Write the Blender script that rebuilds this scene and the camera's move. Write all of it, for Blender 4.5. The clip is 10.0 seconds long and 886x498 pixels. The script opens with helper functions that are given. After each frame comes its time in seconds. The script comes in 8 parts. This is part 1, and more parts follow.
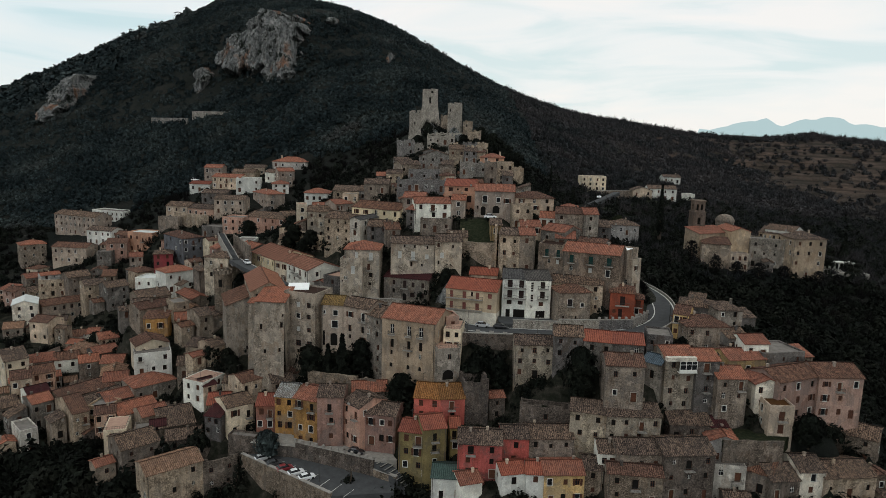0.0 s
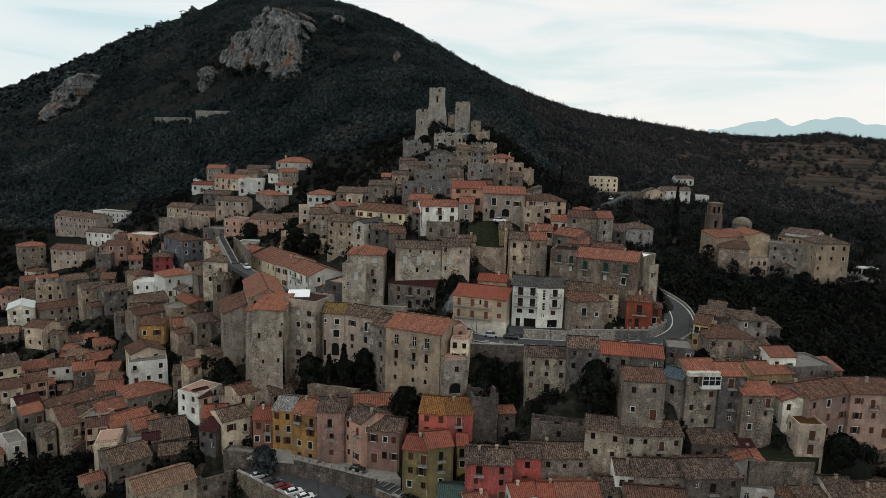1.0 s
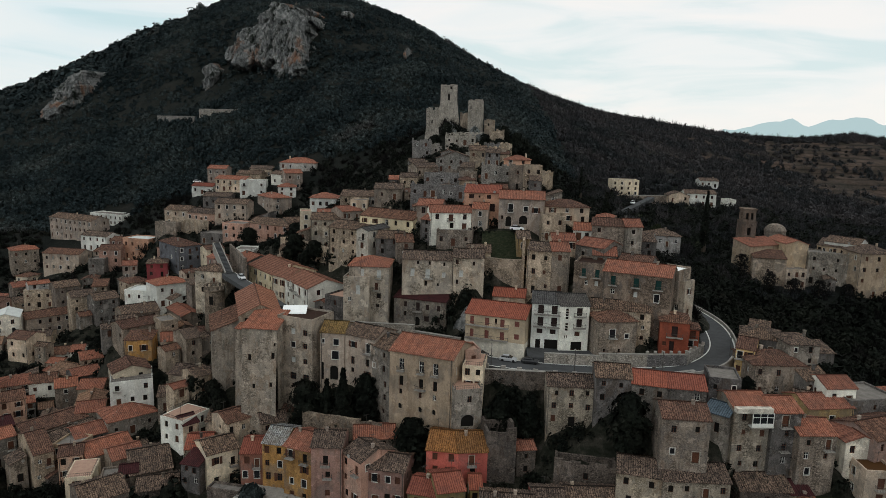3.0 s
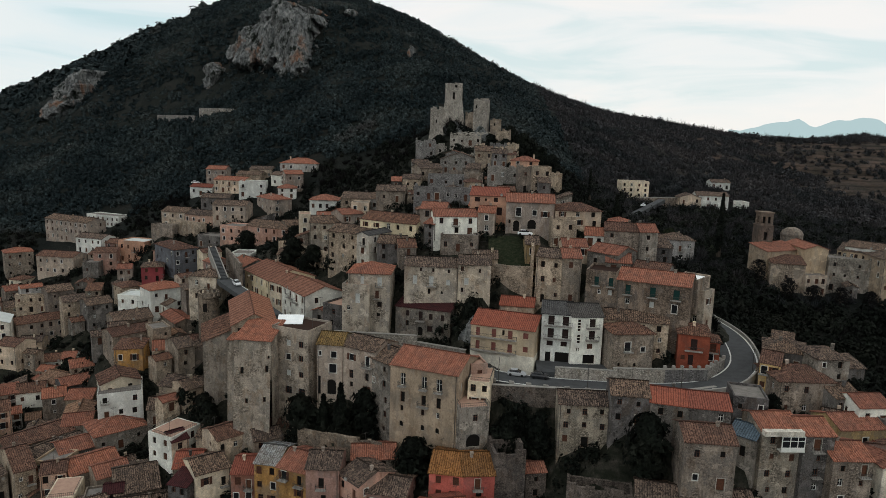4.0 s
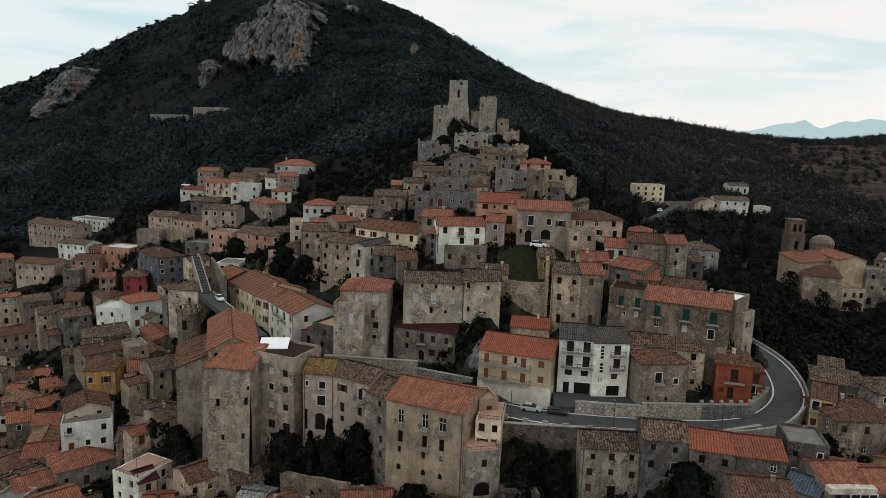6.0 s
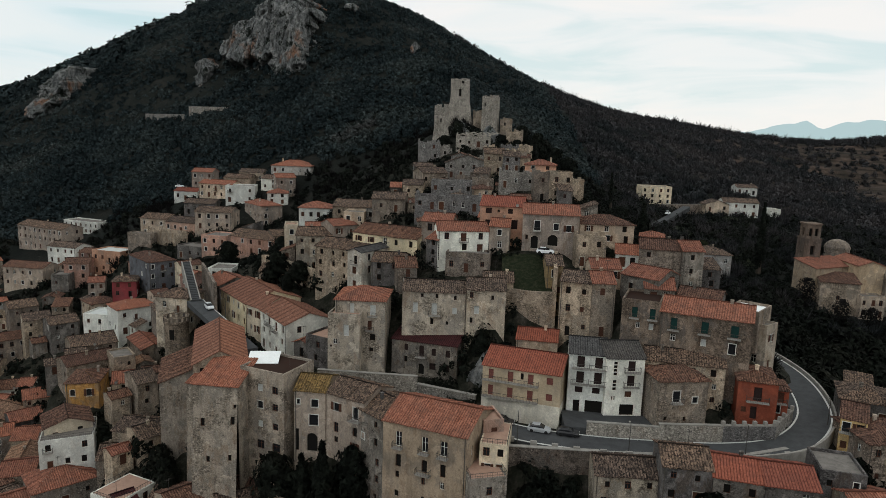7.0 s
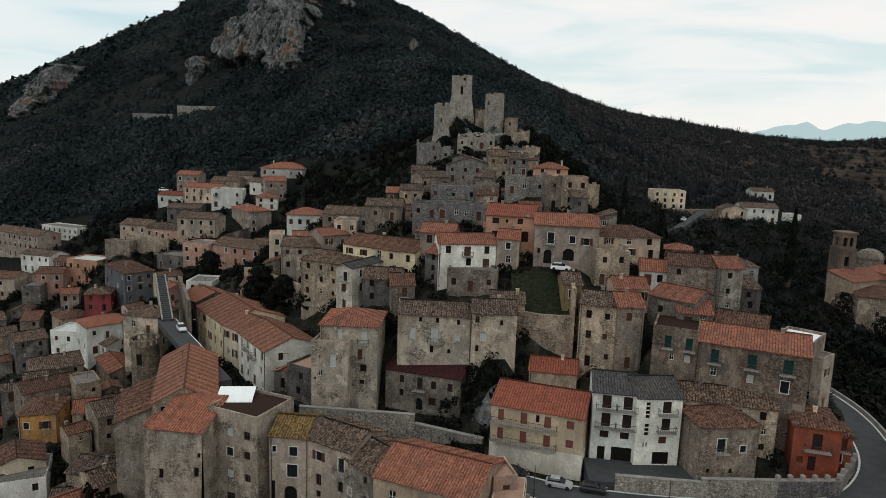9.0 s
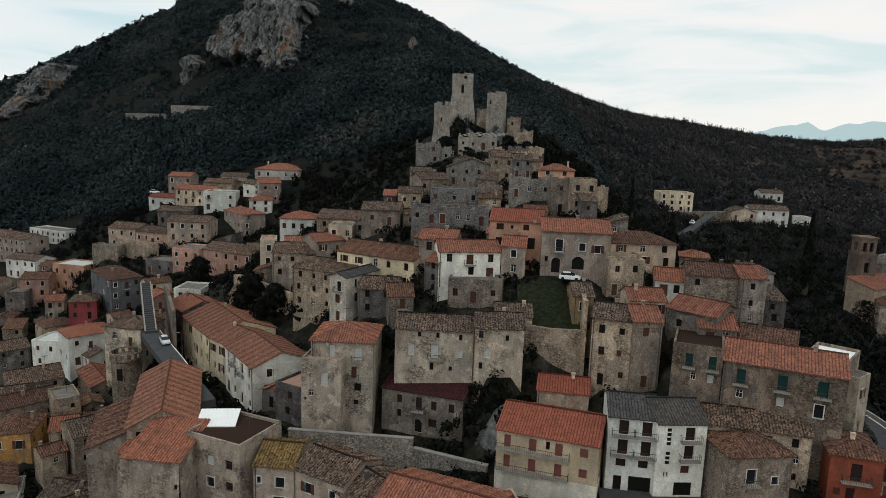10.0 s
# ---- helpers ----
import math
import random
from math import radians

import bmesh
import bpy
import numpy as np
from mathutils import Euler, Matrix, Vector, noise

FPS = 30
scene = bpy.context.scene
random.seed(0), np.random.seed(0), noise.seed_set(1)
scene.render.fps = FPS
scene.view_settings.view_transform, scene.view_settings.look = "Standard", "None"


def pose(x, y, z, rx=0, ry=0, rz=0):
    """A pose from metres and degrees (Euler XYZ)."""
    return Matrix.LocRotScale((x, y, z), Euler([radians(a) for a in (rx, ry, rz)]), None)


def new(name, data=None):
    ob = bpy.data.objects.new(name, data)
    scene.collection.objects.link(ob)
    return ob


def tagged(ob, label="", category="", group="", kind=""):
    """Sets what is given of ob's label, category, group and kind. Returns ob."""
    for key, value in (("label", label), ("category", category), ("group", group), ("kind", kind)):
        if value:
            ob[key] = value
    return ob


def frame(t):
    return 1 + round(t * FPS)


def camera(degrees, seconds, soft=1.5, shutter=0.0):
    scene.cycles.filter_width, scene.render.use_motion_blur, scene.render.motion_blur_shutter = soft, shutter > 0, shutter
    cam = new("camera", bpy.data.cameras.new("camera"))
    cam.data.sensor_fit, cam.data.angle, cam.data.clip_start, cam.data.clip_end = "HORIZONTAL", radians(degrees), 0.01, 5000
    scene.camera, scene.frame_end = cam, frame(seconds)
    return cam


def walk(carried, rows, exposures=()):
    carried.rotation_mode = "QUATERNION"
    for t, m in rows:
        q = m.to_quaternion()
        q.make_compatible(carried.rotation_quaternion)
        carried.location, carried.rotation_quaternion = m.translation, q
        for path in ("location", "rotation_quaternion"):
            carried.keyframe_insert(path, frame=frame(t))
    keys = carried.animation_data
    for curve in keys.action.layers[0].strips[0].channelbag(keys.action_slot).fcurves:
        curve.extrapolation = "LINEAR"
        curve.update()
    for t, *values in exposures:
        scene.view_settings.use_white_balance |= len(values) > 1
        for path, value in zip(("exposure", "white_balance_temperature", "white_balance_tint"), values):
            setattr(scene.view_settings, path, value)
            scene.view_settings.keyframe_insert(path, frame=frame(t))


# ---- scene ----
cam = camera(67.0, 10.0, soft=0.42)
METRES, EYE, TILT, LEAN, TURN = 95.0, 100.0, 0.0, 0.0, 0.0
ROWS = [
    (0.0, 0.0, 0.0, 0.0, 0.26, -9.73, -1.5),
    (0.5, -0.0002, 0.0494, 0.0, 0.57, -9.74, -1.51),
    (1.0, -0.0006, 0.0991, 0.0001, 0.88, -9.76, -1.53),
    (1.5, -0.0014, 0.1489, -0.0, 1.16, -9.77, -1.56),
    (2.0, -0.0025, 0.1989, 0.0001, 1.41, -9.79, -1.6),
    (2.5, -0.0038, 0.249, -0.0002, 1.63, -9.8, -1.63),
    (4.0, -0.009, 0.4003, -0.0012, 2.23, -9.81, -1.73),
    (4.5, -0.0109, 0.4504, -0.0015, 2.35, -9.8, -1.76),
    (5.0, -0.0133, 0.5005, -0.0023, 2.42, -9.79, -1.77),
    (5.5, -0.0159, 0.5508, -0.0025, 2.48, -9.78, -1.79),
    (7.0, -0.0247, 0.6977, -0.004, 2.59, -9.74, -1.88),
    (7.5, -0.0281, 0.7479, -0.0044, 2.57, -9.72, -1.88),
    (8.0, -0.0314, 0.798, -0.0048, 2.56, -9.7, -1.9),
    (8.5, -0.0348, 0.8483, -0.0054, 2.55, -9.68, -1.92),
    (9.0, -0.0379, 0.8984, -0.0057, 2.54, -9.66, -1.92),
    (9.5, -0.0414, 0.9489, -0.0067, 2.52, -9.63, -1.94),
    (10.0, -0.0447, 0.9987, -0.0067, 2.5, -9.62, -1.91),
]
EXPOSURE, SKY, SUN = 0.0, 1.0, 0.3
walk(cam, [(t, pose(0, 0, EYE, TILT, LEAN, TURN) @ pose(METRES * x, METRES * y, METRES * z, 90 + pitch, roll, yaw)) for t, x, y, z, yaw, pitch, roll in ROWS],
     exposures=[(0.0, EXPOSURE), (10.0, EXPOSURE)])

# ---- sky and light: a bright overcast, with a weak wide sun high behind the clouds ----
SUN_AZ, SUN_EL = radians(215), radians(48)
world = bpy.data.worlds.new("overcast_sky")
scene.world = world
world.use_nodes = True
wn, wl = world.node_tree.nodes, world.node_tree.links
wn.clear()
w_out, w_bg = wn.new("ShaderNodeOutputWorld"), wn.new("ShaderNodeBackground")
sky = wn.new("ShaderNodeTexSky")
sky.sky_type, sky.sun_disc, sky.sun_elevation, sky.sun_rotation = "NISHITA", False, SUN_EL, SUN_AZ
sky_dim = wn.new("ShaderNodeVectorMath")
sky_dim.operation = "SCALE"
sky_dim.inputs["Scale"].default_value = 0.08
coord = wn.new("ShaderNodeTexCoord")
stretch = wn.new("ShaderNodeMapping")
stretch.inputs["Scale"].default_value = (1.6, 1.6, 9.0)
stretch.inputs["Location"].default_value = (0.7, 0.2, 0.35)
clouds = wn.new("ShaderNodeTexNoise")
clouds.inputs["Scale"].default_value, clouds.inputs["Detail"].default_value, clouds.inputs["Distortion"].default_value = 2.1, 7, 0.7
tones = wn.new("ShaderNodeValToRGB")
tones.color_ramp.elements[0].position, tones.color_ramp.elements[0].color = 0.36, (0.74, 0.86, 0.875, 1)
tones.color_ramp.elements[1].position, tones.color_ramp.elements[1].color = 0.6, (0.99, 0.972, 0.952, 1)
mid = tones.color_ramp.elements.new(0.48)
mid.color = (0.915, 0.945, 0.945, 1)
cover = wn.new("ShaderNodeMixRGB")
cover.inputs["Fac"].default_value = 0.9
wl.new(coord.outputs["Generated"], stretch.inputs["Vector"])
wl.new(stretch.outputs["Vector"], clouds.inputs["Vector"])
wl.new(clouds.outputs["Fac"], tones.inputs["Fac"])
wl.new(sky.outputs["Color"], sky_dim.inputs[0])
wl.new(sky_dim.outputs["Vector"], cover.inputs["Color1"])
aside = wn.new("ShaderNodeSeparateXYZ")
wl.new(coord.outputs["Generated"], aside.inputs["Vector"])
west = wn.new("ShaderNodeValToRGB")
west.color_ramp.elements[0].position, west.color_ramp.elements[0].color = 0.0, (1.0, 0.995, 0.98, 1)
west.color_ramp.elements[1].position, west.color_ramp.elements[1].color = 0.9, (1.0, 1.0, 1.0, 1)
for at, tone in ((0.15, (1.0, 1.0, 1.0, 1)), (0.5, (0.86, 0.945, 0.97, 1))):
    west.color_ramp.elements.new(at).color = tone
flip = wn.new("ShaderNodeMath")
flip.operation = "MULTIPLY"
flip.inputs[1].default_value = -1.0
wl.new(aside.outputs["X"], flip.inputs[0])
wl.new(flip.outputs["Value"], west.inputs["Fac"])
veil = wn.new("ShaderNodeMixRGB")
veil.blend_type = "MULTIPLY"
veil.inputs["Fac"].default_value = 1.0
wl.new(tones.outputs["Color"], veil.inputs["Color1"])
wl.new(west.outputs["Color"], veil.inputs["Color2"])
wl.new(veil.outputs["Color"], cover.inputs["Color2"])
wl.new(cover.outputs["Color"], w_bg.inputs["Color"])
w_bg.inputs["Strength"].default_value = SKY
wl.new(w_bg.outputs["Background"], w_out.inputs["Surface"])
sun = new("sun", bpy.data.lights.new("sun", "SUN"))
sun.data.energy, sun.data.angle, sun.data.color = SUN, radians(25), (1.0, 0.97, 0.93)
sun.rotation_euler = (radians(90) - SUN_EL, 0, radians(180) - SUN_AZ)

# ---- materials ----


class Nodes:
    """A node material under construction."""

    def __init__(self, name, rough=0.9, metal=0.0):
        self.mat = bpy.data.materials.new(name)
        self.mat.use_nodes = True
        self.n, self.l = self.mat.node_tree.nodes, self.mat.node_tree.links
        self.out = self.n["Principled BSDF"]
        self.out.inputs["Roughness"].default_value, self.out.inputs["Metallic"].default_value = rough, metal
        self.out.inputs["Specular IOR Level"].default_value = 0.06

    def add(self, kind, **sets):
        node = self.n.new(kind)
        for key, value in sets.items():
            node.inputs[key.replace("_", " ")].default_value = value
        return node

    def place(self, scale=(1, 1, 1), uv=False):
        src = self.n.new("ShaderNodeTexCoord").outputs["UV"] if uv else self.n.new("ShaderNodeNewGeometry").outputs["Position"]
        m = self.add("ShaderNodeMapping", Scale=scale)
        self.l.new(src, m.inputs["Vector"])
        return m.outputs["Vector"]

    def noise(self, vector, scale, detail=4, rough=0.6):
        node = self.add("ShaderNodeTexNoise", Scale=scale, Detail=detail, Roughness=rough)
        self.l.new(vector, node.inputs["Vector"])
        return node.outputs["Fac"]

    def ramp(self, fac, stops):
        node = self.n.new("ShaderNodeValToRGB")
        e = node.color_ramp.elements
        while len(e) < len(stops):
            e.new(0.5)
        for k, (p, c) in enumerate(stops):
            e[k].position = p
            e[k].color = (*c, 1) if isinstance(c, tuple) else (c, c, c, 1)
        self.l.new(fac, node.inputs["Fac"])
        return node.outputs["Color"]

    def mix(self, a, b, fac, mode="MIX"):
        node = self.n.new("ShaderNodeMixRGB")
        node.blend_type = mode
        for sock, v in (("Color1", a), ("Color2", b), ("Fac", fac)):
            if isinstance(v, (int, float)):
                node.inputs[sock].default_value = v if sock == "Fac" else (v, v, v, 1)
            elif isinstance(v, tuple):
                node.inputs[sock].default_value = (*v, 1)
            else:
                self.l.new(v, node.inputs[sock])
        return node.outputs["Color"]

    def rand(self):
        return self.n.new("ShaderNodeObjectInfo").outputs["Random"]

    def island(self):
        return self.n.new("ShaderNodeNewGeometry").outputs["Random Per Island"]

    def bump(self, height, dist, strength=0.6):
        node = self.add("ShaderNodeBump", Strength=strength, Distance=dist)
        self.l.new(height, node.inputs["Height"])
        self.l.new(node.outputs["Normal"], self.out.inputs["Normal"])

    def done(self, colour):
        if isinstance(colour, tuple):
            self.out.inputs["Base Color"].default_value = (*colour, 1)
        else:
            self.l.new(colour, self.out.inputs["Base Color"])
        return self.mat


def tint(c, f):
    return tuple(min(1.0, v * f) for v in c)


def cool(c, f, r=0.97, b=1.09):
    return (min(1.0, c[0] * f * r), c[1] * f, min(1.0, c[2] * f * b))


WALL_TONE, TILE_TONE = 0.75, 0.60


def wall_material(name, colour, dirt, stone=0.0, wear=0.5):
    """Rendered or bare masonry: stains, rain streaks, patches where the stone shows."""
    m = Nodes(name, 0.92)
    colour, dirt = cool(colour, WALL_TONE, 0.97, 1.07), cool(dirt, WALL_TONE * 0.60, 0.98, 1.06)
    p = m.place()
    drift = m.noise(m.place((1, 1, 0.8)), 0.16, 5, 0.6)
    col = m.ramp(drift, [(0.36, tint(colour, 0.86)), (0.5, tint(colour, 1.08)), (0.64, tint(colour, 1.36))])
    # a weathered grey skin and sooty blotches, with ragged hard edges
    grey_tone = sum(dirt) / 3 * 0.85 + sum(colour) / 3 * 0.25
    skin = m.ramp(m.noise(m.place((1, 1, 0.7)), 0.30, 10, 0.66), [(0.52 - 0.06 * wear, 0.0), (0.585 - 0.06 * wear, 1.0)])
    col = m.mix(col, (grey_tone * 1.03, grey_tone, grey_tone * 0.95), m.mix(0.0, skin, 0.12 + 0.66 * wear))
    fresh = m.ramp(m.noise(m.place((1, 1, 1.2)), 0.42, 7, 0.6), [(0.585, 0.0), (0.605, 1.0)])
    col = m.mix(col, tint(colour, 1.75), m.mix(0.0, fresh, 0.15 + 0.65 * wear))
    rusty = m.ramp(m.noise(m.place((1.2, 1.2, 0.6)), 0.38, 8, 0.7), [(0.54, 0.0), (0.60, 1.0)])
    col = m.mix(col, (dirt[0] * 1.55, dirt[1] * 1.12, dirt[2] * 0.8), m.mix(0.0, rusty, 0.7 * wear))
    # bare rubble where the render has fallen off
    patch = m.ramp(m.noise(m.place((1, 1, 0.9)), 0.24, 10, 0.68), [(0.45 + 0.20 * (1 - wear), 0.0), (0.51 + 0.20 * (1 - wear), 1.0)])
    cells = m.add("ShaderNodeTexVoronoi", Scale=3.1)
    cells.inputs["Randomness"].default_value = 0.9
    m.l.new(m.place((1, 1, 1.5)), cells.inputs["Vector"])
    rubble = m.ramp(cells.outputs["Color"], [(0.15, tint(colour, 0.42)), (0.45, tint(colour, 0.68)), (0.8, tint(colour, 0.98)), (0.95, tint(colour, 1.4))])
    joint = m.ramp(cells.outputs["Distance"], [(0.0, 1.1), (0.35, 1.0), (0.6, 0.62)])
    rubble = m.mix(rubble, joint, 0.85, "MULTIPLY")
    cover = m.mix(patch, 1.0, min(1.0, stone))
    if stone <= 0:
        cover = m.mix(0.0, patch, 0.05 + 0.55 * wear)
    col = m.mix(col, rubble, cover)
    streak = m.ramp(m.noise(m.place((0.8, 0.8, 0.10)), 1.1, 6, 0.7), [(0.36, 0.45), (0.50, 1.0), (0.66, 1.12)])
    col = m.mix(col, streak, 0.08 + 0.62 * wear, "MULTIPLY")
    pocks = m.add("ShaderNodeTexVoronoi", Scale=0.55)
    m.l.new(p, pocks.inputs["Vector"])
    col = m.mix(col, m.ramp(pocks.outputs["Distance"], [(0.08, 0.2), (0.12, 1.0)]), 0.1 + 0.7 * wear, "MULTIPLY")
    grain = m.ramp(m.noise(p, 2.6, 5, 0.8), [(0.3, 0.6), (0.5, 1.0), (0.7, 1.35)])
    col = m.mix(col, grain, 0.85 if stone > 0.3 else 0.5, "MULTIPLY")
    col = m.mix(col, m.ramp(m.rand(), [(0.0, (0.66, 0.65, 0.67)), (0.3, (0.88, 0.86, 0.86)), (0.6, (1.06, 1.02, 0.97)), (0.8, (1.32, 1.24, 1.12)), (1.0, (1.65, 1.56, 1.42))]), 1.0 if colour[1] < 0.42 and name not in ("buff_render_over_stone", "peeling_umber_render", "bastion_stone", "coursed_stone") else 0.35, "MULTIPLY")
    grit = m.ramp(m.noise(p, 6.5, 2, 0.6), [(0.34, 0.55), (0.5, 1.0), (0.66, 1.4)])
    col = m.mix(col, grit, min(0.75, 0.02 + 0.85 * wear), "MULTIPLY")
    m.bump(m.mix(m.noise(p, 4.0, 5), cells.outputs["Distance"], cover), 0.05, 0.5)
    return m.done(col)


WALLS = {
    "stone": wall_material("rubble_stone", (0.41, 0.335, 0.255), (0.20, 0.165, 0.13), 0.35, 0.75),
    # stained stone, darkened further to paint in the lower town's dimmer light
    "darkstone": wall_material("darkened_stone", (0.245, 0.20, 0.158), (0.115, 0.098, 0.083), 0.35, 0.9),
    "buff": wall_material("buff_render_over_stone", (0.53, 0.445, 0.335), (0.30, 0.25, 0.195), 0.06, 0.6),
    "umber": wall_material("peeling_umber_render", (0.30, 0.225, 0.162), (0.135, 0.102, 0.078), 0.08, 0.8),
    "plinth": wall_material("pale_cement_render", (0.50, 0.48, 0.42), (0.36, 0.34, 0.30), 0.0, 0.2),
    "palestone": wall_material("pale_stone", (0.40, 0.375, 0.335), (0.21, 0.195, 0.175), 0.7, 0.8),
    "bastion": wall_material("bastion_stone", (0.385, 0.325, 0.255), (0.25, 0.21, 0.165), 0.3, 0.7),
    "brickgrey": wall_material("coursed_stone", (0.385, 0.32, 0.25), (0.25, 0.21, 0.165), 0.25, 0.65),
    "tanstone": wall_material("tan_render_over_stone", (0.43, 0.35, 0.265), (0.19, 0.16, 0.13), 0.15, 0.75),
    "creamstone": wall_material("cream_render_over_stone", (0.40, 0.345, 0.265), (0.21, 0.18, 0.145), 0.15, 0.75),
    "tan": wall_material("tan_render", (0.48, 0.39, 0.30), (0.27, 0.22, 0.175), 0.0, 0.5),
    "ochregrey": wall_material("ochre_grey_render", (0.40, 0.31, 0.215), (0.235, 0.185, 0.135), 0.0, 0.4),
    "grey": wall_material("grey_render", (0.225, 0.205, 0.18), (0.13, 0.12, 0.105), 0.08, 0.75),
    "slate": wall_material("slate_grey_render", (0.20, 0.205, 0.21), (0.12, 0.12, 0.12), 0.0, 0.4),
    "white": wall_material("white_render", (0.76, 0.745, 0.645), (0.52, 0.49, 0.42), 0.0, 0.2),
    "whitegrey": wall_material("stained_white_render", (0.56, 0.53, 0.46), (0.29, 0.265, 0.225), 0.0, 0.5),
    "cream": wall_material("cream_render", (0.68, 0.57, 0.41), (0.48, 0.40, 0.28), 0.0, 0.3),
    "cream2": wall_material("pale_peach_render", (0.68, 0.54, 0.35), (0.52, 0.42, 0.28), 0.0, 0.15),
    "yellow": wall_material("yellow_render", (0.72, 0.60, 0.39), (0.54, 0.44, 0.28), 0.0, 0.2),
    "ochre": wall_material("ochre_render", (0.44, 0.245, 0.085), (0.30, 0.215, 0.14), 0.0, 0.6),
    "ochrepale": wall_material("pale_ochre_render", (0.48, 0.34, 0.16), (0.28, 0.20, 0.11), 0.0, 0.5),
    "salmon": wall_material("salmon_render", (0.36, 0.165, 0.11), (0.30, 0.15, 0.10), 0.0, 0.4),
    "salmonpale": wall_material("pale_salmon_render", (0.50, 0.33, 0.25), (0.36, 0.25, 0.19), 0.0, 0.45),
    "pink": wall_material("dusty_pink_render", (0.37, 0.225, 0.175), (0.27, 0.18, 0.145), 0.0, 0.45),
    "rose": wall_material("rose_red_render", (0.45, 0.12, 0.095), (0.30, 0.11, 0.09), 0.0, 0.3),
    "crimson": wall_material("faded_red_render", (0.40, 0.10, 0.085), (0.22, 0.10, 0.085), 0.0, 0.5),
    "redwall": wall_material("red_render", (0.17, 0.038, 0.042), (0.13, 0.042, 0.044), 0.0, 0.1),
    "orange": wall_material("orange_red_render", (0.27, 0.076, 0.044), (0.19, 0.058, 0.038), 0.0, 0.15),
    "olive": wall_material("olive_render", (0.27, 0.215, 0.095), (0.19, 0.155, 0.08), 0.0, 0.3),
    "brick": wall_material("old_brick", (0.29, 0.215, 0.16), (0.16, 0.12, 0.095), 0.3, 0.6),
    "peach": wall_material("peach_render", (0.42, 0.245, 0.17), (0.34, 0.19, 0.125), 0.0, 0.25),
}


def roof_material(name, low, mean, high, dirt, mottle=0.5):
    """Clay tiles in courses, each of its own tone, with lichen and soot patches and painted shade between the ribs."""
    m = Nodes(name, 0.9)
    low, mean, high, dirt = cool(low, TILE_TONE * 0.8), cool(mean, TILE_TONE), cool(high, TILE_TONE * 1.1), cool(dirt, TILE_TONE)
    cell = m.add("ShaderNodeTexVoronoi", Scale=1.0, Randomness=0.55)
    m.l.new(m.place((5.0, 3.4, 1), uv=True), cell.inputs["Vector"])
    col = m.ramp(cell.outputs["Color"], [(0.15, tint(low, 0.55)), (0.4, mean), (0.65, high), (0.85, tint(high, 1.3))])
    col = m.mix(mean, col, 0.35 + 0.65 * mottle)
    p = m.place()
    col = m.mix(col, dirt, m.ramp(m.noise(p, 0.45, 7, 0.7), [(0.5 - 0.16 * mottle, 0.0), (0.72, 0.85)]))
    # dark bands put into the colour as the shade between tile ribs
    rib_shade = m.add("ShaderNodeTexWave", Scale=0.7, Distortion=0.6)
    rib_shade.bands_direction = "X"
    m.l.new(m.place((1, 1, 1), uv=True), rib_shade.inputs["Vector"])
    col = m.mix(col, m.ramp(rib_shade.outputs["Fac"], [(0.0, 0.3), (0.4, 1.05)]), 0.72, "MULTIPLY")
    col = m.mix(col, m.ramp(m.rand(), [(0.0, (0.80, 0.80, 0.82)), (0.5, (1, 1, 1)), (1.0, (1.16, 1.08, 1.0))]), 1.0, "MULTIPLY")
    m.bump(cell.outputs["Distance"], 0.06, 0.7)
    return m.done(col)


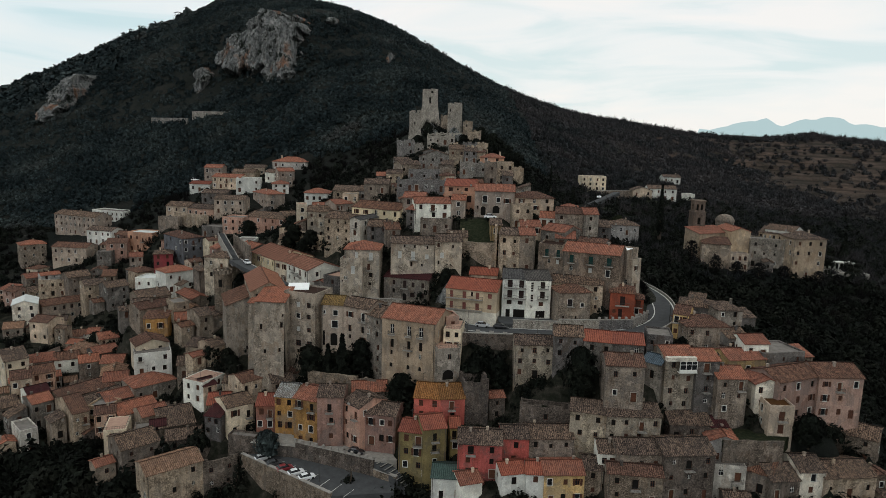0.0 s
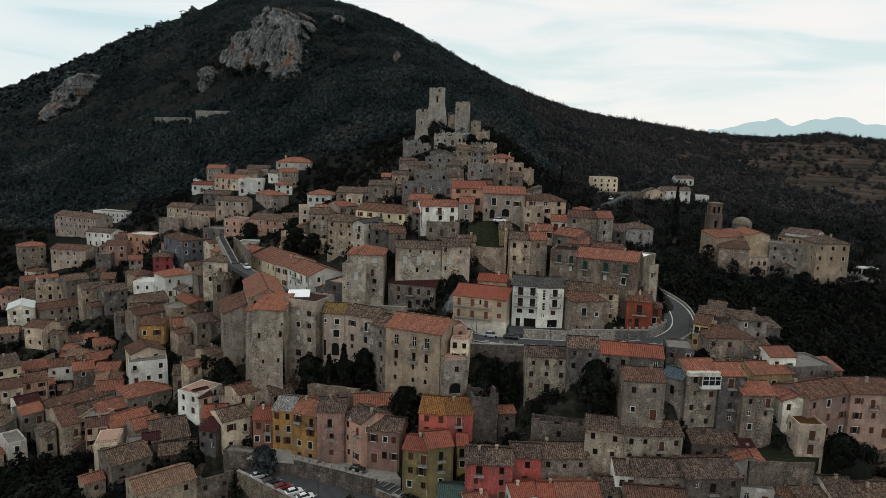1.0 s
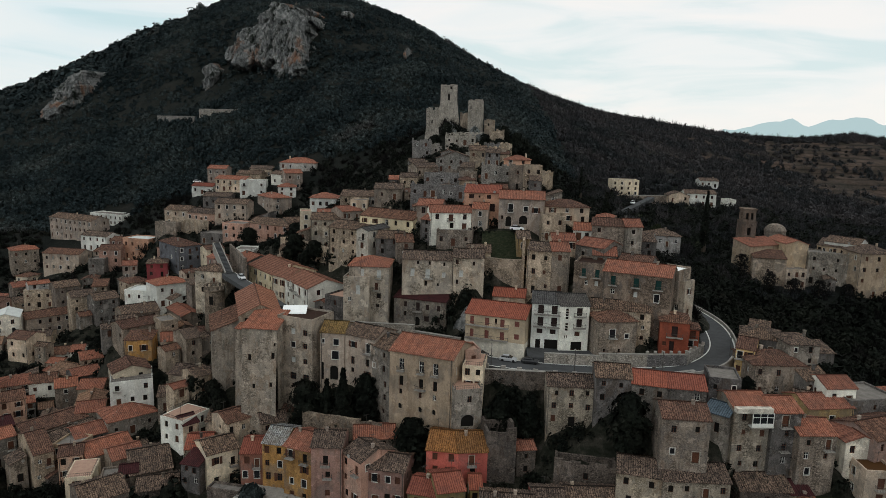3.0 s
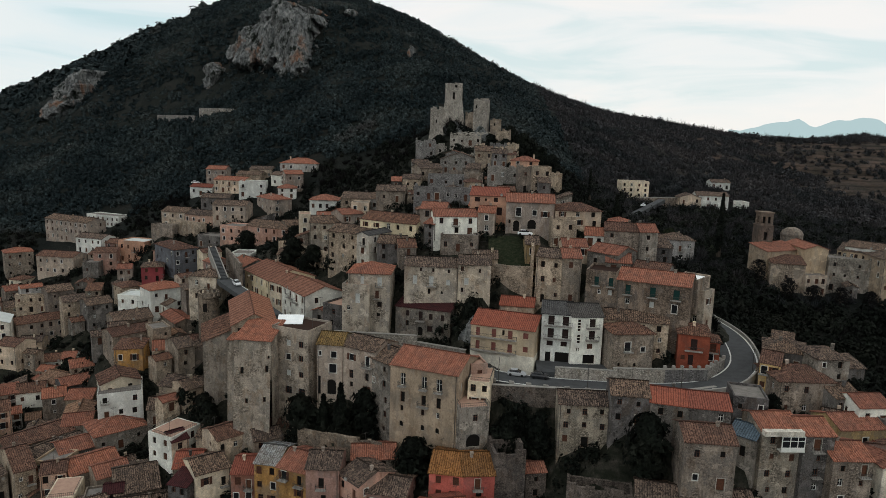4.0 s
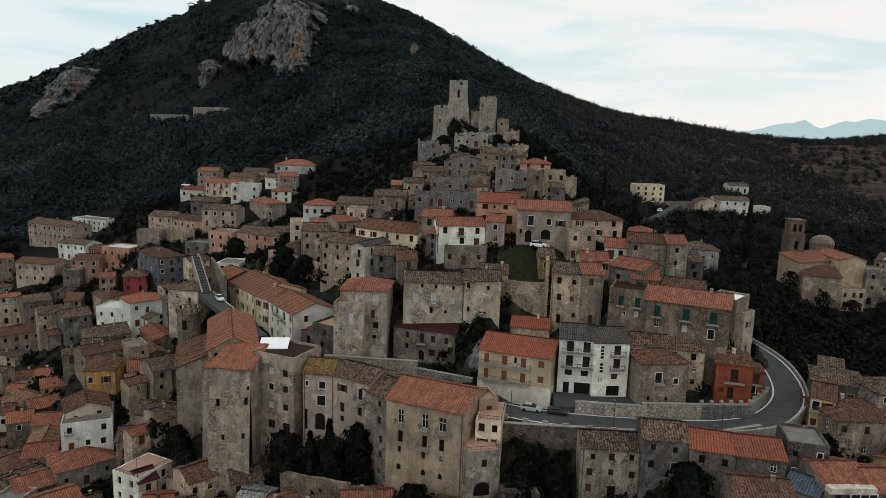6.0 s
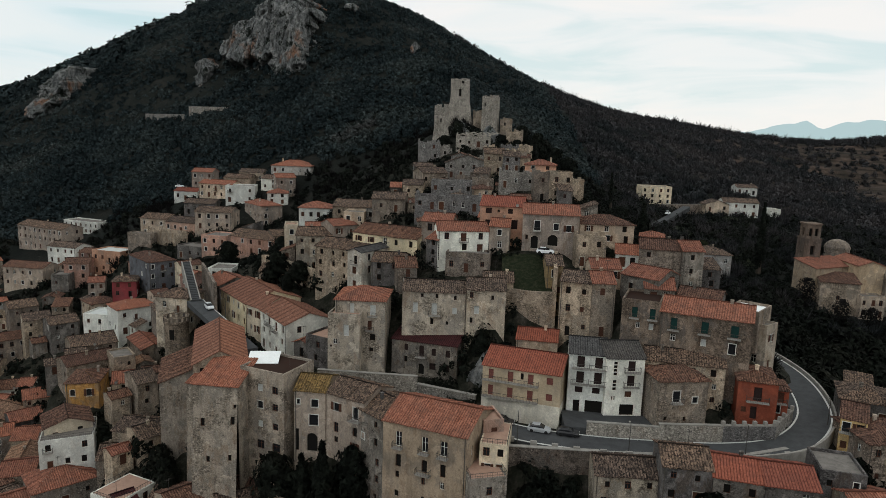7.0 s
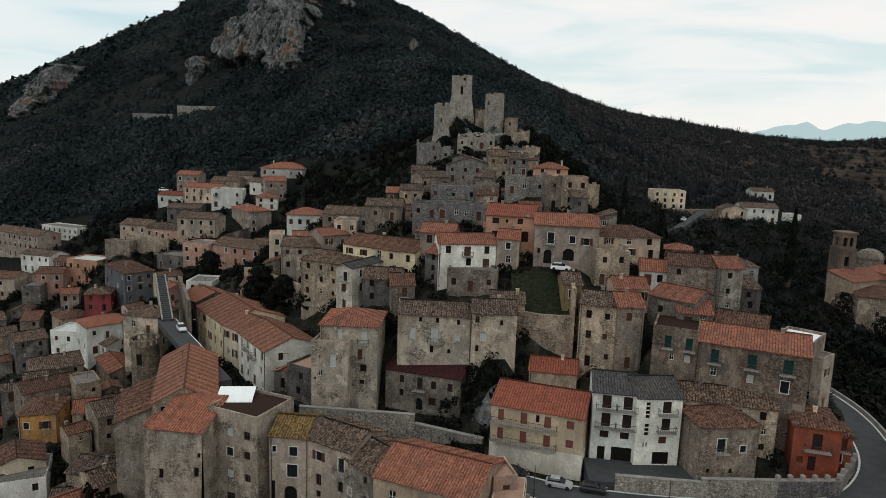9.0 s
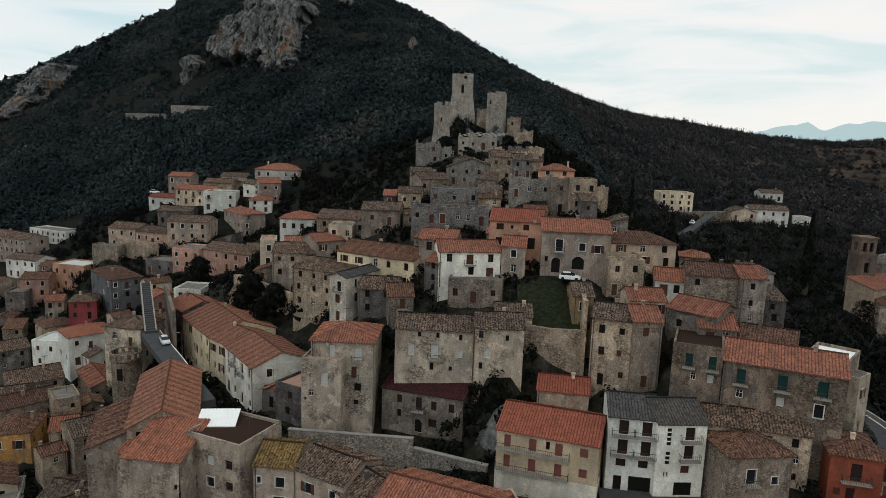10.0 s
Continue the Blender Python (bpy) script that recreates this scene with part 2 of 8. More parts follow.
TILES = {
    "old": roof_material("weathered_clay_tiles", (0.062, 0.046, 0.036), (0.142, 0.100, 0.073), (0.34, 0.235, 0.165), (0.085, 0.068, 0.055), 0.9),
    "rust": roof_material("rusty_clay_tiles", (0.10, 0.055, 0.04), (0.195, 0.10, 0.067), (0.30, 0.165, 0.11), (0.11, 0.074, 0.056), 0.8),
    "terra": roof_material("orange_clay_tiles", (0.27, 0.108, 0.068), (0.41, 0.160, 0.098), (0.52, 0.235, 0.15), (0.21, 0.115, 0.084), 0.3),
    "red": roof_material("new_red_clay_tiles", (0.31, 0.100, 0.064), (0.38, 0.124, 0.078), (0.46, 0.16, 0.102), (0.25, 0.098, 0.07), 0.08),
    "ochret": roof_material("ochre_clay_tiles", (0.24, 0.105, 0.035), (0.33, 0.15, 0.05), (0.42, 0.21, 0.08), (0.20, 0.105, 0.05), 0.6),
    "palet": roof_material("pale_clay_tiles", (0.22, 0.12, 0.075), (0.35, 0.20, 0.12), (0.46, 0.28, 0.18), (0.22, 0.145, 0.10), 0.6),
    "yellowt": roof_material("lichened_clay_tiles", (0.15, 0.10, 0.035), (0.26, 0.165, 0.055), (0.36, 0.23, 0.09), (0.13, 0.095, 0.055), 0.8),
    "church": roof_material("church_clay_tiles", (0.30, 0.135, 0.085), (0.38, 0.175, 0.11), (0.45, 0.23, 0.15), (0.30, 0.15, 0.10), 0.2),
    "grey": roof_material("grey_cement_tiles", (0.085, 0.08, 0.073), (0.115, 0.108, 0.098), (0.155, 0.145, 0.13), (0.07, 0.066, 0.06), 0.4),
    "wine": roof_material("dark_red_sheet", (0.075, 0.028, 0.028), (0.09, 0.032, 0.031), (0.11, 0.04, 0.037), (0.05, 0.027, 0.026), 0.2),
    "green": roof_material("green_sheet", (0.075, 0.115, 0.095), (0.09, 0.135, 0.11), (0.105, 0.15, 0.125), (0.08, 0.10, 0.085), 0.2),
    "blue": roof_material("blue_grey_sheet", (0.11, 0.15, 0.17), (0.14, 0.18, 0.20), (0.17, 0.21, 0.23), (0.10, 0.12, 0.13), 0.3),
    "metal": roof_material("patched_pale_sheets", (0.20, 0.21, 0.20), (0.33, 0.35, 0.33), (0.50, 0.52, 0.49), (0.22, 0.17, 0.13), 1.0),
}


def plain_material(name, colour, vary=0.25, scale=1.5, rough=0.85, metal=0.0):
    m = Nodes(name, rough, metal)
    p = m.place()
    f = m.ramp(m.noise(p, scale, 6, 0.7), [(0.28, tint(colour, 1 - vary)), (0.5, colour), (0.75, tint(colour, 1 + vary))])
    f = m.mix(f, m.ramp(m.noise(p, scale * 9, 3), [(0.2, 0.86), (0.8, 1.12)]), 0.7, "MULTIPLY")
    return m.done(f)


TILES["terracotta"] = plain_material("terracotta_paving", (0.38, 0.245, 0.185), 0.2, 0.8)
TILES["flat"] = plain_material("terrace_concrete", (0.17, 0.155, 0.14), 0.4, 0.7)
TILES["pale"] = plain_material("pale_terrace", (0.52, 0.54, 0.52), 0.15, 0.5)
TILES["white"] = plain_material("white_roof_membrane", (0.85, 0.87, 0.86), 0.06, 0.6)
# near-black fill: shade behind open windows, doors and slits put into colour
DARK = plain_material("painted_interior_shade", (0.012, 0.011, 0.010), 0.1)
WOOD = plain_material("brown_wood", (0.10, 0.045, 0.028), 0.3, 3.0)
shut = Nodes("brown_slatted_wood", 0.8)
slats = shut.add("ShaderNodeTexWave", Scale=5.0)
slats.bands_direction = "Z"
shut.l.new(shut.place(), slats.inputs["Vector"])
SHUTTER = shut.done(shut.mix((0.095, 0.045, 0.031), shut.ramp(slats.outputs["Fac"], [(0.2, 0.55), (0.6, 1.1)]), 1.0, "MULTIPLY"))


def slatted(name, colour):
    m = Nodes(name, 0.75)
    w = m.add("ShaderNodeTexWave", Scale=5.0)
    w.bands_direction = "Z"
    m.l.new(m.place(), w.inputs["Vector"])
    col = m.mix(colour, m.ramp(w.outputs["Fac"], [(0.2, 0.7), (0.6, 1.05)]), 1.0, "MULTIPLY")
    return m.done(m.mix(col, m.ramp(m.noise(m.place(), 2.0, 4, 0.7), [(0.3, 0.8), (0.7, 1.1)]), 0.6, "MULTIPLY"))


PALESHUT = slatted("pale_slatted_shutter", (0.50, 0.51, 0.49))
REDSHUT = slatted("faded_red_slatted_shutter", (0.20, 0.078, 0.066))
DARKSHUT = slatted("dark_brown_slatted_shutter", (0.034, 0.022, 0.02))
GREENWOOD = plain_material("green_painted_wood", (0.014, 0.042, 0.038), 0.2, 3.0)
WHITEWOOD = plain_material("white_painted_wood", (0.66, 0.66, 0.62), 0.15, 3.0)
SURROUND = plain_material("stone_trim", (0.36, 0.33, 0.28), 0.25, 2.0)
TRIM = plain_material("white_painted_trim", (0.60, 0.59, 0.55), 0.2, 2.0)
IRON = plain_material("dark_iron", (0.075, 0.07, 0.065), 0.2, 4.0, 0.6, 0.4)
PIPE = plain_material("zinc_pipe", (0.09, 0.08, 0.07), 0.3, 2.0)
CONCRETE = plain_material("concrete", (0.27, 0.255, 0.23), 0.35, 0.8)
ASPHALT = plain_material("asphalt", (0.062, 0.064, 0.066), 0.25, 0.5)
LINE = plain_material("road_paint", (0.55, 0.55, 0.52), 0.15, 2.0)
glass = Nodes("window_glass", 0.12)
glass.out.inputs["Specular IOR Level"].default_value = 0.35
GLASS = glass.done((0.015, 0.016, 0.018))

# ---- mesh building ----


class Shape:
    """Vertices, faces and metre-true UVs of one mesh in the making."""

    def __init__(self):
        self.v, self.f, self.uv = [], [], []

    def vert(self, p, uv=(0, 0)):
        self.v.append(tuple(p))
        self.uv.append(uv)
        return len(self.v) - 1

    def poly(self, *pts):
        self.f.append([self.vert(p, (p[0] + p[1], p[2])) for p in pts])

    def box(self, x0, x1, y0, y1, z0, z1):
        a = [(x, y, z) for z in (z0, z1) for y in (y0, y1) for x in (x0, x1)]
        i = [self.vert(p) for p in a]
        for q in ((0, 2, 3, 1), (4, 5, 7, 6), (0, 1, 5, 4), (2, 6, 7, 3), (0, 4, 6, 2), (1, 3, 7, 5)):
            self.f.append([i[k] for k in q])
        return self

    def lattice(self, xs, zs, gaps, y0, y1):
        """A connected frame in the xz plane: all cells solid but the gaps."""
        at = {}

        def p(i, j, y):
            if (i, j, y) not in at:
                at[i, j, y] = self.vert((xs[i], y, zs[j]))
            return at[i, j, y]

        solid = {(i, j) for i in range(len(xs) - 1) for j in range(len(zs) - 1)} - set(gaps)
        for i, j in solid:
            self.f.append([p(i, j, y0), p(i + 1, j, y0), p(i + 1, j + 1, y0), p(i, j + 1, y0)])
            self.f.append([p(i, j, y1), p(i, j + 1, y1), p(i + 1, j + 1, y1), p(i + 1, j, y1)])
            for (di, dj), (a, c) in (((-1, 0), ((i, j + 1), (i, j))), ((1, 0), ((i + 1, j), (i + 1, j + 1))), ((0, -1), ((i, j), (i + 1, j))), ((0, 1), ((i + 1, j + 1), (i, j + 1)))):
                if (i + di, j + dj) not in solid:
                    self.f.append([p(*c, y0), p(*a, y0), p(*a, y1), p(*c, y1)])
        return self

    def mesh(self, name, material, smooth=False):
        me = bpy.data.meshes.new(name)
        me.from_pydata(self.v, [], self.f)
        layer = me.uv_layers.new(name="UVMap")
        idx = np.empty(len(me.loops), dtype=np.int32)
        me.loops.foreach_get("vertex_index", idx)
        layer.data.foreach_set("uv", np.array(self.uv, dtype=np.float32)[idx].ravel())
        me.materials.append(material)
        if smooth:
            me.polygons.foreach_set("use_smooth", [True] * len(me.polygons))
        me.update()
        return me


def part(name, shape, material, parent, label="", m=None):
    """Links a Shape (or a finished mesh) as one mesh object under parent."""
    me = shape if isinstance(shape, bpy.types.Mesh) else shape.mesh(name, material)
    ob = new(name, me)
    ob.parent = parent
    if m is not None:
        ob.matrix_local = m
    return tagged(ob, label) if label else ob


def empty(name, m, label, category, group="", kind=""):
    ob = new(name)
    ob.matrix_world = m
    return tagged(ob, label, category, group, kind)


def slope(s, origin, along, up, length, run, cut_l=0.0, cut_r=0.0, step=0.28, amp=0.05, rough=0.03, rng=random):
    """One tiled roof slope: ribbed columns from the eave at origin up the slope; hips cut its sides by cut metres per metre of rise."""
    along, up, origin = Vector(along), Vector(up), Vector(origin)
    normal = along.cross(up).normalized()
    count = max(4, int(length / step))
    rows = max(1, min(5, int(run / 1.3)))
    seed = rng.random() * 50
    cols = []
    for k in range(count + 1):
        u = length * k / count
        top = run
        if cut_l > 0:
            top = min(top, u / cut_l)
        if cut_r > 0:
            top = min(top, (length - u) / cut_r)
        top = max(top, 0.0)
        rib = amp if k % 2 else -amp * 0.4
        col = []
        for r in range(rows + 1):
            v = top * r / rows
            wob = rough * (noise.noise((u * 0.4 + seed, v * 0.5, seed)) * 2 + rng.uniform(-1, 1))
            col.append(s.vert(origin + along * u + up * v + normal * (rib + wob), (u + seed, v)))
        cols.append(col)
    for a, b in zip(cols, cols[1:]):
        for r in range(rows):
            s.f.append([a[r], b[r], b[r + 1], a[r + 1]])
    drop = Vector((0, 0, -0.16))
    for a, b in zip(cols, cols[1:]):
        p, q = Vector(s.v[a[0]]), Vector(s.v[b[0]])
        s.poly(p + drop, q + drop, q, p)
    for col, flip in ((cols[0], True), (cols[-1], False)):
        for r in range(rows):
            p, q = Vector(s.v[col[r]]), Vector(s.v[col[r + 1]])
            s.poly(*((p, q, q + drop, p + drop) if flip else (p + drop, q + drop, q, p)))


def facade(s, width, z0, z1, holes, put, deep=0.28):
    """A wall face with real openings; put(u, z, n) gives the place, n metres outward."""
    us = sorted({0.0, width, *[h[0] for h in holes], *[h[1] for h in holes]})
    zs = sorted({z0, z1, *[h[2] for h in holes], *[h[3] for h in holes]})
    for a, b in zip(us, us[1:]):
        start = None
        for c, d in zip(zs, zs[1:]):
            mu, mz = (a + b) / 2, (c + d) / 2
            open_here = any(h[0] < mu < h[1] and h[2] < mz < h[3] for h in holes)
            if open_here:
                if start is not None:
                    s.poly(put(a, start, 0), put(b, start, 0), put(b, c, 0), put(a, c, 0))
                start = None
            elif start is None:
                start = c
        if start is not None:
            s.poly(put(a, start, 0), put(b, start, 0), put(b, z1, 0), put(a, z1, 0))
    for u0, u1, a, b in [h[:4] for h in holes]:
        for p, q in (((u0, a), (u1, a)), ((u1, a), (u1, b)), ((u1, b), (u0, b)), ((u0, b), (u0, a))):
            s.poly(put(*p, 0), put(*p, -deep), put(*q, -deep), put(*q, 0))


MESHES = {}


def window_meshes(w, h, style):
    """Shared meshes of one kind of window: the frame with its sill, and what fills it."""
    key = (w, h, style)
    if key in MESHES:
        return MESHES[key]
    f, g = Shape(), Shape()
    b = 0.09
    if style in ("white", "door"):
        t = 0.13
        f.lattice([-t, 0, w, w + t], [-t if style == "white" else -0.02, 0, h, h + t], [(1, 1)], -0.30, 0.0)
    elif style in ("glass", "pale"):
        f.lattice([0, b, w / 2 - 0.035, w / 2 + 0.035, w - b, w], [0, b, h * 0.62, h * 0.62 + 0.06, h - b, h], [(1, 1), (3, 1), (1, 3), (3, 3)], -0.03, 0.03)
    else:
        f.lattice([0, 0.06, w - 0.06, w], [0, 0.06, h - 0.06, h], [(1, 1)], -0.03, 0.05)
    g.box(0.01, w - 0.01, 0.0, 0.05, 0.01, h - 0.01)
    # dark, arch and slot fills paint the shade of the room behind
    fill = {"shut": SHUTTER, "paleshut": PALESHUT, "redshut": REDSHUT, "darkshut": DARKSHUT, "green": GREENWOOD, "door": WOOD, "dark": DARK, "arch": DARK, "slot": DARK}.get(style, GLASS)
    frame_mat = {"arch": SURROUND, "white": TRIM, "pale": WHITEWOOD, "paleshut": WHITEWOOD, "redshut": REDSHUT, "darkshut": DARKSHUT, "green": GREENWOOD, "glass": WOOD, "door": SURROUND}.get(style, WOOD)
    MESHES[key] = (f.mesh("window_frame", frame_mat), g.mesh("window_fill", fill))
    return MESHES[key]


def balcony_mesh(w):
    key = ("balcony", round(w, 1))
    if key not in MESHES:
        s = Shape().box(0, w, -1.0, 0.0, -0.14, 0.0)
        r = Shape().box(0, w, -1.0, -0.95, 0.92, 0.98).box(0, 0.05, -1.0, 0, 0.92, 0.98).box(w - 0.05, w, -1.0, 0, 0.92, 0.98)
        n = max(4, int(w / 0.28))
        for k in range(n + 1):
            x = (w - 0.03) * k / n
            r.box(x, x + 0.03, -0.99, -0.96, 0, 0.94)
        for k in range(3):
            for x in (0, w - 0.03):
                r.box(x, x + 0.03, -0.25 - 0.3 * k, -0.22 - 0.3 * k, 0, 0.94)
        MESHES[key] = (s.mesh("balcony", CONCRETE), r.mesh("railing", IRON))
    return MESHES[key]


def chimney_mesh(kind):
    key = ("chimney", kind)
    if key not in MESHES:
        s = Shape().box(-0.28, 0.28, -0.24, 0.24, -1.5, 0.8).box(-0.34, 0.34, -0.3, 0.3, 0.8, 0.88)
        for x in (-0.26, 0.16):
            s.box(x, x + 0.1, -0.22, 0.22, 0.88, 1.05)
        s.box(-0.36, 0.36, -0.32, 0.32, 1.05, 1.13)
        MESHES[key] = s.mesh("chimney", WALLS[kind])
    return MESHES[key]


def dish_mesh():
    """A small satellite dish on its bracket."""
    if "dish" not in MESHES:
        s = Shape()
        rim = [(0.42 * math.cos(a * math.pi / 6), -0.35 - 0.16 * 1.0, 0.42 * math.sin(a * math.pi / 6) + 0.5) for a in range(12)]
        for a, b in zip(rim, rim[1:] + rim[:1]):
            s.poly((0, -0.36, 0.5), a, b)
            s.poly((0, -0.38, 0.5), b, a)
        s.box(-0.03, 0.03, -0.36, 0.05, 0.47, 0.53).box(-0.03, 0.03, -0.02, 0.05, -0.4, 0.53)
        MESHES["dish"] = s.mesh("satellite_dish", CONCRETE)
    return MESHES["dish"]


def antenna_mesh():
    if "antenna" not in MESHES:
        s = Shape().box(-0.025, 0.025, -0.025, 0.025, -0.6, 2.6).box(-0.7, 0.7, -0.02, 0.02, 2.35, 2.39)
        for x in (-0.6, -0.3, 0.0, 0.3, 0.6):
            s.box(x - 0.012, x + 0.012, -0.3, 0.3, 2.38, 2.41)
        MESHES["antenna"] = s.mesh("antenna", IRON)
    return MESHES["antenna"]


WALL_WORDS = {
    "stone": "rubble-stone", "buff": "buff-rendered stone", "umber": "peeling umber-rendered", "plinth": "pale cement-rendered", "darkstone": "darkened stone", "palestone": "pale stone", "bastion": "buttressed rubble-stone", "brickgrey": "tall coursed-stone", "tanstone": "worn tan-rendered stone",
    "creamstone": "worn cream-rendered stone", "tan": "tan rendered", "ochregrey": "ochre-grey rendered", "grey": "stained grey rendered", "slate": "slate-grey rendered",
    "white": "white rendered", "whitegrey": "stained white rendered", "cream": "cream rendered", "cream2": "pale peach rendered", "yellow": "yellow rendered",
    "ochre": "ochre-yellow rendered", "ochrepale": "pale ochre rendered", "salmon": "salmon rendered", "salmonpale": "pale salmon rendered", "pink": "dusty pink rendered",
    "rose": "rose-red rendered", "crimson": "faded red rendered", "redwall": "bright red rendered", "orange": "orange-red rendered", "olive": "olive rendered", "peach": "peach rendered"}
TILE_WORDS = {
    "old": "a weathered brown tile roof", "rust": "a rusty tile roof", "terra": "an orange tile roof", "red": "a new red tile roof", "ochret": "an ochre tile roof",
    "palet": "a pale clay-tiled roof", "yellowt": "a lichened tile roof", "church": "a broad orange tile roof", "grey": "a grey tile roof", "wine": "a dark red sheet roof",
    "green": "a green sheet roof", "blue": "a blue-grey sheet roof", "metal": "a patched pale sheet roof", "flat": "a flat concrete terrace", "pale": "a pale flat roof",
    "white": "a white membrane roof", "terracotta": "a terracotta-paved terrace"}
PLACES, HOMES, FOOTPRINTS = [], [], []
ROAD = [(-6, 186.4, 47.3), (2, 182.6, 47.3), (10, 179, 47.3), (20, 177, 47.3), (32, 176.3, 47.3), (45, 176.6, 47.4), (55.5, 179.8, 47.7), (64, 188.6, 48.3), (68.2, 199.5, 49.1), (69, 212, 50.2), (65, 226, 51.5), (58, 240, 53)]
UPPER = [(62, 322, 64.2), (68, 332, 65.2), (79, 350, 66.8), (99, 385, 69.4), (150, 430, 72.8), (191, 500, 76)]
# circles of the plan that stay open: roads, courts, gardens
OPEN = [(2, 181, 6), (12, 178.5, 6), (22, 177, 6), (32, 176.5, 5.5), (46, 178.5, 5), (57, 183.5, 5), (64, 191, 5), (69, 201, 5), (71, 212, 5), (69, 224, 5), (11, 217, 7), (-9, 363, 4), (4, 353, 3.5), (-16, 349, 3),
        (-30, 153, 9), (-14, 153, 7), (-42, 158, 7), (-62, 222, 6), (-70, 234, 4), (-55, 212, 5), (-80, 249, 5), (-86, 259, 5)]
OPEN += [(-128, 256, 11), (14, 184, 5), (22, 184, 5), (30, 183, 5), (62, 186, 6), (63, 194, 6)]
for way, reach in ((ROAD, 4.8), (UPPER, 3.2)):
    for p, q in zip(way, way[1:]):
        OPEN += [(p[0] + (q[0] - p[0]) * k / 4, p[1] + (q[1] - p[1]) * k / 4, reach) for k in range(4)]


def house(x, y, z, w, d, h, yaw, roof, wall, tile, floors, cols, balc=0, rail=0, long=0, longl=0, green=0, arch=0, plinth=0.0, batter=0.0, beams=0, cross=0, loggia=0, garage=0, sparse=0.0, pitch=0.36, more=(), decks=()):
    """A house with its front-left corner at x, y on ground z; the front is w wide and turned by yaw, d deep, h to the eaves."""
    rng = random.Random(int(x * 37 + y * 91 + z * 13))
    # most low stone houses take the darker copy, dimmer light in its colour
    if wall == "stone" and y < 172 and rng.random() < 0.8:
        wall = "darkstone"
    elif wall == "stone" and y > 250 and -36 < x < 36 and rng.random() < 0.55:
        wall = "palestone"
    label = "%s house with %s" % (WALL_WORDS[wall], TILE_WORDS[tile])
    if roof == "none":
        label = "roofless ruined house of %s walls" % WALL_WORDS[wall]
    home = empty("ruin" if roof == "none" else "house", pose(x, y, z, 0, 0, yaw), label, "ruin" if roof == "none" else "house", "houses of the hill town")
    c, sn = math.cos(radians(yaw)), math.sin(radians(yaw))
    PLACES.append((x + c * w / 2 - sn * d / 2, y + sn * w / 2 + c * d / 2, z, max(w, d) / 2, x + c * w / 2 + sn * 0.5, y + sn * w / 2 - c * 0.5, w, d, yaw))
    HOMES.append((x, y, w, d, z, yaw, h, wall, tile))
    FOOTPRINTS.append((x, y, w, d, z, yaw))
    foot = -6.0
    small = wall in ("stone", "darkstone", "bastion", "palestone", "brickgrey", "tanstone", "creamstone", "grey")
    if not balc and y < 240 and floors > 1 and rng.random() < (0.2 if small else 0.4):
        balc = 1
    # openings, face by face
    faces = {"front": (w, lambda u, q, n: (u, -n - batter * (h - q), q)),
             "right": (d, lambda u, q, n: (w + n, u, q)),
             "back": (w, lambda u, q, n: (w - u, d + n, q)),
             "left": (d, lambda u, q, n: (-n, d - u, q))}
    holes = {k: [] for k in faces}
    for face, u0, u1, q0, q1, style in more:
        holes[face].append((u0, u1, q0 if q0 >= 0 else h + q0, q1 if q1 >= 0 else h + q1, style))
    if floors:
        floors = max(floors, round(h / 3.6))
        cols = max(cols, int(w / 3.4)) if cols else 0
        fh = h / floors

        def opening(face, u, base, floor, door=False):
            if small:
                ww, hh = rng.choice(((0.9, 1.2), (1.0, 1.4), (0.8, 1.1), (1.0, 1.5)))
            else:
                ww, hh = rng.choice(((1.1, 1.6), (1.1, 1.6), (1.2, 1.8), (1.0, 1.4)))
            style = rng.choices(("glass", "pale", "white", "shut", "dark"), ((3, 3, 3, 1, 4) if not small else (3, 2, 0.8, 1, 8)))[0]
            if wall in ("ochre", "ochrepale", "rose", "crimson", "olive", "salmonpale"):
                style = rng.choice(("white", "white", "dark", "glass", "shut"))
            if wall in ("pink", "salmon"):
                style = rng.choice(("white", "white", "shut", "dark"))
            if wall in ("cream2", "peach"):
                style = rng.choice(("shut", "white", "shut", "glass"))
            if wall in ("white",):
                style = rng.choice(("shut", "glass", "dark", "glass"))
            if green and floor > 0:
                ww, hh, style = 1.2, 2.1, "green"
            if arch and floor == 0:
                ww, hh, style = 1.5, 2.4, "arch"
            if door:
                ww, hh, style = rng.choice(((1.0, 2.1), (1.1, 2.2), (1.4, 2.3))) + (rng.choice(("door", "dark", "shut")),)
            hh = min(hh, fh * 0.62) if not door else min(hh, fh * 0.78)
            hh = round(hh, 1)
            q = base + (0.0 if door else max(0.5, (fh - hh) * 0.5))
            width = faces[face][0]
            u0 = min(max(u - ww / 2, 0.35), width - ww - 0.35)
            if u0 < 0.3 or q + hh > base + fh - 0.1:
                return
            if any(u0 < o[1] + 0.2 and o[0] < u0 + ww + 0.2 and q < o[3] + 0.15 and o[2] < q + hh + 0.15 for o in holes[face]):
                return
            holes[face].append((u0, u0 + ww, q, q + hh, style))

        if garage:
            holes["front"].append((w * 0.52, w * 0.52 + 2.8, 0.02, 2.5, "dark"))
            holes["front"].append((w * 0.22, w * 0.22 + 1.1, 0.02, 2.2, "door"))
        for k in range(floors):
            for j in range(cols):
                if sparse and rng.random() < sparse:
                    continue
                if rng.random() < (0.06 if not small else 0.12) and not (green or long or longl):
                    continue
                at = w * (j + 0.5) / cols + rng.uniform(-0.35, 0.35) * (0.3 if long or longl else 1)
                door = (k == 0 and rng.random() < 0.3) or (long and k > 0 and j < 3) or (longl and k > 0) or (balc and k == floors - 1 and j == cols // 2)
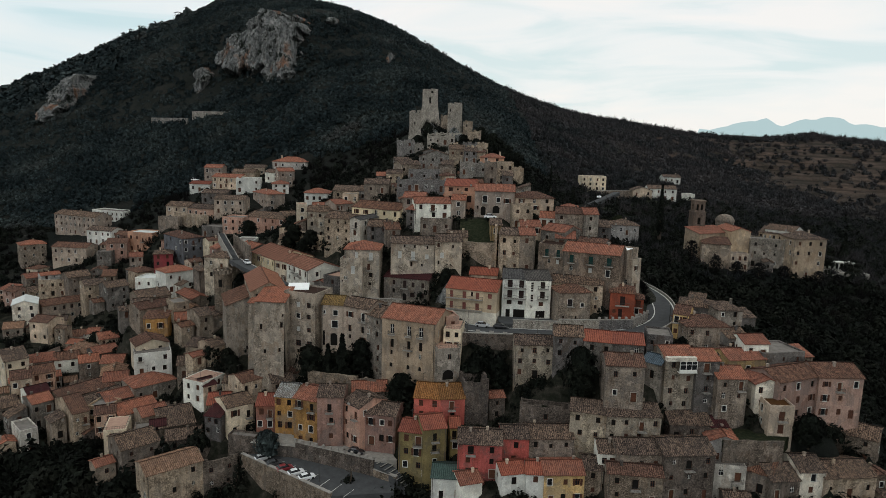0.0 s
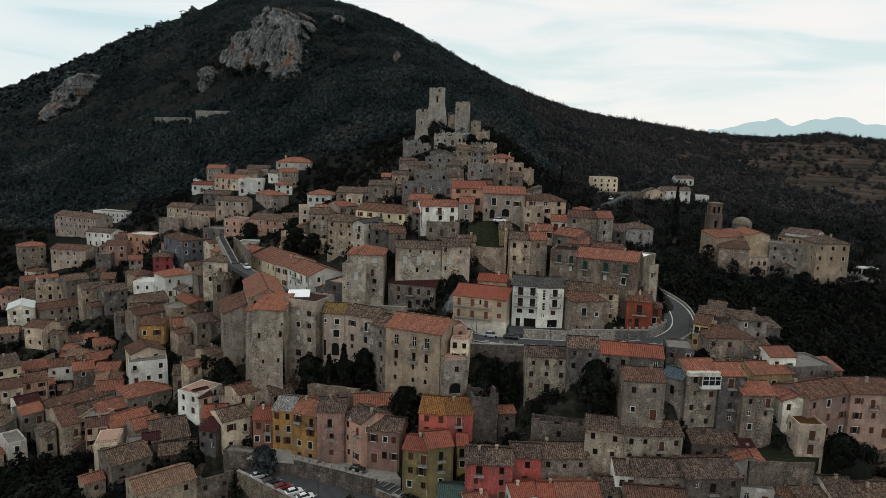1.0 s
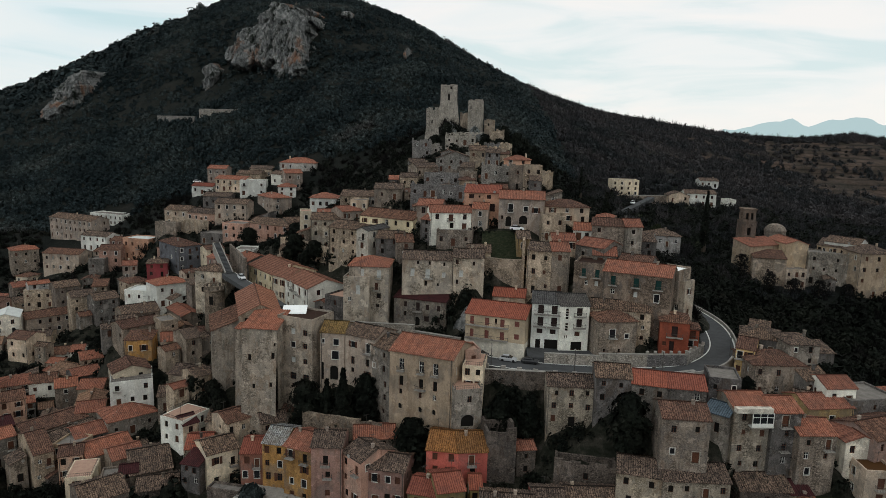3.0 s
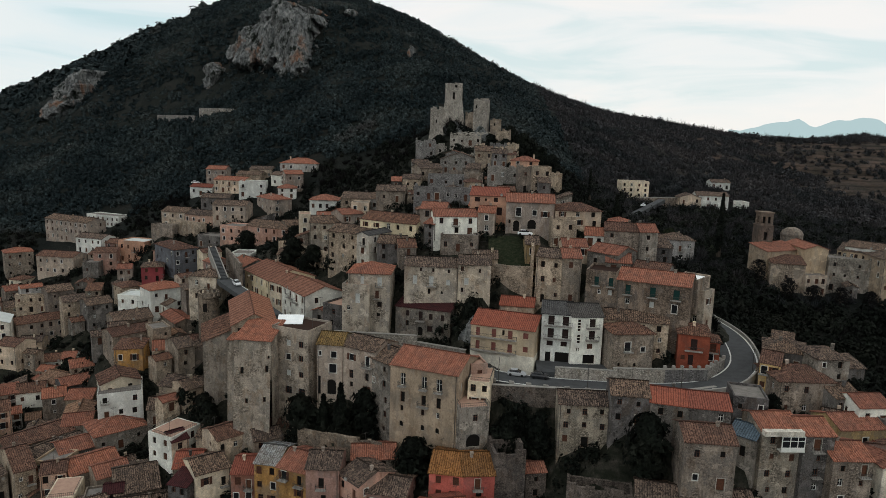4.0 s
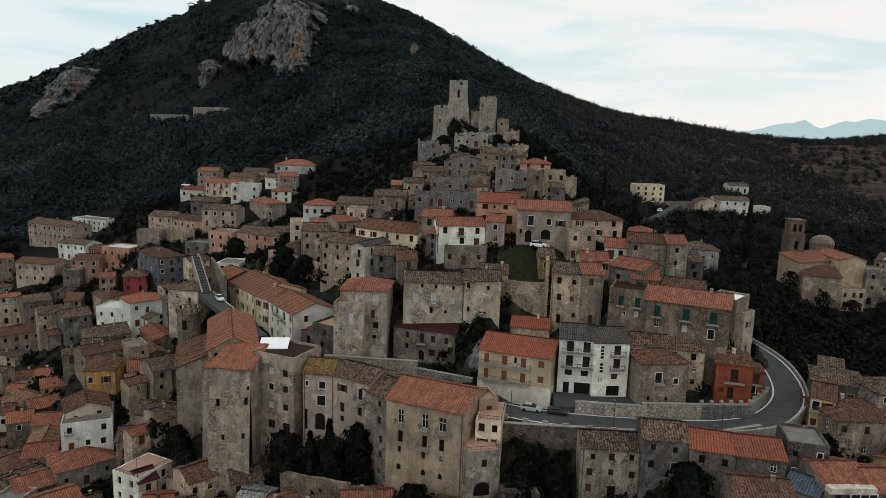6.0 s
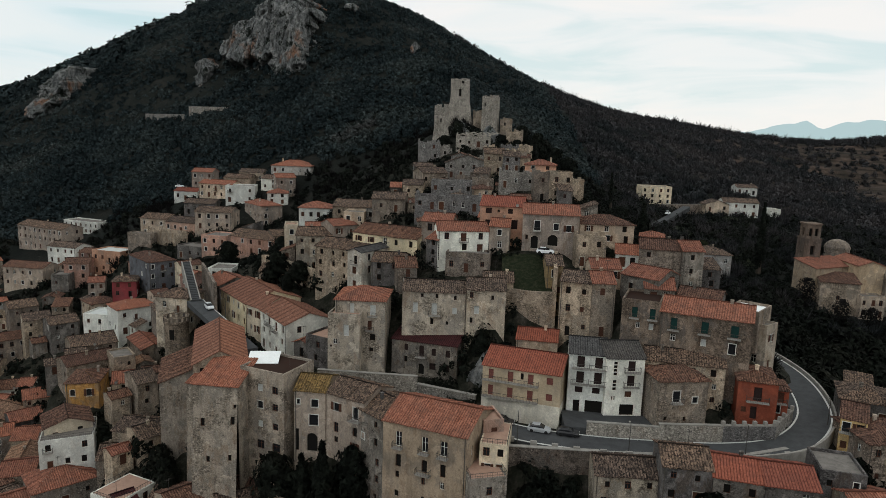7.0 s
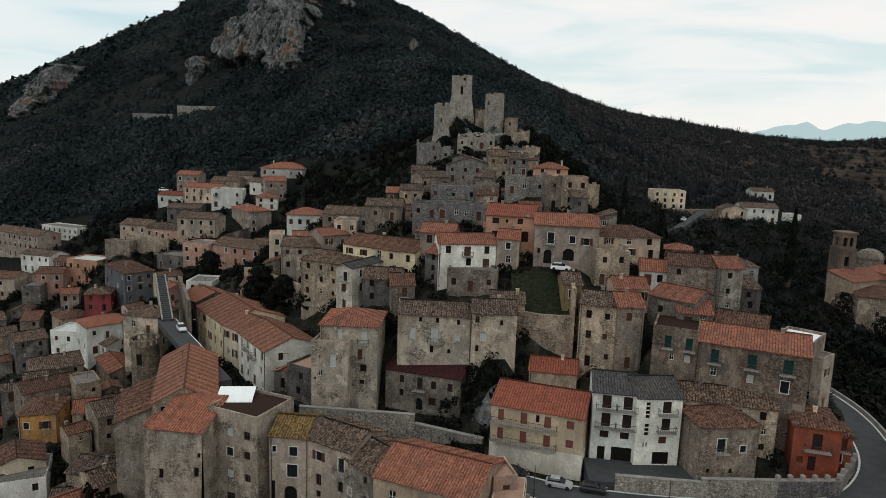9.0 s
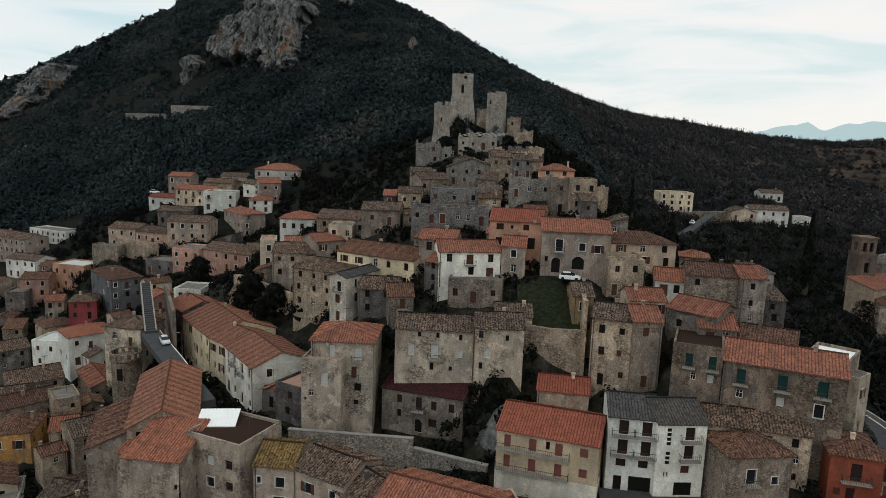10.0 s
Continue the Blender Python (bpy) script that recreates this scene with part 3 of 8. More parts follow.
                opening("front", at, fh * k + (rng.uniform(-0.15, 0.25) if small else 0), k, door)
            for face in ("right", "left"):
                for j in range(max(1, int(d / 4.5))):
                    if rng.random() < 0.55:
                        opening(face, d * (j + 0.5) / max(1, int(d / 4.5)) + rng.uniform(-0.5, 0.5), fh * k, k)
    top = h
    s = Shape()
    ridge = {"gx": d / 2 * pitch, "gy": w / 2 * pitch, "hip": min(w, d) / 2 * pitch, "sf": d * 0.24, "sl": w * 0.36}.get(roof, 0.0)
    if roof == "flat":
        top = h + (0.55 if not rail else 0.12)
    for name, (width, put) in faces.items():
        facade(s, width, foot, top, holes[name], put)
    if roof == "gx":
        s.poly((w, 0, h), (w, d, h), (w, d / 2, h + ridge))
        s.poly((0, d, h), (0, 0, h), (0, d / 2, h + ridge))
    elif roof == "gy":
        s.poly((0, 0, h), (w, 0, h), (w / 2, 0, h + ridge))
        s.poly((w, d, h), (0, d, h), (w / 2, d, h + ridge))
    elif roof == "sf":
        s.poly((w, 0, h), (w, d, h), (w, d, h + ridge))
        s.poly((0, d, h), (0, 0, h), (0, d, h + ridge))
        s.poly((w, d, h), (0, d, h), (0, d, h + ridge), (w, d, h + ridge))
    elif roof == "sl":
        s.poly((0, 0, h), (w, 0, h), (w, 0, h + ridge))
        s.poly((w, d, h), (0, d, h), (w, d, h + ridge))
        s.poly((w, 0, h), (w, d, h), (w, d, h + ridge), (w, 0, h + ridge))
    elif roof in ("flat", "none"):
        t = 0.3 if roof == "flat" else 0.6
        low = h if roof == "flat" else max(0.3, h - 4.5)
        a, b = [(0, 0), (w, 0), (w, d), (0, d)], [(t, t), (w - t, t), (w - t, d - t), (t, d - t)]
        for k in range(4):
            p, q, r, o = a[k], a[(k + 1) % 4], b[(k + 1) % 4], b[k]
            s.poly((*p, top), (*q, top), (*r, top), (*o, top))
            s.poly((*o, top), (*r, top), (*r, low), (*o, low))
        s.poly(*[(*q, low) for q in b])
        if roof == "none":
            n = max(3, int(w / 1.6))
            for k in range(n):
                hgt = rng.uniform(-0.1, 1.0)
                if hgt > 0.2:
                    s.box(w * k / n, w * (k + 1) / n, 0, 0.6, h, h + hgt)
            n = max(2, int(d / 2))
            for xx in (0, w - 0.6):
                for k in range(1, n):
                    s.box(xx, xx + 0.6, d * k / n, d * (k + 1) / n, h, h + rng.uniform(0.05, 1.4))
        if cross:
            for k in range(1, 5):
                s.box(w * k / 5 - 0.3, w * k / 5 + 0.3, 0.6, d - 0.6, low, h - 0.3)
    part("wall", s, WALLS[wall], home)
    # roof
    over = 0.38
    step, amp = (0.28, 0.08) if y < 250 else (0.5, 0.06)
    rough = {"old": 0.07, "rust": 0.05, "palet": 0.04, "yellowt": 0.05, "terra": 0.035, "ochret": 0.03, "metal": 0.05}.get(tile, 0.012)
    if tile in ("grey", "red"):
        amp *= 0.7
    if tile in ("wine", "green", "blue", "white"):
        amp *= 0.35
    args = dict(step=step, amp=amp, rough=rough, rng=rng)
    slopes, caps = [], []

    def lay(*a, **k):
        slopes.append(Shape())
        slope(slopes[-1], *a, **k)

    lift = 0.1
    if roof == "gx":
        run = math.hypot(d / 2, ridge)
        up = Vector((0, d / 2, ridge)) / run
        o = Vector((-over * 0.6, 0, h + lift)) - up * over
        lay(o, (1, 0, 0), up, w + over * 1.2, run + over, **args)
        up = Vector((0, -d / 2, ridge)) / run
        o = Vector((w + over * 0.6, d, h + lift)) - up * over
        lay(o, (-1, 0, 0), up, w + over * 1.2, run + over, **args)
        caps.append(Shape()); caps[-1].box(-over * 0.6, w + over * 0.6, d / 2 - 0.14, d / 2 + 0.14, h + ridge + 0.04, h + ridge + 0.24)
    elif roof == "gy":
        run = math.hypot(w / 2, ridge)
        up = Vector((w / 2, 0, ridge)) / run
        lay(Vector((0, d + over, h + lift)) - up * over, (0, -1, 0), up, d + over * 2, run + over, **args)
        up = Vector((-w / 2, 0, ridge)) / run
        lay(Vector((w, -over, h + lift)) - up * over, (0, 1, 0), up, d + over * 2, run + over, **args)
        caps.append(Shape()); caps[-1].box(w / 2 - 0.14, w / 2 + 0.14, -over, d + over, h + ridge + 0.04, h + ridge + 0.24)
    elif roof == "sf":
        run = math.hypot(d, ridge)
        up = Vector((0, d, ridge)) / run
        lay(Vector((-over * 0.6, 0, h + lift)) - up * over, (1, 0, 0), up, w + over * 1.2, run + over * 2, **args)
    elif roof == "sl":
        run = math.hypot(w, ridge)
        up = Vector((w, 0, ridge)) / run
        lay(Vector((0, d + over, h + lift)) - up * over, (0, -1, 0), up, d + over * 2, run + over, **args)
    elif roof == "hip":
        half = min(w, d) / 2
        run = math.hypot(half, ridge) + over
        k = math.cos(math.atan2(ridge, half))
        for o, along, inward, length in (((-over, -over), (1, 0), (0, 1), w), ((w + over, d + over), (-1, 0), (0, -1), w), ((w + over, -over), (0, 1), (-1, 0), d), ((-over, d + over), (0, -1), (1, 0), d)):
            up = Vector((inward[0] * half, inward[1] * half, ridge)).normalized()
            lay((o[0], o[1], h + lift - over * pitch), (*along, 0), up, length + 2 * over, run, k, k, **args)
    elif roof == "flat":
        slopes.append(Shape()); slopes[-1].box(0.31, w - 0.31, 0.31, d - 0.31, h - 0.05, h + 0.08)
    if roof != "none":
        for r in slopes:
            part("roof", r, TILES[tile], home)
        for r in caps:
            part("ridge_cap", r, TILES[tile], home)
    if plinth:
        part("plinth", Shape().box(-0.06, w + 0.06, -0.06, d * 0.5, -4, plinth), WALLS["plinth"], home)
    for o in holes["front"] + holes["right"]:
        if o[4] == "arch" and o in holes["front"]:
            r, mid, n = (o[1] - o[0]) / 2, (o[0] + o[1]) / 2, 10
            k = Shape()
            for i in range(n):
                a, b = math.pi * i / n, math.pi * (i + 1) / n
                p, q = (mid + r * math.cos(a), o[3] - r + r * math.sin(a)), (mid + r * math.cos(b), o[3] - r + r * math.sin(b))
                k.poly((q[0], 0.0, q[1]), (p[0], 0.0, p[1]), (p[0], 0.0, o[3]), (q[0], 0.0, o[3]))
                k.poly((q[0], 0.0, q[1]), (q[0], 0.25, q[1]), (p[0], 0.25, p[1]), (p[0], 0.0, p[1]))
            part("arch_head", k, WALLS[wall], home)
    # windows and doors
    turn = {"front": lambda o: pose(o[0], 0.26 - batter * (h - (o[2] + o[3]) / 2), o[2]), "right": lambda o: pose(w - 0.26, o[0], o[2], 0, 0, 90),
            "left": lambda o: pose(0.26, d - o[0], o[2], 0, 0, -90), "back": lambda o: pose(0, 0, 0)}
    for face, found in holes.items():
        for o in found:
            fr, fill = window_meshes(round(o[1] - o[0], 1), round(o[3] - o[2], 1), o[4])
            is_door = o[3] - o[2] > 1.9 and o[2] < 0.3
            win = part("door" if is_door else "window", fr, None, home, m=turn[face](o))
            # under a dark opening the pane is a near-black panel painting shade
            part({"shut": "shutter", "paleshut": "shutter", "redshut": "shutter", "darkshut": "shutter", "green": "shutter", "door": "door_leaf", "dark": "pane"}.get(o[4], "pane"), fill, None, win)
    if not small and y < 262 and wall not in ("white", "whitegrey"):
        for o in holes["front"]:
            if o[4] in ("glass", "pale", "white") and o[3] - o[2] < 1.9 and rng.random() < 0.5:
                lw, lh = round((o[1] - o[0]) / 2, 2), round(o[3] - o[2], 1)
                key = ("leaf", lw, lh)
                if key not in MESHES:
                    MESHES[key] = Shape().box(0, lw, -0.06, -0.012, 0, lh).mesh("shutter", SHUTTER)
                for at in (o[0] - lw - 0.02, o[1] + 0.02):
                    if 0.05 < at < w - lw - 0.05 and not any(p is not o and p[0] < at + lw and at < p[1] and p[2] < o[3] and o[2] < p[3] for p in holes["front"]):
                        part("shutter", MESHES[key], None, home, m=pose(at, 0, o[2]))
    # balconies
    ups = sorted([o for o in holes["front"] if o[2] > 2.0], key=lambda o: (-(o[3] - o[2]), -o[2]))
    if long or longl:
        span = w * (0.70 if long else 0.98)
        for k in range(1, floors):
            sl, rl = balcony_mesh(span)
            part("railing", rl, None, part("balcony", sl, None, home, m=pose(0.1, 0, h / floors * k)))
    else:
        for o in ups[:balc * (1 if not green else 3)]:
            sl, rl = balcony_mesh(min(w, o[1] - o[0] + 0.9))
            part("railing", rl, None, part("balcony", sl, None, home, m=pose(o[0] - 0.45, 0, o[2] - 0.02)))
    for u0, u1, q in decks:
        sl, rl = balcony_mesh(u1 - u0)
        part("railing", rl, None, part("balcony", sl, None, home, m=pose(u0, 0, h + q)))
    if rail:
        n = max(3, int(w / 0.4))
        g = Shape().box(0, w, 0.04, 0.09, h + 0.98, h + 1.04).box(0.04, 0.09, 0, d, h + 0.98, h + 1.04).box(w - 0.09, w - 0.04, 0, d, h + 0.98, h + 1.04)
        g.box(0, w, 0.05, 0.08, h + 0.5, h + 0.54)
        for k in range(n + 1):
            g.box((w - 0.05) * k / n, (w - 0.05) * k / n + 0.04, 0.04, 0.08, h, h + 1.0)
        for k in range(int(d / 0.6)):
            for xx in (0.04, w - 0.08):
                g.box(xx, xx + 0.04, d * k / int(d / 0.6), d * k / int(d / 0.6) + 0.04, h, h + 1.0)
        part("railing", g, IRON, home)
    if beams:
        for k in range(9):
            part("rafter", Shape().box(-0.1, 0.1, -0.3, d * 0.8, -0.1, 0.1), SURROUND, home, m=pose(w * (k + 0.5) / 9, 0, h + 0.4, 10, 0, -38 + rng.uniform(-6, 6)))
    if roof in ("gx", "hip") and h > 4 and rng.random() < 0.55:
        x = rng.choice((0.25, w - 0.37))
        part("downpipe", Shape().box(x, x + 0.12, -0.13, -0.01, -2, h), PIPE, home)
    # chimney and aerial
    if roof in ("gx", "gy", "hip") and rng.random() < 0.6:
        part("chimney", chimney_mesh(wall if wall in ("stone", "darkstone", "tan", "grey") else "tan"), None, home, m=pose(w * rng.uniform(0.15, 0.85), d * rng.uniform(0.35, 0.6), h + ridge * 0.8))
    if y < 300 and rng.random() < 0.07 and roof != "none":
        part("satellite_dish", dish_mesh(), None, home, m=pose(w * rng.uniform(0.1, 0.9), -0.25, h - 0.1, 0, 0, rng.uniform(-30, 30)))
    if rng.random() < 0.4 and roof != "none":
        part("antenna", antenna_mesh(), None, home, m=pose(w * rng.uniform(0.2, 0.8), d * 0.5, h + ridge, 0, 0, rng.uniform(0, 90)))
    return home


# ---- the houses of the hill town ----
house(-226.0, 385.0, 38.3, 33.1, 11, 10.6, -23, "gx", "tan", "old", 2, 7)
house(-211.8, 400.0, 43.9, 23.9, 9, 5.6, -20, "flat", "white", "flat", 1, 4)
house(-190.0, 352.0, 37.9, 15.7, 9, 7.1, -15, "gx", "white", "old", 2, 3)
house(-226.1, 352.0, 23.4, 12.2, 10, 12.2, 41, "hip", "stone", "terra", 2, 3)
house(-201.0, 338.0, 29.2, 18.9, 10, 8.8, -6, "gx", "tan", "rust", 2, 4)
house(-169.7, 322.0, 33.1, 6.6, 8, 5.3, 9, "flat", "grey", "flat", 1, 2)
house(-167.9, 328.0, 32.1, 9.6, 9, 10.3, 12, "gx", "pink", "rust", 2, 2)
house(-171.6, 345.0, 38.9, 6.8, 8, 5.1, -8, "gx", "pink", "rust", 2, 2, balc=1)
house(-161.0, 337.0, 37.4, 14.1, 10, 9.0, -12, "flat", "peach", "pale", 2, 3, balc=1)
house(-149.8, 313.9, 31.8, 5.9, 8, 6.5, 22, "gx", "tan", "terra", 2, 2)
house(-130.6, 296.7, 37.4, 8.1, 9, 5.9, 19, "hip", "redwall", "old", 2, 2)
house(-118.4, 300.0, 39.5, 9.9, 20, 10.7, 46, "hip", "slate", "rust", 3, 3, balc=1)
house(-147.1, 352.0, 51.3, 13.0, 10, 7.9, -13, "gx", "tan", "old", 2, 3)
house(-134.4, 349.0, 49.7, 15.9, 10, 8.9, -18, "gx", "salmonpale", "old", 2, 5, balc=1)
house(-131.7, 362.0, 60.3, 13.9, 9, 5.0, 0, "gx", "grey", "old", 1, 3)
house(-147.9, 388.0, 63.7, 12.6, 8, 4.4, -9, "gx", "white", "red", 1, 3)
house(-140.5, 392.0, 66.2, 10.3, 9, 11.2, 0, "gx", "tan", "terra", 3, 2)
house(-131.3, 378.0, 66.8, 17.7, 9, 6.3, -13, "gx", "tan", "terra", 2, 4, balc=1)
house(-124.5, 392.0, 69.9, 13.7, 9, 5.3, -8, "gx", "stone", "old", 1, 3)
house(-120.3, 402.0, 72.2, 12.4, 9, 5.2, 0, "gx", "tan", "old", 1, 2)
house(-114.1, 366.0, 65.9, 13.0, 9, 7.1, 9, "flat", "white", "flat", 2, 3, balc=1)
house(-99.3, 387.0, 78.1, 19.4, 14, 4.1, 0, "hip", "whitegrey", "terra", 1, 3)
house(-100.8, 376.0, 71.8, 8.5, 9, 4.7, -14, "gx", "white", "old", 2, 2)
house(-91.2, 368.0, 69.1, 8.9, 9, 8.6, 27, "gx", "tan", "terra", 2, 2)
house(-92.3, 358.0, 66.8, 8.7, 10, 4.7, 13, "hip", "white", "terra", 2, 2)
house(-91.2, 345.0, 58.4, 9.7, 18, 8.7, 40, "hip", "tan", "terra", 3, 2, balc=1)
house(-116.8, 338.0, 57.6, 15.4, 10, 7.0, 0, "gx", "tan", "old", 2, 3)
house(-106.1, 318.0, 51.2, 10.5, 10, 6.6, -11, "flat", "pink", "flat", 2, 3)
house(-89.8, 304.0, 54.8, 20.2, 11, 6.0, -23, "gx", "pink", "old", 2, 5)
house(-71.7, 298.0, 56.1, 6.9, 9, 6.0, 35, "gx", "stone", "old", 1, 1)
house(-144.2, 335.0, 51.2, 10.9, 4, 3.6, -11, "flat", "stone", "flat", 0, 0)
house(-117.6, 322.0, 48.4, 12.0, 8, 4.3, -19, "flat", "grey", "flat", 1, 2)
house(-201.1, 315.7, 21.5, 6.0, 9, 4.5, 46, "gx", "stone", "terra", 1, 1)
house(-189.4, 298.9, 17.7, 5.9, 9, 5.8, 46, "gx", "stone", "old", 1, 1)
house(-170.4, 297.6, 22.3, 9.7, 10, 8.8, 46, "gx", "stone", "old", 2, 2)
house(-156.5, 285.3, 20.6, 8.5, 10, 9.9, 40, "gx", "stone", "old", 2, 2)
house(-144.6, 281.5, 21.1, 9.2, 10, 9.7, 46, "gx", "grey", "old", 2, 2)
house(-175.5, 284.7, 9.6, 17.2, 10, 11.2, 48, "gx", "tan", "rust", 2, 4)
house(-130.9, 278.3, 28.2, 11.4, 9, 7.7, -4, "flat", "white", "pale", 2, 3)
house(-136.8, 293.6, 31.8, 8.9, 9, 3.5, 51, "hip", "stone", "rust", 1, 2)
house(-113.1, 267.6, 32.8, 12.0, 10, 8.4, 46, "hip", "white", "terra", 2, 3, balc=1)
house(-95.6, 257.3, 35.5, 9.4, 9, 9.0, 35, "hip", "stone", "old", 2, 2)
house(-95.3, 247.2, 23.5, 7.0, 15, 12.1, 42, "gy", "stone", "terra", 3, 1)
house(-113.9, 244.1, 30.5, 12.0, 11, 5.7, 41, "gx", "stone", "old", 1, 2)
house(-108.3, 232.4, 29.8, 12.5, 9, 5.3, 48, "gx", "stone", "rust", 1, 2)
house(-101.8, 221.0, 29.9, 7.6, 10, 5.3, 15, "hip", "ochre", "rust", 1, 2)
house(-93.8, 227.9, 26.5, 5.5, 9, 6.4, 24, "gx", "stone", "terra", 2, 1)
house(-80.6, 215.8, 28.3, 4.8, 10, 9.7, 44, "gx", "stone", "old", 3, 1)
house(-96.7, 202.0, 21.8, 11.1, 11, 7.1, 26, "flat", "white", "flat", 2, 2, rail=1)
house(-97.2, 205.1, 27.2, 9.9, 9, 3.4, 36, "gy", "cream", "rust", 1, 2)
house(-146.6, 214.9, 5.3, 7.3, 14, 15.3, 46, "gx", "cream", "old", 2, 2)
house(-152.4, 261.5, 11.5, 7.9, 9, 3.2, 22, "gx", "white", "rust", 1, 2)
house(-145.0, 263.4, 11.8, 4.6, 8, 3.9, 15, "gx", "white", "terra", 1, 1)
house(-130.1, 245.0, 13.7, 7.0, 9, 5.7, 35, "gx", "stone", "terra", 1, 1)
house(-126.3, 234.4, 12.3, 8.6, 9, 4.9, 46, "gx", "grey", "terra", 1, 1)
house(-141.8, 244.1, 11.2, 12.3, 11, 4.0, -20, "gx", "stone", "palet", 1, 2)
house(-127.3, 225.3, 7.3, 6.5, 9, 9.7, 31, "gx", "stone", "terra", 2, 1)
house(-119.1, 223.6, 9.4, 7.5, 9, 8.4, 13, "gx", "stone", "terra", 2, 1)
house(-112.7, 211.4, 11.4, 8.3, 10, 6.0, 22, "gy", "stone", "palet", 2, 1)
house(-146.0, 226.9, 10.4, 8.8, 10, 5.5, 37, "hip", "tan", "terra", 1, 2)
house(-139.7, 231.2, 11.4, 8.0, 9, 4.2, 27, "gx", "white", "rust", 1, 2)
house(-134.8, 209.2, 12.5, 7.5, 9, 5.9, 38, "gx", "salmonpale", "rust", 1, 2)
house(-121.5, 196.0, 8.7, 9.5, 16, 9.4, -34, "gy", "stone", "rust", 2, 2)
house(-113.0, 190.3, 8.7, 8.5, 15, 8.8, -30, "gy", "stone", "old", 2, 2, balc=1)
house(-108.0, 203.5, 12.0, 7.5, 9, 7.0, 20, "gx", "stone", "terra", 2, 1)
house(-123.1, 189.9, 11.8, 6.0, 9, 7.3, 46, "gx", "white", "wine", 2, 2)
house(-119.6, 185.8, 10.9, 5.7, 8, 7.6, 50, "gx", "grey", "terra", 2, 2)
house(-103.9, 178.9, 10.8, 4.4, 16, 8.1, 46, "gx", "stone", "rust", 2, 2)
house(-117.5, 176.1, 8.3, 4.5, 9, 5.8, 46, "flat", "whitegrey", "flat", 2, 1)
house(-99.4, 189.1, 12.1, 8.8, 9, 6.3, 46, "gx", "grey", "terra", 1, 2)
house(-93.5, 194.5, 15.9, 12.9, 11, 5.0, 44, "hip", "grey", "terra", 1, 2)
house(-91.0, 179.5, 12.9, 11.4, 10, 5.5, 46, "gx", "stone", "terra", 1, 1)
house(-83.0, 176.6, 15.6, 7.3, 8, 4.0, 42, "gx", "stone", "terra", 1, 1)
house(-76.0, 171.1, 15.8, 9.4, 15, 3.3, 30, "gx", "stone", "old", 1, 1)
house(-90.1, 168.7, 5.0, 5.7, 9, 13.9, 17, "flat", "cream", "terracotta", 3, 1, rail=1)
house(-81.2, 160.2, 10.3, 9.7, 11, 7.5, 43, "gx", "stone", "old", 2, 1)
house(-69.4, 148.0, 6.3, 13.5, 9, 11.4, 40, "gx", "stone", "palet", 3, 3)
house(-72.8, 167.1, 13.9, 9.1, 8, 3.6, 18, "gx", "stone", "old", 1, 1)
house(-59.5, 156.5, 5.0, 9.1, 9, 11.5, 27, "none", "stone", "old", 2, 2)
house(-73.9, 183.2, 22.0, 7.4, 9, 6.6, -23, "flat", "white", "terracotta", 2, 2, rail=1)
house(-66.9, 180.2, 21.8, 4.0, 7, 5.9, 46, "gx", "tan", "wine", 1, 1)
house(-82.3, 199.8, 22.3, 8.6, 9, 4.3, 16, "gx", "stone", "old", 1, 1)
house(-81.5, 205.3, 26.1, 12.0, 9, 5.0, -8, "gx", "stone", "old", 1, 2)
house(-62.7, 183.5, 23.9, 5.4, 8, 3.8, -0, "gx", "tanstone", "old", 1, 2)
house(-54.4, 175.6, 26.7, 6.0, 8, 4.2, 46, "gx", "tanstone", "rust", 1, 2)
house(-63.1, 171.9, 19.0, 5.8, 9, 6.9, 11, "gx", "stone", "red", 2, 2)
house(-56.0, 167.1, 19.0, 7.5, 9, 8.1, 39, "gx", "cream", "old", 2, 2, balc=1)
house(-54.6, 177.8, 24.0, 6.7, 8, 3.3, 42, "gx", "tan", "old", 1, 1)
house(-50.0, 180.8, 24.2, 6.3, 8, 2.9, 46, "gx", "stone", "rust", 1, 1)
house(-48.1, 166.1, 18.3, 4.9, 9, 10.2, 4, "gx", "salmon", "red", 3, 2)
house(-42.9, 165.4, 19.1, 5.1, 10, 12.5, -8, "gx", "ochre", "metal", 4, 2)
house(-37.4, 162.7, 20.0, 6.9, 10, 12.5, -20, "gx", "ochre", "terra", 4, 2, balc=2)
house(-30.5, 158.7, 22.0, 6.5, 9, 12.5, 1, "gx", "pink", "old", 3, 1, balc=2)
house(-24.3, 160.2, 22.6, 6.7, 9, 10.4, -44, "gx", "pink", "old", 3, 2)
house(-20.2, 157.2, 23.1, 9.8, 9, 8.2, -11, "gx", "pink", "old", 2, 4)
house(-22.7, 165.8, 27.7, 9.3, 8, 5.4, 9, "gx", "stone", "terra", 1, 1)
house(-6.3, 158.3, 29.5, 6.8, 11, 5.7, -7, "gx", "rose", "ochret", 2, 2)
house(0.4, 157.4, 29.3, 6.1, 11, 6.0, 7, "gx", "rose", "ochret", 2, 1, balc=1)
house(6.4, 159.2, 28.0, 6.2, 7, 10.7, 11, "none", "stone", "old", 1, 0)
house(-9.4, 150.0, 20.1, 6.2, 8, 10.0, -12, "gx", "olive", "red", 3, 2, balc=1)
house(-3.4, 147.4, 18.3, 5.6, 9, 13.4, 16, "gx", "olive", "red", 3, 1, balc=2)
house(2.9, 151.9, 24.2, 2.4, 7, 6.1, 4, "gx", "olive", "red", 2, 1)
house(-1.3, 141.8, 17.5, 8.0, 8, 5.3, -4, "gx", "white", "green", 1, 2)
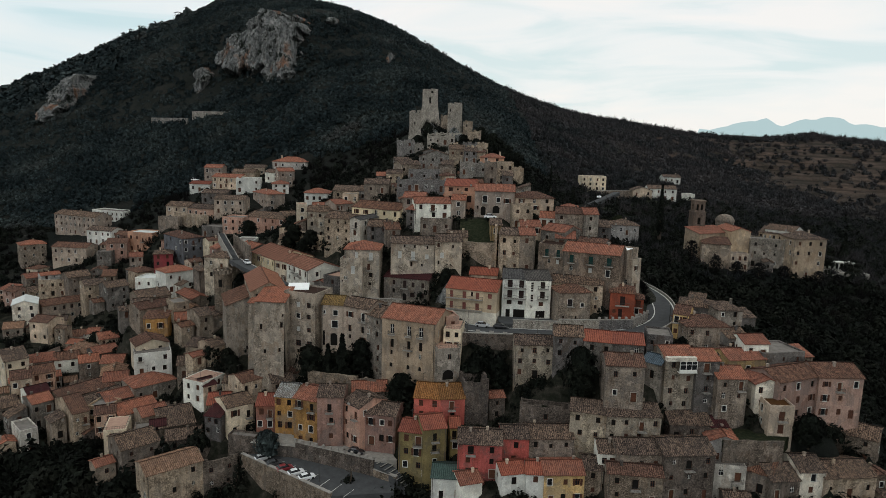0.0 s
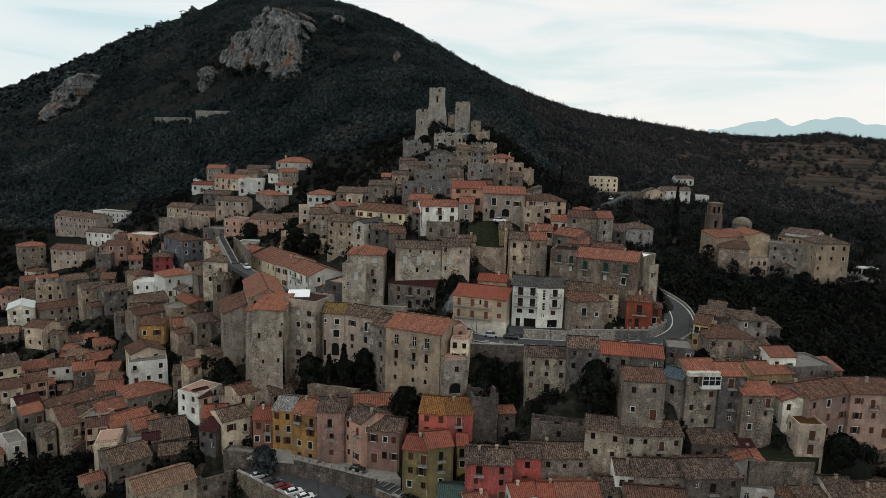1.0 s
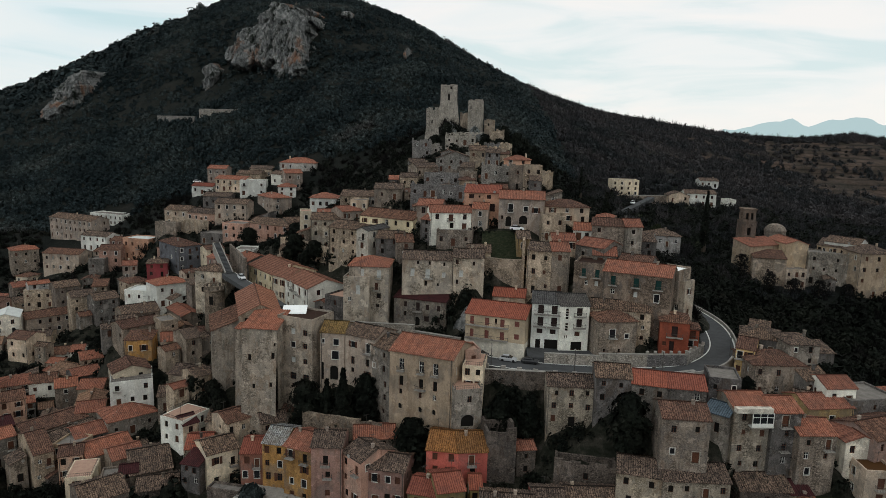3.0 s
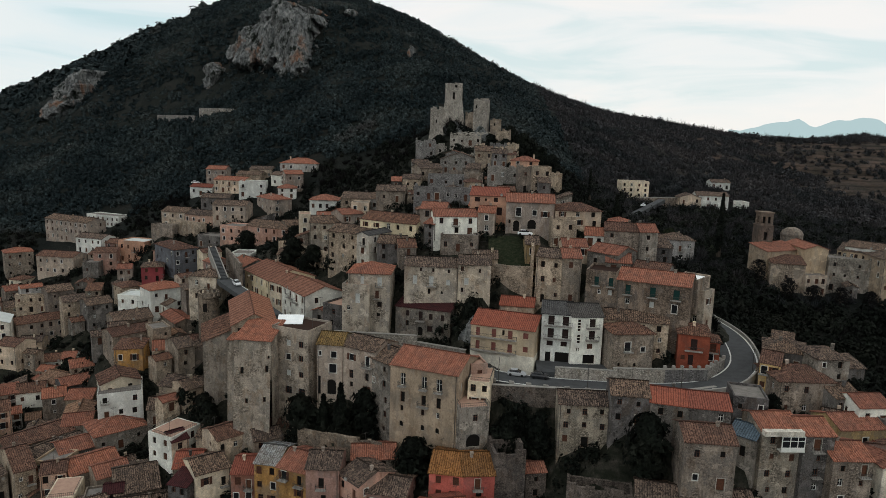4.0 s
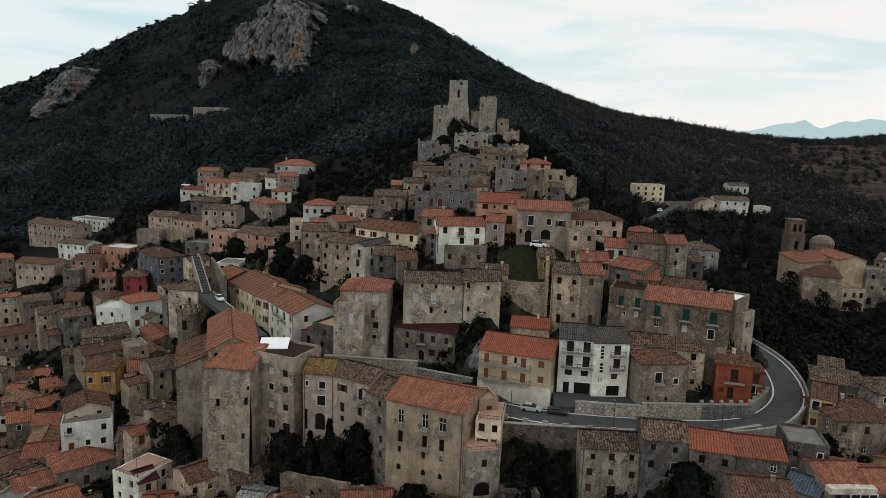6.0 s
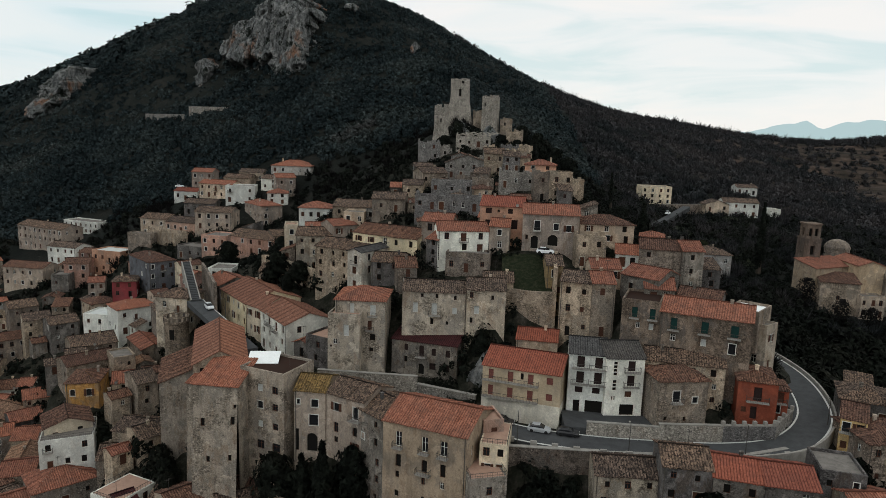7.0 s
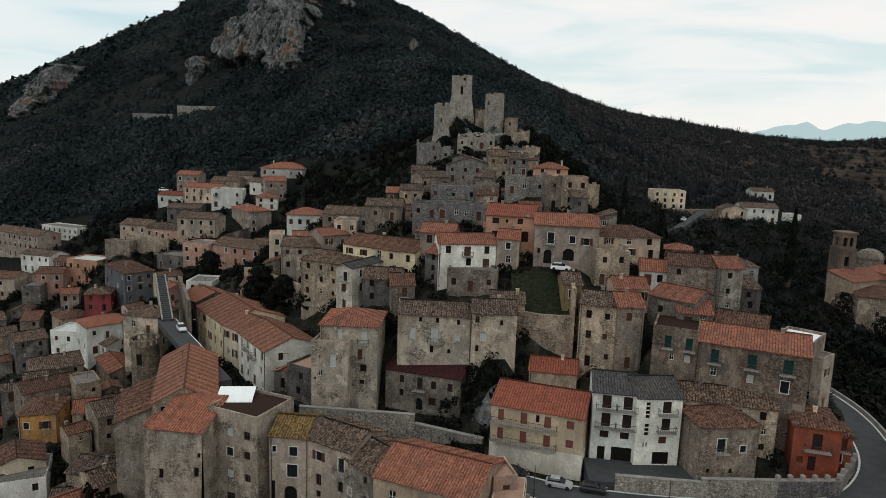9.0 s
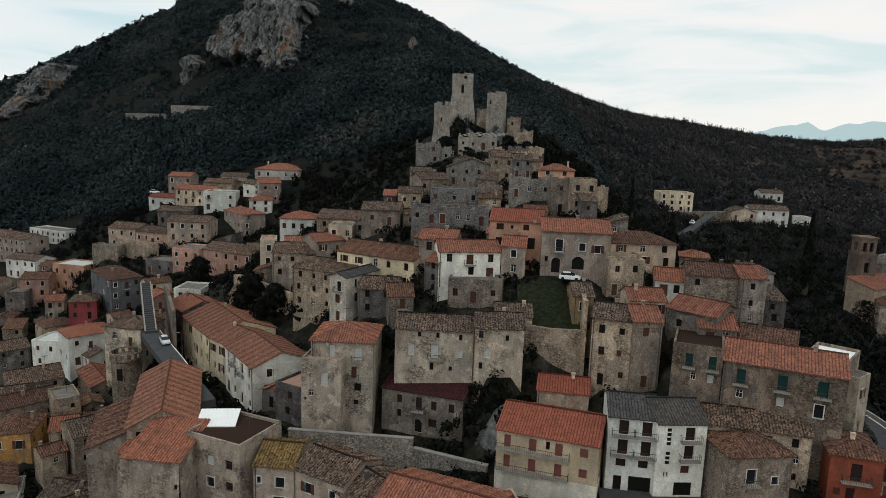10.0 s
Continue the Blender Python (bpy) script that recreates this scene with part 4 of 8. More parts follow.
house(5.3, 138.7, 18.8, 5.3, 7, 4.0, 19, "gx", "white", "terra", 1, 1)
house(4.6, 143.9, 22.2, 5.4, 9, 8.0, -2, "gx", "crimson", "old", 3, 1, balc=1)
house(10.0, 143.7, 21.9, 4.8, 9, 8.3, -3, "gx", "crimson", "old", 3, 1)
house(15.0, 146.9, 23.5, 6.4, 8, 6.8, 1, "gx", "crimson", "old", 2, 1)
house(21.5, 147.3, 23.0, 10.6, 9, 7.3, 2, "gx", "stone", "old", 2, 3)
house(14.5, 139.1, 21.7, 5.8, 7, 3.6, 13, "gx", "white", "red", 1, 1)
house(20.0, 139.4, 20.1, 4.4, 7, 5.5, -3, "gx", "white", "red", 2, 1)
house(24.0, 138.7, 18.5, 9.1, 8, 7.3, 3, "gx", "ochrepale", "terra", 2, 3)
house(33.3, 140.9, 19.6, 4.2, 8, 6.6, -3, "gx", "stone", "old", 2, 1)
house(31.1, 149.7, 29.2, 8.6, 9, 7.2, -13, "gx", "creamstone", "old", 2, 2)
house(39.3, 147.3, 29.5, 12.7, 9, 6.9, -0, "gx", "creamstone", "old", 2, 4, balc=1)
house(20.0, 156.5, 30.0, 12.3, 5, 4.4, -10, "none", "stone", "old", 1, 2)
house(36.6, 142.1, 25.8, 4.5, 8, 3.9, -3, "gx", "white", "old", 1, 2)
house(40.4, 140.2, 25.4, 10.6, 9, 5.2, 1, "gx", "stone", "old", 1, 2)
house(50.5, 138.9, 20.4, 11.9, 10, 10.6, 6, "gx", "stone", "old", 2, 2)
house(37.4, 136.1, 21.1, 11.8, 6, 6.9, -6, "gx", "stone", "rust", 2, 3)
house(55.1, 150.0, 29.3, 10.2, 9, 4.2, 2, "gx", "stone", "old", 1, 2)
house(64.8, 149.9, 31.3, 4.3, 7, 1.9, 4, "gx", "stone", "wine", 1, 1)
house(62.8, 146.2, 26.3, 7.8, 9, 5.2, -6, "gy", "whitegrey", "terra", 1, 2)
house(63.5, 143.8, 19.2, 7.4, 8, 7.5, -8, "flat", "whitegrey", "flat", 2, 2, rail=1,balc=1)
house(71.5, 143.9, 20.7, 5.3, 10, 4.9, -37, "gx", "stone", "rust", 1, 1)
house(75.1, 139.4, 21.0, 6.9, 10, 4.3, 7, "gx", "stone", "old", 1, 1)
house(82.0, 140.8, 21.1, 6.1, 10, 5.9, 3, "gx", "whitegrey", "old", 1, 1)
house(87.7, 140.7, 20.4, 12.9, 10, 5.2, 7, "gx", "stone", "old", 1, 3)
house(98.6, 158.0, 22.9, 9.8, 10, 6.7, -38, "gx", "stone", "old", 1, 2)
house(54.3, 154.2, 35.2, 7.6, 10, 13.1, 5, "gx", "creamstone", "terra", 4, 2, balc=1,loggia=1)
house(61.7, 153.9, 36.4, 5.7, 9, 11.7, 5, "gx", "grey", "terra", 4, 1, balc=2)
house(66.4, 152.2, 35.3, 7.4, 9, 9.1, 4, "gx", "stone", "terra", 3, 2, balc=1)
house(73.7, 163.7, 40.0, 10.4, 9, 5.2, 9, "gx", "ochrepale", "terra", 1, 3)
house(72.5, 168.2, 41.1, 3.4, 8, 3.9, -25, "gx", "ochre", "old", 1, 1)
house(83.5, 165.6, 40.6, 12.2, 10, 5.4, 13, "flat", "grey", "flat", 1, 2)
house(81.4, 152.7, 33.1, 13.4, 10, 10.5, 23, "gx", "salmonpale", "rust", 3, 3)
house(93.2, 156.9, 33.0, 11.1, 11, 10.7, 1, "gx", "salmonpale", "rust", 3, 3, balc=1)
house(76.2, 153.7, 36.3, 6.9, 8, 6.4, 4, "gy", "whitegrey", "terra", 2, 1)
house(77.5, 148.5, 32.5, 5.8, 8, 6.5, -2, "flat", "tan", "ochret", 2, 1)
house(66.4, 175.0, 43.0, 12.0, 11, 7.6, 2, "hip", "tanstone", "rust", 2, 3)
house(64.8, 181.5, 45.8, 4.1, 9, 6.7, -28, "gx", "ochrepale", "rust", 2, 3, balc=1)
house(69.0, 189.7, 48.8, 8.9, 10, 4.2, -23, "hip", "grey", "old", 1, 2)
house(76.9, 180.7, 48.5, 7.1, 9, 5.4, 4, "hip", "grey", "old", 2, 2)
house(76.6, 171.7, 45.0, 6.1, 9, 3.5, 12, "gx", "grey", "old", 1, 2)
house(79.1, 167.6, 44.4, 6.7, 8, 4.0, 6, "gx", "white", "terra", 1, 2)
house(51.8, 162.3, 45.3, 6.3, 8, 6.0, -12, "flat", "grey", "flat", 2, 2)
house(19.2, 166.3, 38.0, 10.6, 8, 9.1, -2, "gx", "creamstone", "old", 3, 3)
house(28.8, 163.6, 44.2, 7.4, 9, 6.3, -6, "gx", "grey", "old", 2, 2)
house(36.1, 162.3, 42.6, 7.2, 9, 7.3, -14, "gx", "grey", "red", 2, 2)
house(43.1, 160.3, 43.3, 7.4, 9, 6.7, -9, "gx", "grey", "red", 2, 2)
house(39.0, 149.8, 39.0, 8.9, 9, 8.9, -4, "gx", "stone", "rust", 2, 2)
house(49.4, 157.0, 42.9, 4.8, 7, 3.9, -40, "gx", "grey", "blue", 1, 1)
house(-15.8, 173.4, 33.6, 15.4, 13, 17.8, -21, "gx", "ochregrey", "terra", 0, 0, decks=((2.1, 3.9, -4.35), (7.0, 8.8, -4.35), (10.4, 12.3, -4.35), (6.6, 9.2, -8.1)),
      more=(("front", 2.4, 3.6, -4.3, -1.6, "pale"), ("front", 7.3, 8.5, -4.3, -1.6, "pale"), ("front", 10.7, 12.0, -4.3, -1.6, "pale"), ("front", 2.5, 3.5, -8.0, -5.7, "dark"), ("front", 7.4, 8.4, -8.0, -5.7, "dark"), ("front", 10.8, 11.8, -8.0, -5.7, "dark"), ("front", 2.5, 3.2, -10.0, -8.8, "dark"), ("front", 7.4, 8.1, -10.2, -8.9, "glass"), ("front", 10.8, 11.6, -10.2, -8.9, "pale"), ("front", 2.3, 3.2, -13.6, -12.3, "arch"), ("front", 7.3, 8.2, -13.6, -12.3, "arch"), ("front", 10.7, 11.6, -13.6, -12.3, "arch"), ("right", 2.2, 3.0, -4.4, -2.4, "pale")))
house(-0.7, 165.3, 36.5, 6.2, 10, 8.9, 16, "flat", "grey", "terracotta", 2, 1, rail=1, more=(("front", 1.5, 4.5, 0.4, 3.2, "arch"),))
house(0.7, 170.3, 43.9, 4.6, 9, 5.5, -8, "flat", "cream", "terracotta", 1, 2, rail=1)
house(1.3, 174.0, 47.9, 3.7, 6, 3.3, 17, "flat", "salmonpale", "terracotta", 1, 1)
house(-21.8, 180.4, 33.5, 8.4, 10, 17.1, -44, "gx", "grey", "old", 4, 2)
house(-33.8, 183.2, 39.6, 6.0, 9, 12.3, -4, "gx", "tan", "yellowt", 0, 0,
      more=(("front", 3.3, 4.6, -3.1, -1.6, "white"), ("front", 2.9, 4.6, -6.7, -4.6, "white"), ("front", 0.5, 1.1, -2.7, -1.7, "white"), ("front", 2.4, 4.5, -12.0, -8.3, "arch"), ("front", 0.2, 0.9, -12.0, -7.6, "dark")))
house(-27.9, 183.1, 40.1, 9.0, 9, 11.8, -28, "gx", "tan", "old", 0, 0, decks=((6.0, 8.4, -3.9),),
      more=(("front", 2.0, 3.2, -3.1, -1.6, "white"), ("front", 2.0, 3.1, -7.4, -5.4, "glass"), ("front", 2.1, 3.0, -9.4, -8.2, "dark"), ("front", 6.5, 7.6, -3.8, -1.5, "white"), ("front", 6.4, 7.4, -7.2, -5.4, "dark"), ("front", 6.4, 7.4, -9.6, -8.4, "glass")))
house(-71.8, 247.5, 44.5, 20.1, 15, 10.2, -51, "gx", "yellow", "church", 2, 5)
house(-58.9, 231.3, 47.3, 6.5, 11, 7.7, -41, "gx", "cream", "church", 2, 2)
house(-53.8, 226.4, 45.9, 16.2, 12, 9.1, -52, "gx", "white", "church", 3, 3, balc=2)
house(-82.5, 262.0, 44.9, 11.2, 11, 9.0, -46, "gx", "grey", "terra", 3, 2, balc=2)
house(-87.4, 240.5, 45.0, 9.4, 9, 8.6, -8, "hip", "buff", "old", 2, 2, balc=1)
house(-86.9, 276.0, 50.8, 7.8, 9, 3.0, 0, "flat", "white", "flat", 1, 2)
house(-30.4, 203.8, 48.7, 10.7, 11, 15.6, -0, "hip", "buff", "terra", 0, 0, decks=((7.1, 9.1, -3.4), (6.5, 8.4, -6.6)),
      more=(("front", 3.2, 4.1, -3.2, -0.8, "paleshut"), ("front", 7.5, 8.7, -3.3, -1.0, "paleshut"), ("front", 7.0, 7.9, -6.5, -4.5, "shut"), ("front", 7.5, 8.7, -8.8, -7.4, "dark"), ("front", 7.4, 8.3, -11.3, -10.4, "dark"), ("right", 2.0, 2.9, -3.4, -1.6, "paleshut"), ("right", 6.0, 6.8, -7.4, -6.0, "dark"), ("right", 1.6, 2.5, 0.2, 2.6, "dark")))
house(-31.5, 201.6, 50.3, 6.9, 8, 11.0, -5, "flat", "buff", "terracotta", 0, 0,
      more=(("front", 3.4, 4.6, -4.3, -1.8, "paleshut"), ("front", 1.2, 2.1, -6.2, -5.0, "pale"), ("front", 0.5, 0.9, -6.9, -6.4, "dark"), ("right", 0.4, 1.2, -5.6, -4.3, "paleshut")))
house(-37.6, 207.1, 48.6, 6.4, 8, 6.2, -28, "flat", "grey", "terracotta", 1, 1)
house(-16.4, 207.4, 55.8, 14.1, 9, 10.2, -1, "gx", "buff", "old", 0, 0, decks=((5.8, 8.4, -5.25),),
      more=(("front", 2.3, 3.4, -4.8, -2.6, "paleshut"), ("front", 6.4, 7.6, -5.2, -2.6, "paleshut"), ("front", 10.9, 11.9, -4.9, -3.4, "paleshut"), ("front", 7.2, 7.8, -1.5, -0.5, "dark"), ("front", 11.2, 11.8, -1.7, -0.7, "dark"), ("front", 4.0, 4.6, -1.4, -0.5, "dark"), ("front", 9.5, 10.2, -7.4, -6.5, "arch"), ("front", 6.2, 6.9, -7.4, -6.0, "dark")))
house(-2.4, 205.7, 59.0, 8.3, 9, 8.2, 1, "gx", "buff", "old", 0, 0,
      more=(("front", 1.6, 2.7, -5.4, -3.6, "paleshut"), ("front", 0.6, 1.4, -1.9, -0.6, "glass"), ("front", 5.2, 5.8, -2.2, -1.2, "dark"), ("front", 0.8, 1.4, -7.4, -6.2, "dark"), ("right", 2.0, 3.0, -3.2, -1.6, "shut")))
house(-18.4, 206.6, 47.9, 15.0, 8, 7.5, -16, "sf", "creamstone", "wine", 0, 0, decks=((5.8, 8.2, -3.3),),
      more=(("front", 2.9, 3.8, -2.4, -0.9, "darkshut"), ("front", 2.9, 3.7, -5.0, -3.6, "dark"), ("front", 6.4, 7.5, -3.2, -0.9, "darkshut"), ("front", 9.2, 10.2, -2.8, -1.2, "darkshut"), ("front", 12.4, 13.4, -2.8, -1.2, "darkshut"), ("front", 8.8, 10.2, -6.0, -4.5, "darkshut"), ("front", 11.9, 13.3, -6.0, -4.5, "darkshut"), ("front", 6.2, 7.6, 0.1, 2.6, "arch")))
house(1.2, 190.3, 45.8, 15.2, 12, 10.3, -17, "gx", "cream2", "red", 0, 0, plinth=4.0, decks=((0.1, 11.1, -2.75), (0.1, 11.1, -6.0)),
      more=(("front", 1.2, 2.2, -2.7, -0.7, "redshut"), ("front", 5.0, 6.1, -2.7, -0.7, "redshut"), ("front", 7.5, 8.1, -2.0, -0.7, "dark"), ("front", 8.9, 10.0, -2.7, -0.7, "redshut"), ("front", 12.5, 13.7, -2.2, -0.8, "redshut"), ("front", 1.2, 2.2, -5.95, -3.9, "redshut"), ("front", 5.0, 6.1, -5.95, -3.9, "redshut"), ("front", 8.9, 10.0, -5.95, -3.9, "redshut"), ("front", 12.5, 13.7, -5.4, -4.0, "redshut")))
house(8.4, 203.2, 53.4, 8.6, 8, 4.2, -9, "gx", "tan", "red", 0, 0)
house(17.4, 188.4, 48.1, 7.0, 10, 11.7, -7, "gx", "white", "grey", 0, 0, decks=((0.5, 3.7, -2.75), (3.8, 7.0, -2.75), (0.5, 3.7, -5.85), (3.8, 7.0, -5.85)),
      more=(("front", 1.5, 2.9, -2.7, -0.5, "darkshut"), ("front", 4.8, 6.2, -2.7, -0.5, "darkshut"), ("front", 1.5, 2.9, -5.8, -3.5, "darkshut"), ("front", 4.8, 6.2, -5.8, -3.5, "darkshut"), ("front", 1.4, 2.8, -7.7, -6.5, "darkshut"), ("front", 4.6, 6.0, -7.7, -6.5, "darkshut"), ("front", 1.2, 2.4, 0.05, 2.5, "dark"), ("front", 3.4, 6.6, 0.05, 2.6, "dark")))
house(24.1, 186.7, 48.4, 7.2, 10, 11.3, 5, "gx", "white", "grey", 0, 0, decks=((3.3, 6.3, -2.65), (3.3, 6.3, -5.55)),
      more=(("front", 1.4, 2.1, -1.35, -0.7500000000000001, "slot"), ("front", 1.4, 2.1, -2.05, -1.4499999999999997, "slot"), ("front", 1.4, 2.1, -2.75, -2.15, "slot"), ("front", 1.4, 2.1, -3.45, -2.85, "slot"), ("front", 1.4, 2.1, -4.95, -4.3500000000000005, "slot"), ("front", 1.4, 2.1, -5.65, -5.050000000000001, "slot"), ("front", 1.4, 2.1, -6.35, -5.75, "slot"), ("front", 1.3, 1.55, -8.3, -7.5, "slot"), ("front", 1.75, 2.0, -8.3, -7.5, "slot"), ("front", 4.1, 5.5, -2.6, -0.6, "darkshut"), ("front", 4.1, 5.5, -5.5, -3.4, "darkshut"), ("front", 3.8, 5.1, -7.7, -6.5, "shut"), ("front", 3.0, 5.7, 0.05, 2.2, "dark")))
house(32.0, 190.4, 50.7, 14.5, 8, 7.9, -13, "gx", "stone", "old", 3, 4)
house(32.8, 182.0, 46.3, 9.3, 8, 11.1, 10, "hip", "stone", "rust", 0, 0, decks=((2.2, 4.4, -4.15),),
      more=(("front", 2.6, 4.0, -4.1, -2.0, "white"), ("front", 6.4, 7.4, -4.3, -3.2, "white"), ("front", 4.9, 5.5, -7.8, -6.9, "dark"), ("front", 1.2, 1.8, -7.6, -6.8, "dark")))
house(47.8, 185.0, 50.0, 6.7, 9, 7.3, -13, "hip", "orange", "rust", 0, 0, decks=((1.5, 5.3, -3.75),),
      more=(("front", 2.7, 4.1, -3.7, -1.1, "darkshut"), ("front", 2.4, 3.5, 0.1, 2.5, "darkshut"), ("front", 0.8, 1.7, 1.2, 2.3, "shut"), ("right", 1.0, 2.0, -3.4, -1.3, "darkshut")))
house(54.9, 187.2, 50.0, 3.0, 6, 5.0, -13, "hip", "orange", "rust", 2, 1, balc=1)
house(35.4, 194.5, 57.0, 16.5, 11, 10.2, -23, "gx", "umber", "terra", 0, 0, decks=((1.5, 3.7, -3.45), (7.1, 9.4, -3.45), (12.3, 14.7, -3.45)),
      more=(("front", 2.0, 3.2, -3.4, -1.1, "green"), ("front", 7.6, 8.9, -3.4, -1.1, "green"), ("front", 12.8, 14.2, -3.4, -1.1, "green"), ("front", 2.1, 3.1, -5.7, -4.4, "pale"), ("front", 7.7, 8.7, -5.9, -4.5, "paleshut"), ("front", 12.7, 13.9, -6.6, -4.6, "white")))
house(28.6, 197.7, 60.4, 7.4, 10, 7.7, -20, "flat", "umber", "rust", 0, 0, decks=((1.6, 3.5, -3.15), (5.0, 7.0, -3.15)),
      more=(("front", 2.0, 3.1, -3.1, -1.0, "green"), ("front", 5.4, 6.5, -3.1, -1.0, "green"), ("front", 2.9, 3.7, -5.2, -4.0, "pale"), ("front", 5.4, 6.3, -5.3, -4.0, "paleshut")))
house(34.5, 204.0, 66.7, 6.1, 9, 2.8, -9, "gx", "grey", "terra", 1, 2)
house(41.2, 203.9, 66.2, 8.5, 8, 1.9, -27, "gx", "grey", "rust", 0, 0)
house(49.7, 199.0, 65.1, 6.2, 8, 1.9, -39, "flat", "tanstone", "white", 0, 0)
house(56.4, 195.2, 55.4, 4.4, 9, 8.9, 41, "flat", "buff", "flat", 2, 1)
house(17.3, 206.0, 58.1, 6.7, 9, 11.8, -17, "gx", "stone", "old", 3, 2)
house(23.6, 203.0, 58.8, 4.7, 9, 11.5, 0, "gx", "stone", "terra", 3, 1)
house(15.1, 213.0, 60.8, 3.6, 9, 10.9, 0, "gx", "ochrepale", "old", 3, 1, arch=1)
house(24.6, 211.0, 69.1, 6.4, 8, 2.8, 0, "gx", "tan", "terra", 1, 2)
house(30.8, 210.0, 66.6, 8.9, 9, 4.6, -42, "gx", "grey", "terra", 1, 2)
house(31.9, 222.0, 70.4, 5.3, 9, 3.1, -11, "gx", "white", "terra", 1, 2)
house(36.6, 219.0, 68.9, 9.4, 9, 6.6, -12, "gx", "stone", "rust", 2, 2)
house(45.6, 216.0, 66.5, 4.6, 9, 9.2, 0, "gx", "grey", "terra", 3, 1)
house(72.9, 292.0, 54.1, 12.8, 11, 8.7, -4, "hip", "whitegrey", "old", 2, 4, balc=1)
house(10.3, 227.0, 73.0, 13.5, 11, 8.5, -4, "gx", "tan", "terra", 0, 0, decks=((2.5, 4.5, -4.1),),
      more=(("front", 2.8, 4.2, -4.0, -1.6, "white"), ("front", 7.4, 8.6, -3.7, -2.2, "white"), ("front", 10.4, 11.6, -4.0, -2.5, "white"), ("front", 2.1, 3.9, 0.05, 3.2, "arch"), ("front", 6.1, 8.6, 0.9, 3.6, "arch"), ("front", 0.8, 1.4, 2.3, 3.4, "dark"), ("front", 12.2, 12.9, 2.2, 3.0, "dark")))
house(24.4, 229.0, 74.7, 13.3, 10, 4.6, 4, "hip", "tan", "rust", 2, 3)
house(0.0, 232.0, 76.4, 10.7, 11, 6.2, -8, "gx", "peach", "red", 0, 0,
      more=(("front", 1.4, 2.9, -1.9, -0.6, "darkshut"), ("front", 6.9, 8.1, -1.8, -0.6, "darkshut"), ("front", 4.3, 4.9, -1.6, -0.9, "dark"), ("front", 1.4, 3.0, -5.0, -3.5, "darkshut"), ("front", 4.4, 6.2, -5.0, -3.5, "white"), ("front", 7.9, 9.4, -5.6, -3.3, "darkshut")))
house(22.7, 222.0, 70.0, 7.0, 8, 7.2, 3, "none", "stone", "old", 2, 1)
house(-9.9, 224.0, 71.8, 12.3, 9, 5.2, 9, "gx", "white", "terra", 2, 3, balc=1)
house(-7.8, 221.0, 67.6, 10.4, 6, 4.3, -6, "flat", "stone", "flat", 1, 2)
house(-14.5, 233.0, 75.0, 7.7, 9, 3.0, -7, "gx", "tan", "terra", 1, 2)
house(-12.8, 226.0, 68.4, 3.7, 9, 6.3, -33, "gx", "grey", "terra", 3, 1)
house(2.4, 226.0, 72.4, 4.7, 8, 5.9, -7, "gx", "tan", "terra", 1, 1)
house(-33.2, 240.0, 67.5, 20.0, 11, 6.0, -27, "gx", "yellow", "rust", 2, 4)
house(-61.9, 295.0, 68.3, 11.1, 10, 4.7, 5, "hip", "white", "terra", 1, 4)
house(-46.1, 276.0, 72.8, 10.8, 10, 3.3, -5, "gx", "stone", "old", 1, 3)
house(-40.3, 264.0, 72.3, 6.1, 8, 3.0, 0, "flat", "tan", "flat", 1, 2)
house(-34.3, 268.0, 72.9, 10.3, 10, 4.0, -6, "gx", "stone", "old", 1, 3)
house(-58.8, 266.0, 63.5, 4.1, 8, 6.9, 14, "flat", "cream", "terracotta", 2, 1)
house(-52.9, 257.0, 59.2, 10.4, 10, 10.1, 6, "gx", "creamstone", "old", 3, 3)
house(-52.2, 266.0, 67.3, 7.6, 8, 2.7, 15, "gx", "creamstone", "terra", 1, 2)
house(-42.0, 258.0, 68.9, 7.8, 8, 3.4, 40, "gx", "tan", "terra", 1, 1)
house(-43.2, 240.0, 60.6, 14.8, 10, 8.8, -24, "gx", "stone", "old", 3, 4)
house(-32.1, 227.0, 61.4, 4.3, 12, 9.3, -28, "gy", "whitegrey", "grey", 3, 1, balc=1)
house(-25.9, 225.0, 63.6, 7.8, 9, 5.1, -4, "gx", "grey", "old", 2, 2)
house(-19.2, 220.0, 63.7, 4.9, 9, 4.8, 12, "gx", "stone", "rust", 2, 1)
house(1.1, 212.0, 65.6, 6.7, 8, 2.2, 0, "gx", "stone", "old", 1, 1)
house(135.8, 286.0, 52.2, 11.3, 12, 10.0, -46, "gx", "ochregrey", "old", 2, 6)
house(141.9, 268.0, 46.2, 13.2, 14, 15.9, 0, "hip", "ochregrey", "old", 3, 3, arch=1, sparse=0.3)
house(137.9, 285.0, 59.3, 11.8, 10, 4.5, -46, "gx", "white", "old", 1, 2)
house(121.8, 281.0, 46.8, 8.3, 16, 15.9, 0, "gy", "ochregrey", "terra", 2, 1, sparse=0.8)
house(108.0, 280.0, 55.6, 17.4, 8, 5.8, 27, "sf", "ochregrey", "terra", 0, 0)
house(108.4, 277.0, 48.0, 11.5, 8, 9.9, -10, "sf", "tanstone", "rust", 2, 2, sparse=0.5)
house(119.2, 273.0, 47.9, 7.3, 5, 6.2, 0, "flat", "tan", "flat", 1, 3, arch=1)
house(129.0, 278.0, 48.6, 15.8, 9, 11.3, -15, "flat", "grey", "flat", 2, 4)
house(81.6, 401.0, 69.0, 14.7, 11, 8.1, 0, "flat", "cream", "flat", 3, 3)
house(110.4, 392.0, 67.2, 10.9, 9, 3.5, 0, "gy", "tan", "old", 1, 2)
house(120.9, 398.0, 64.7, 16.6, 10, 6.8, -3, "gx", "white", "old", 1, 4)
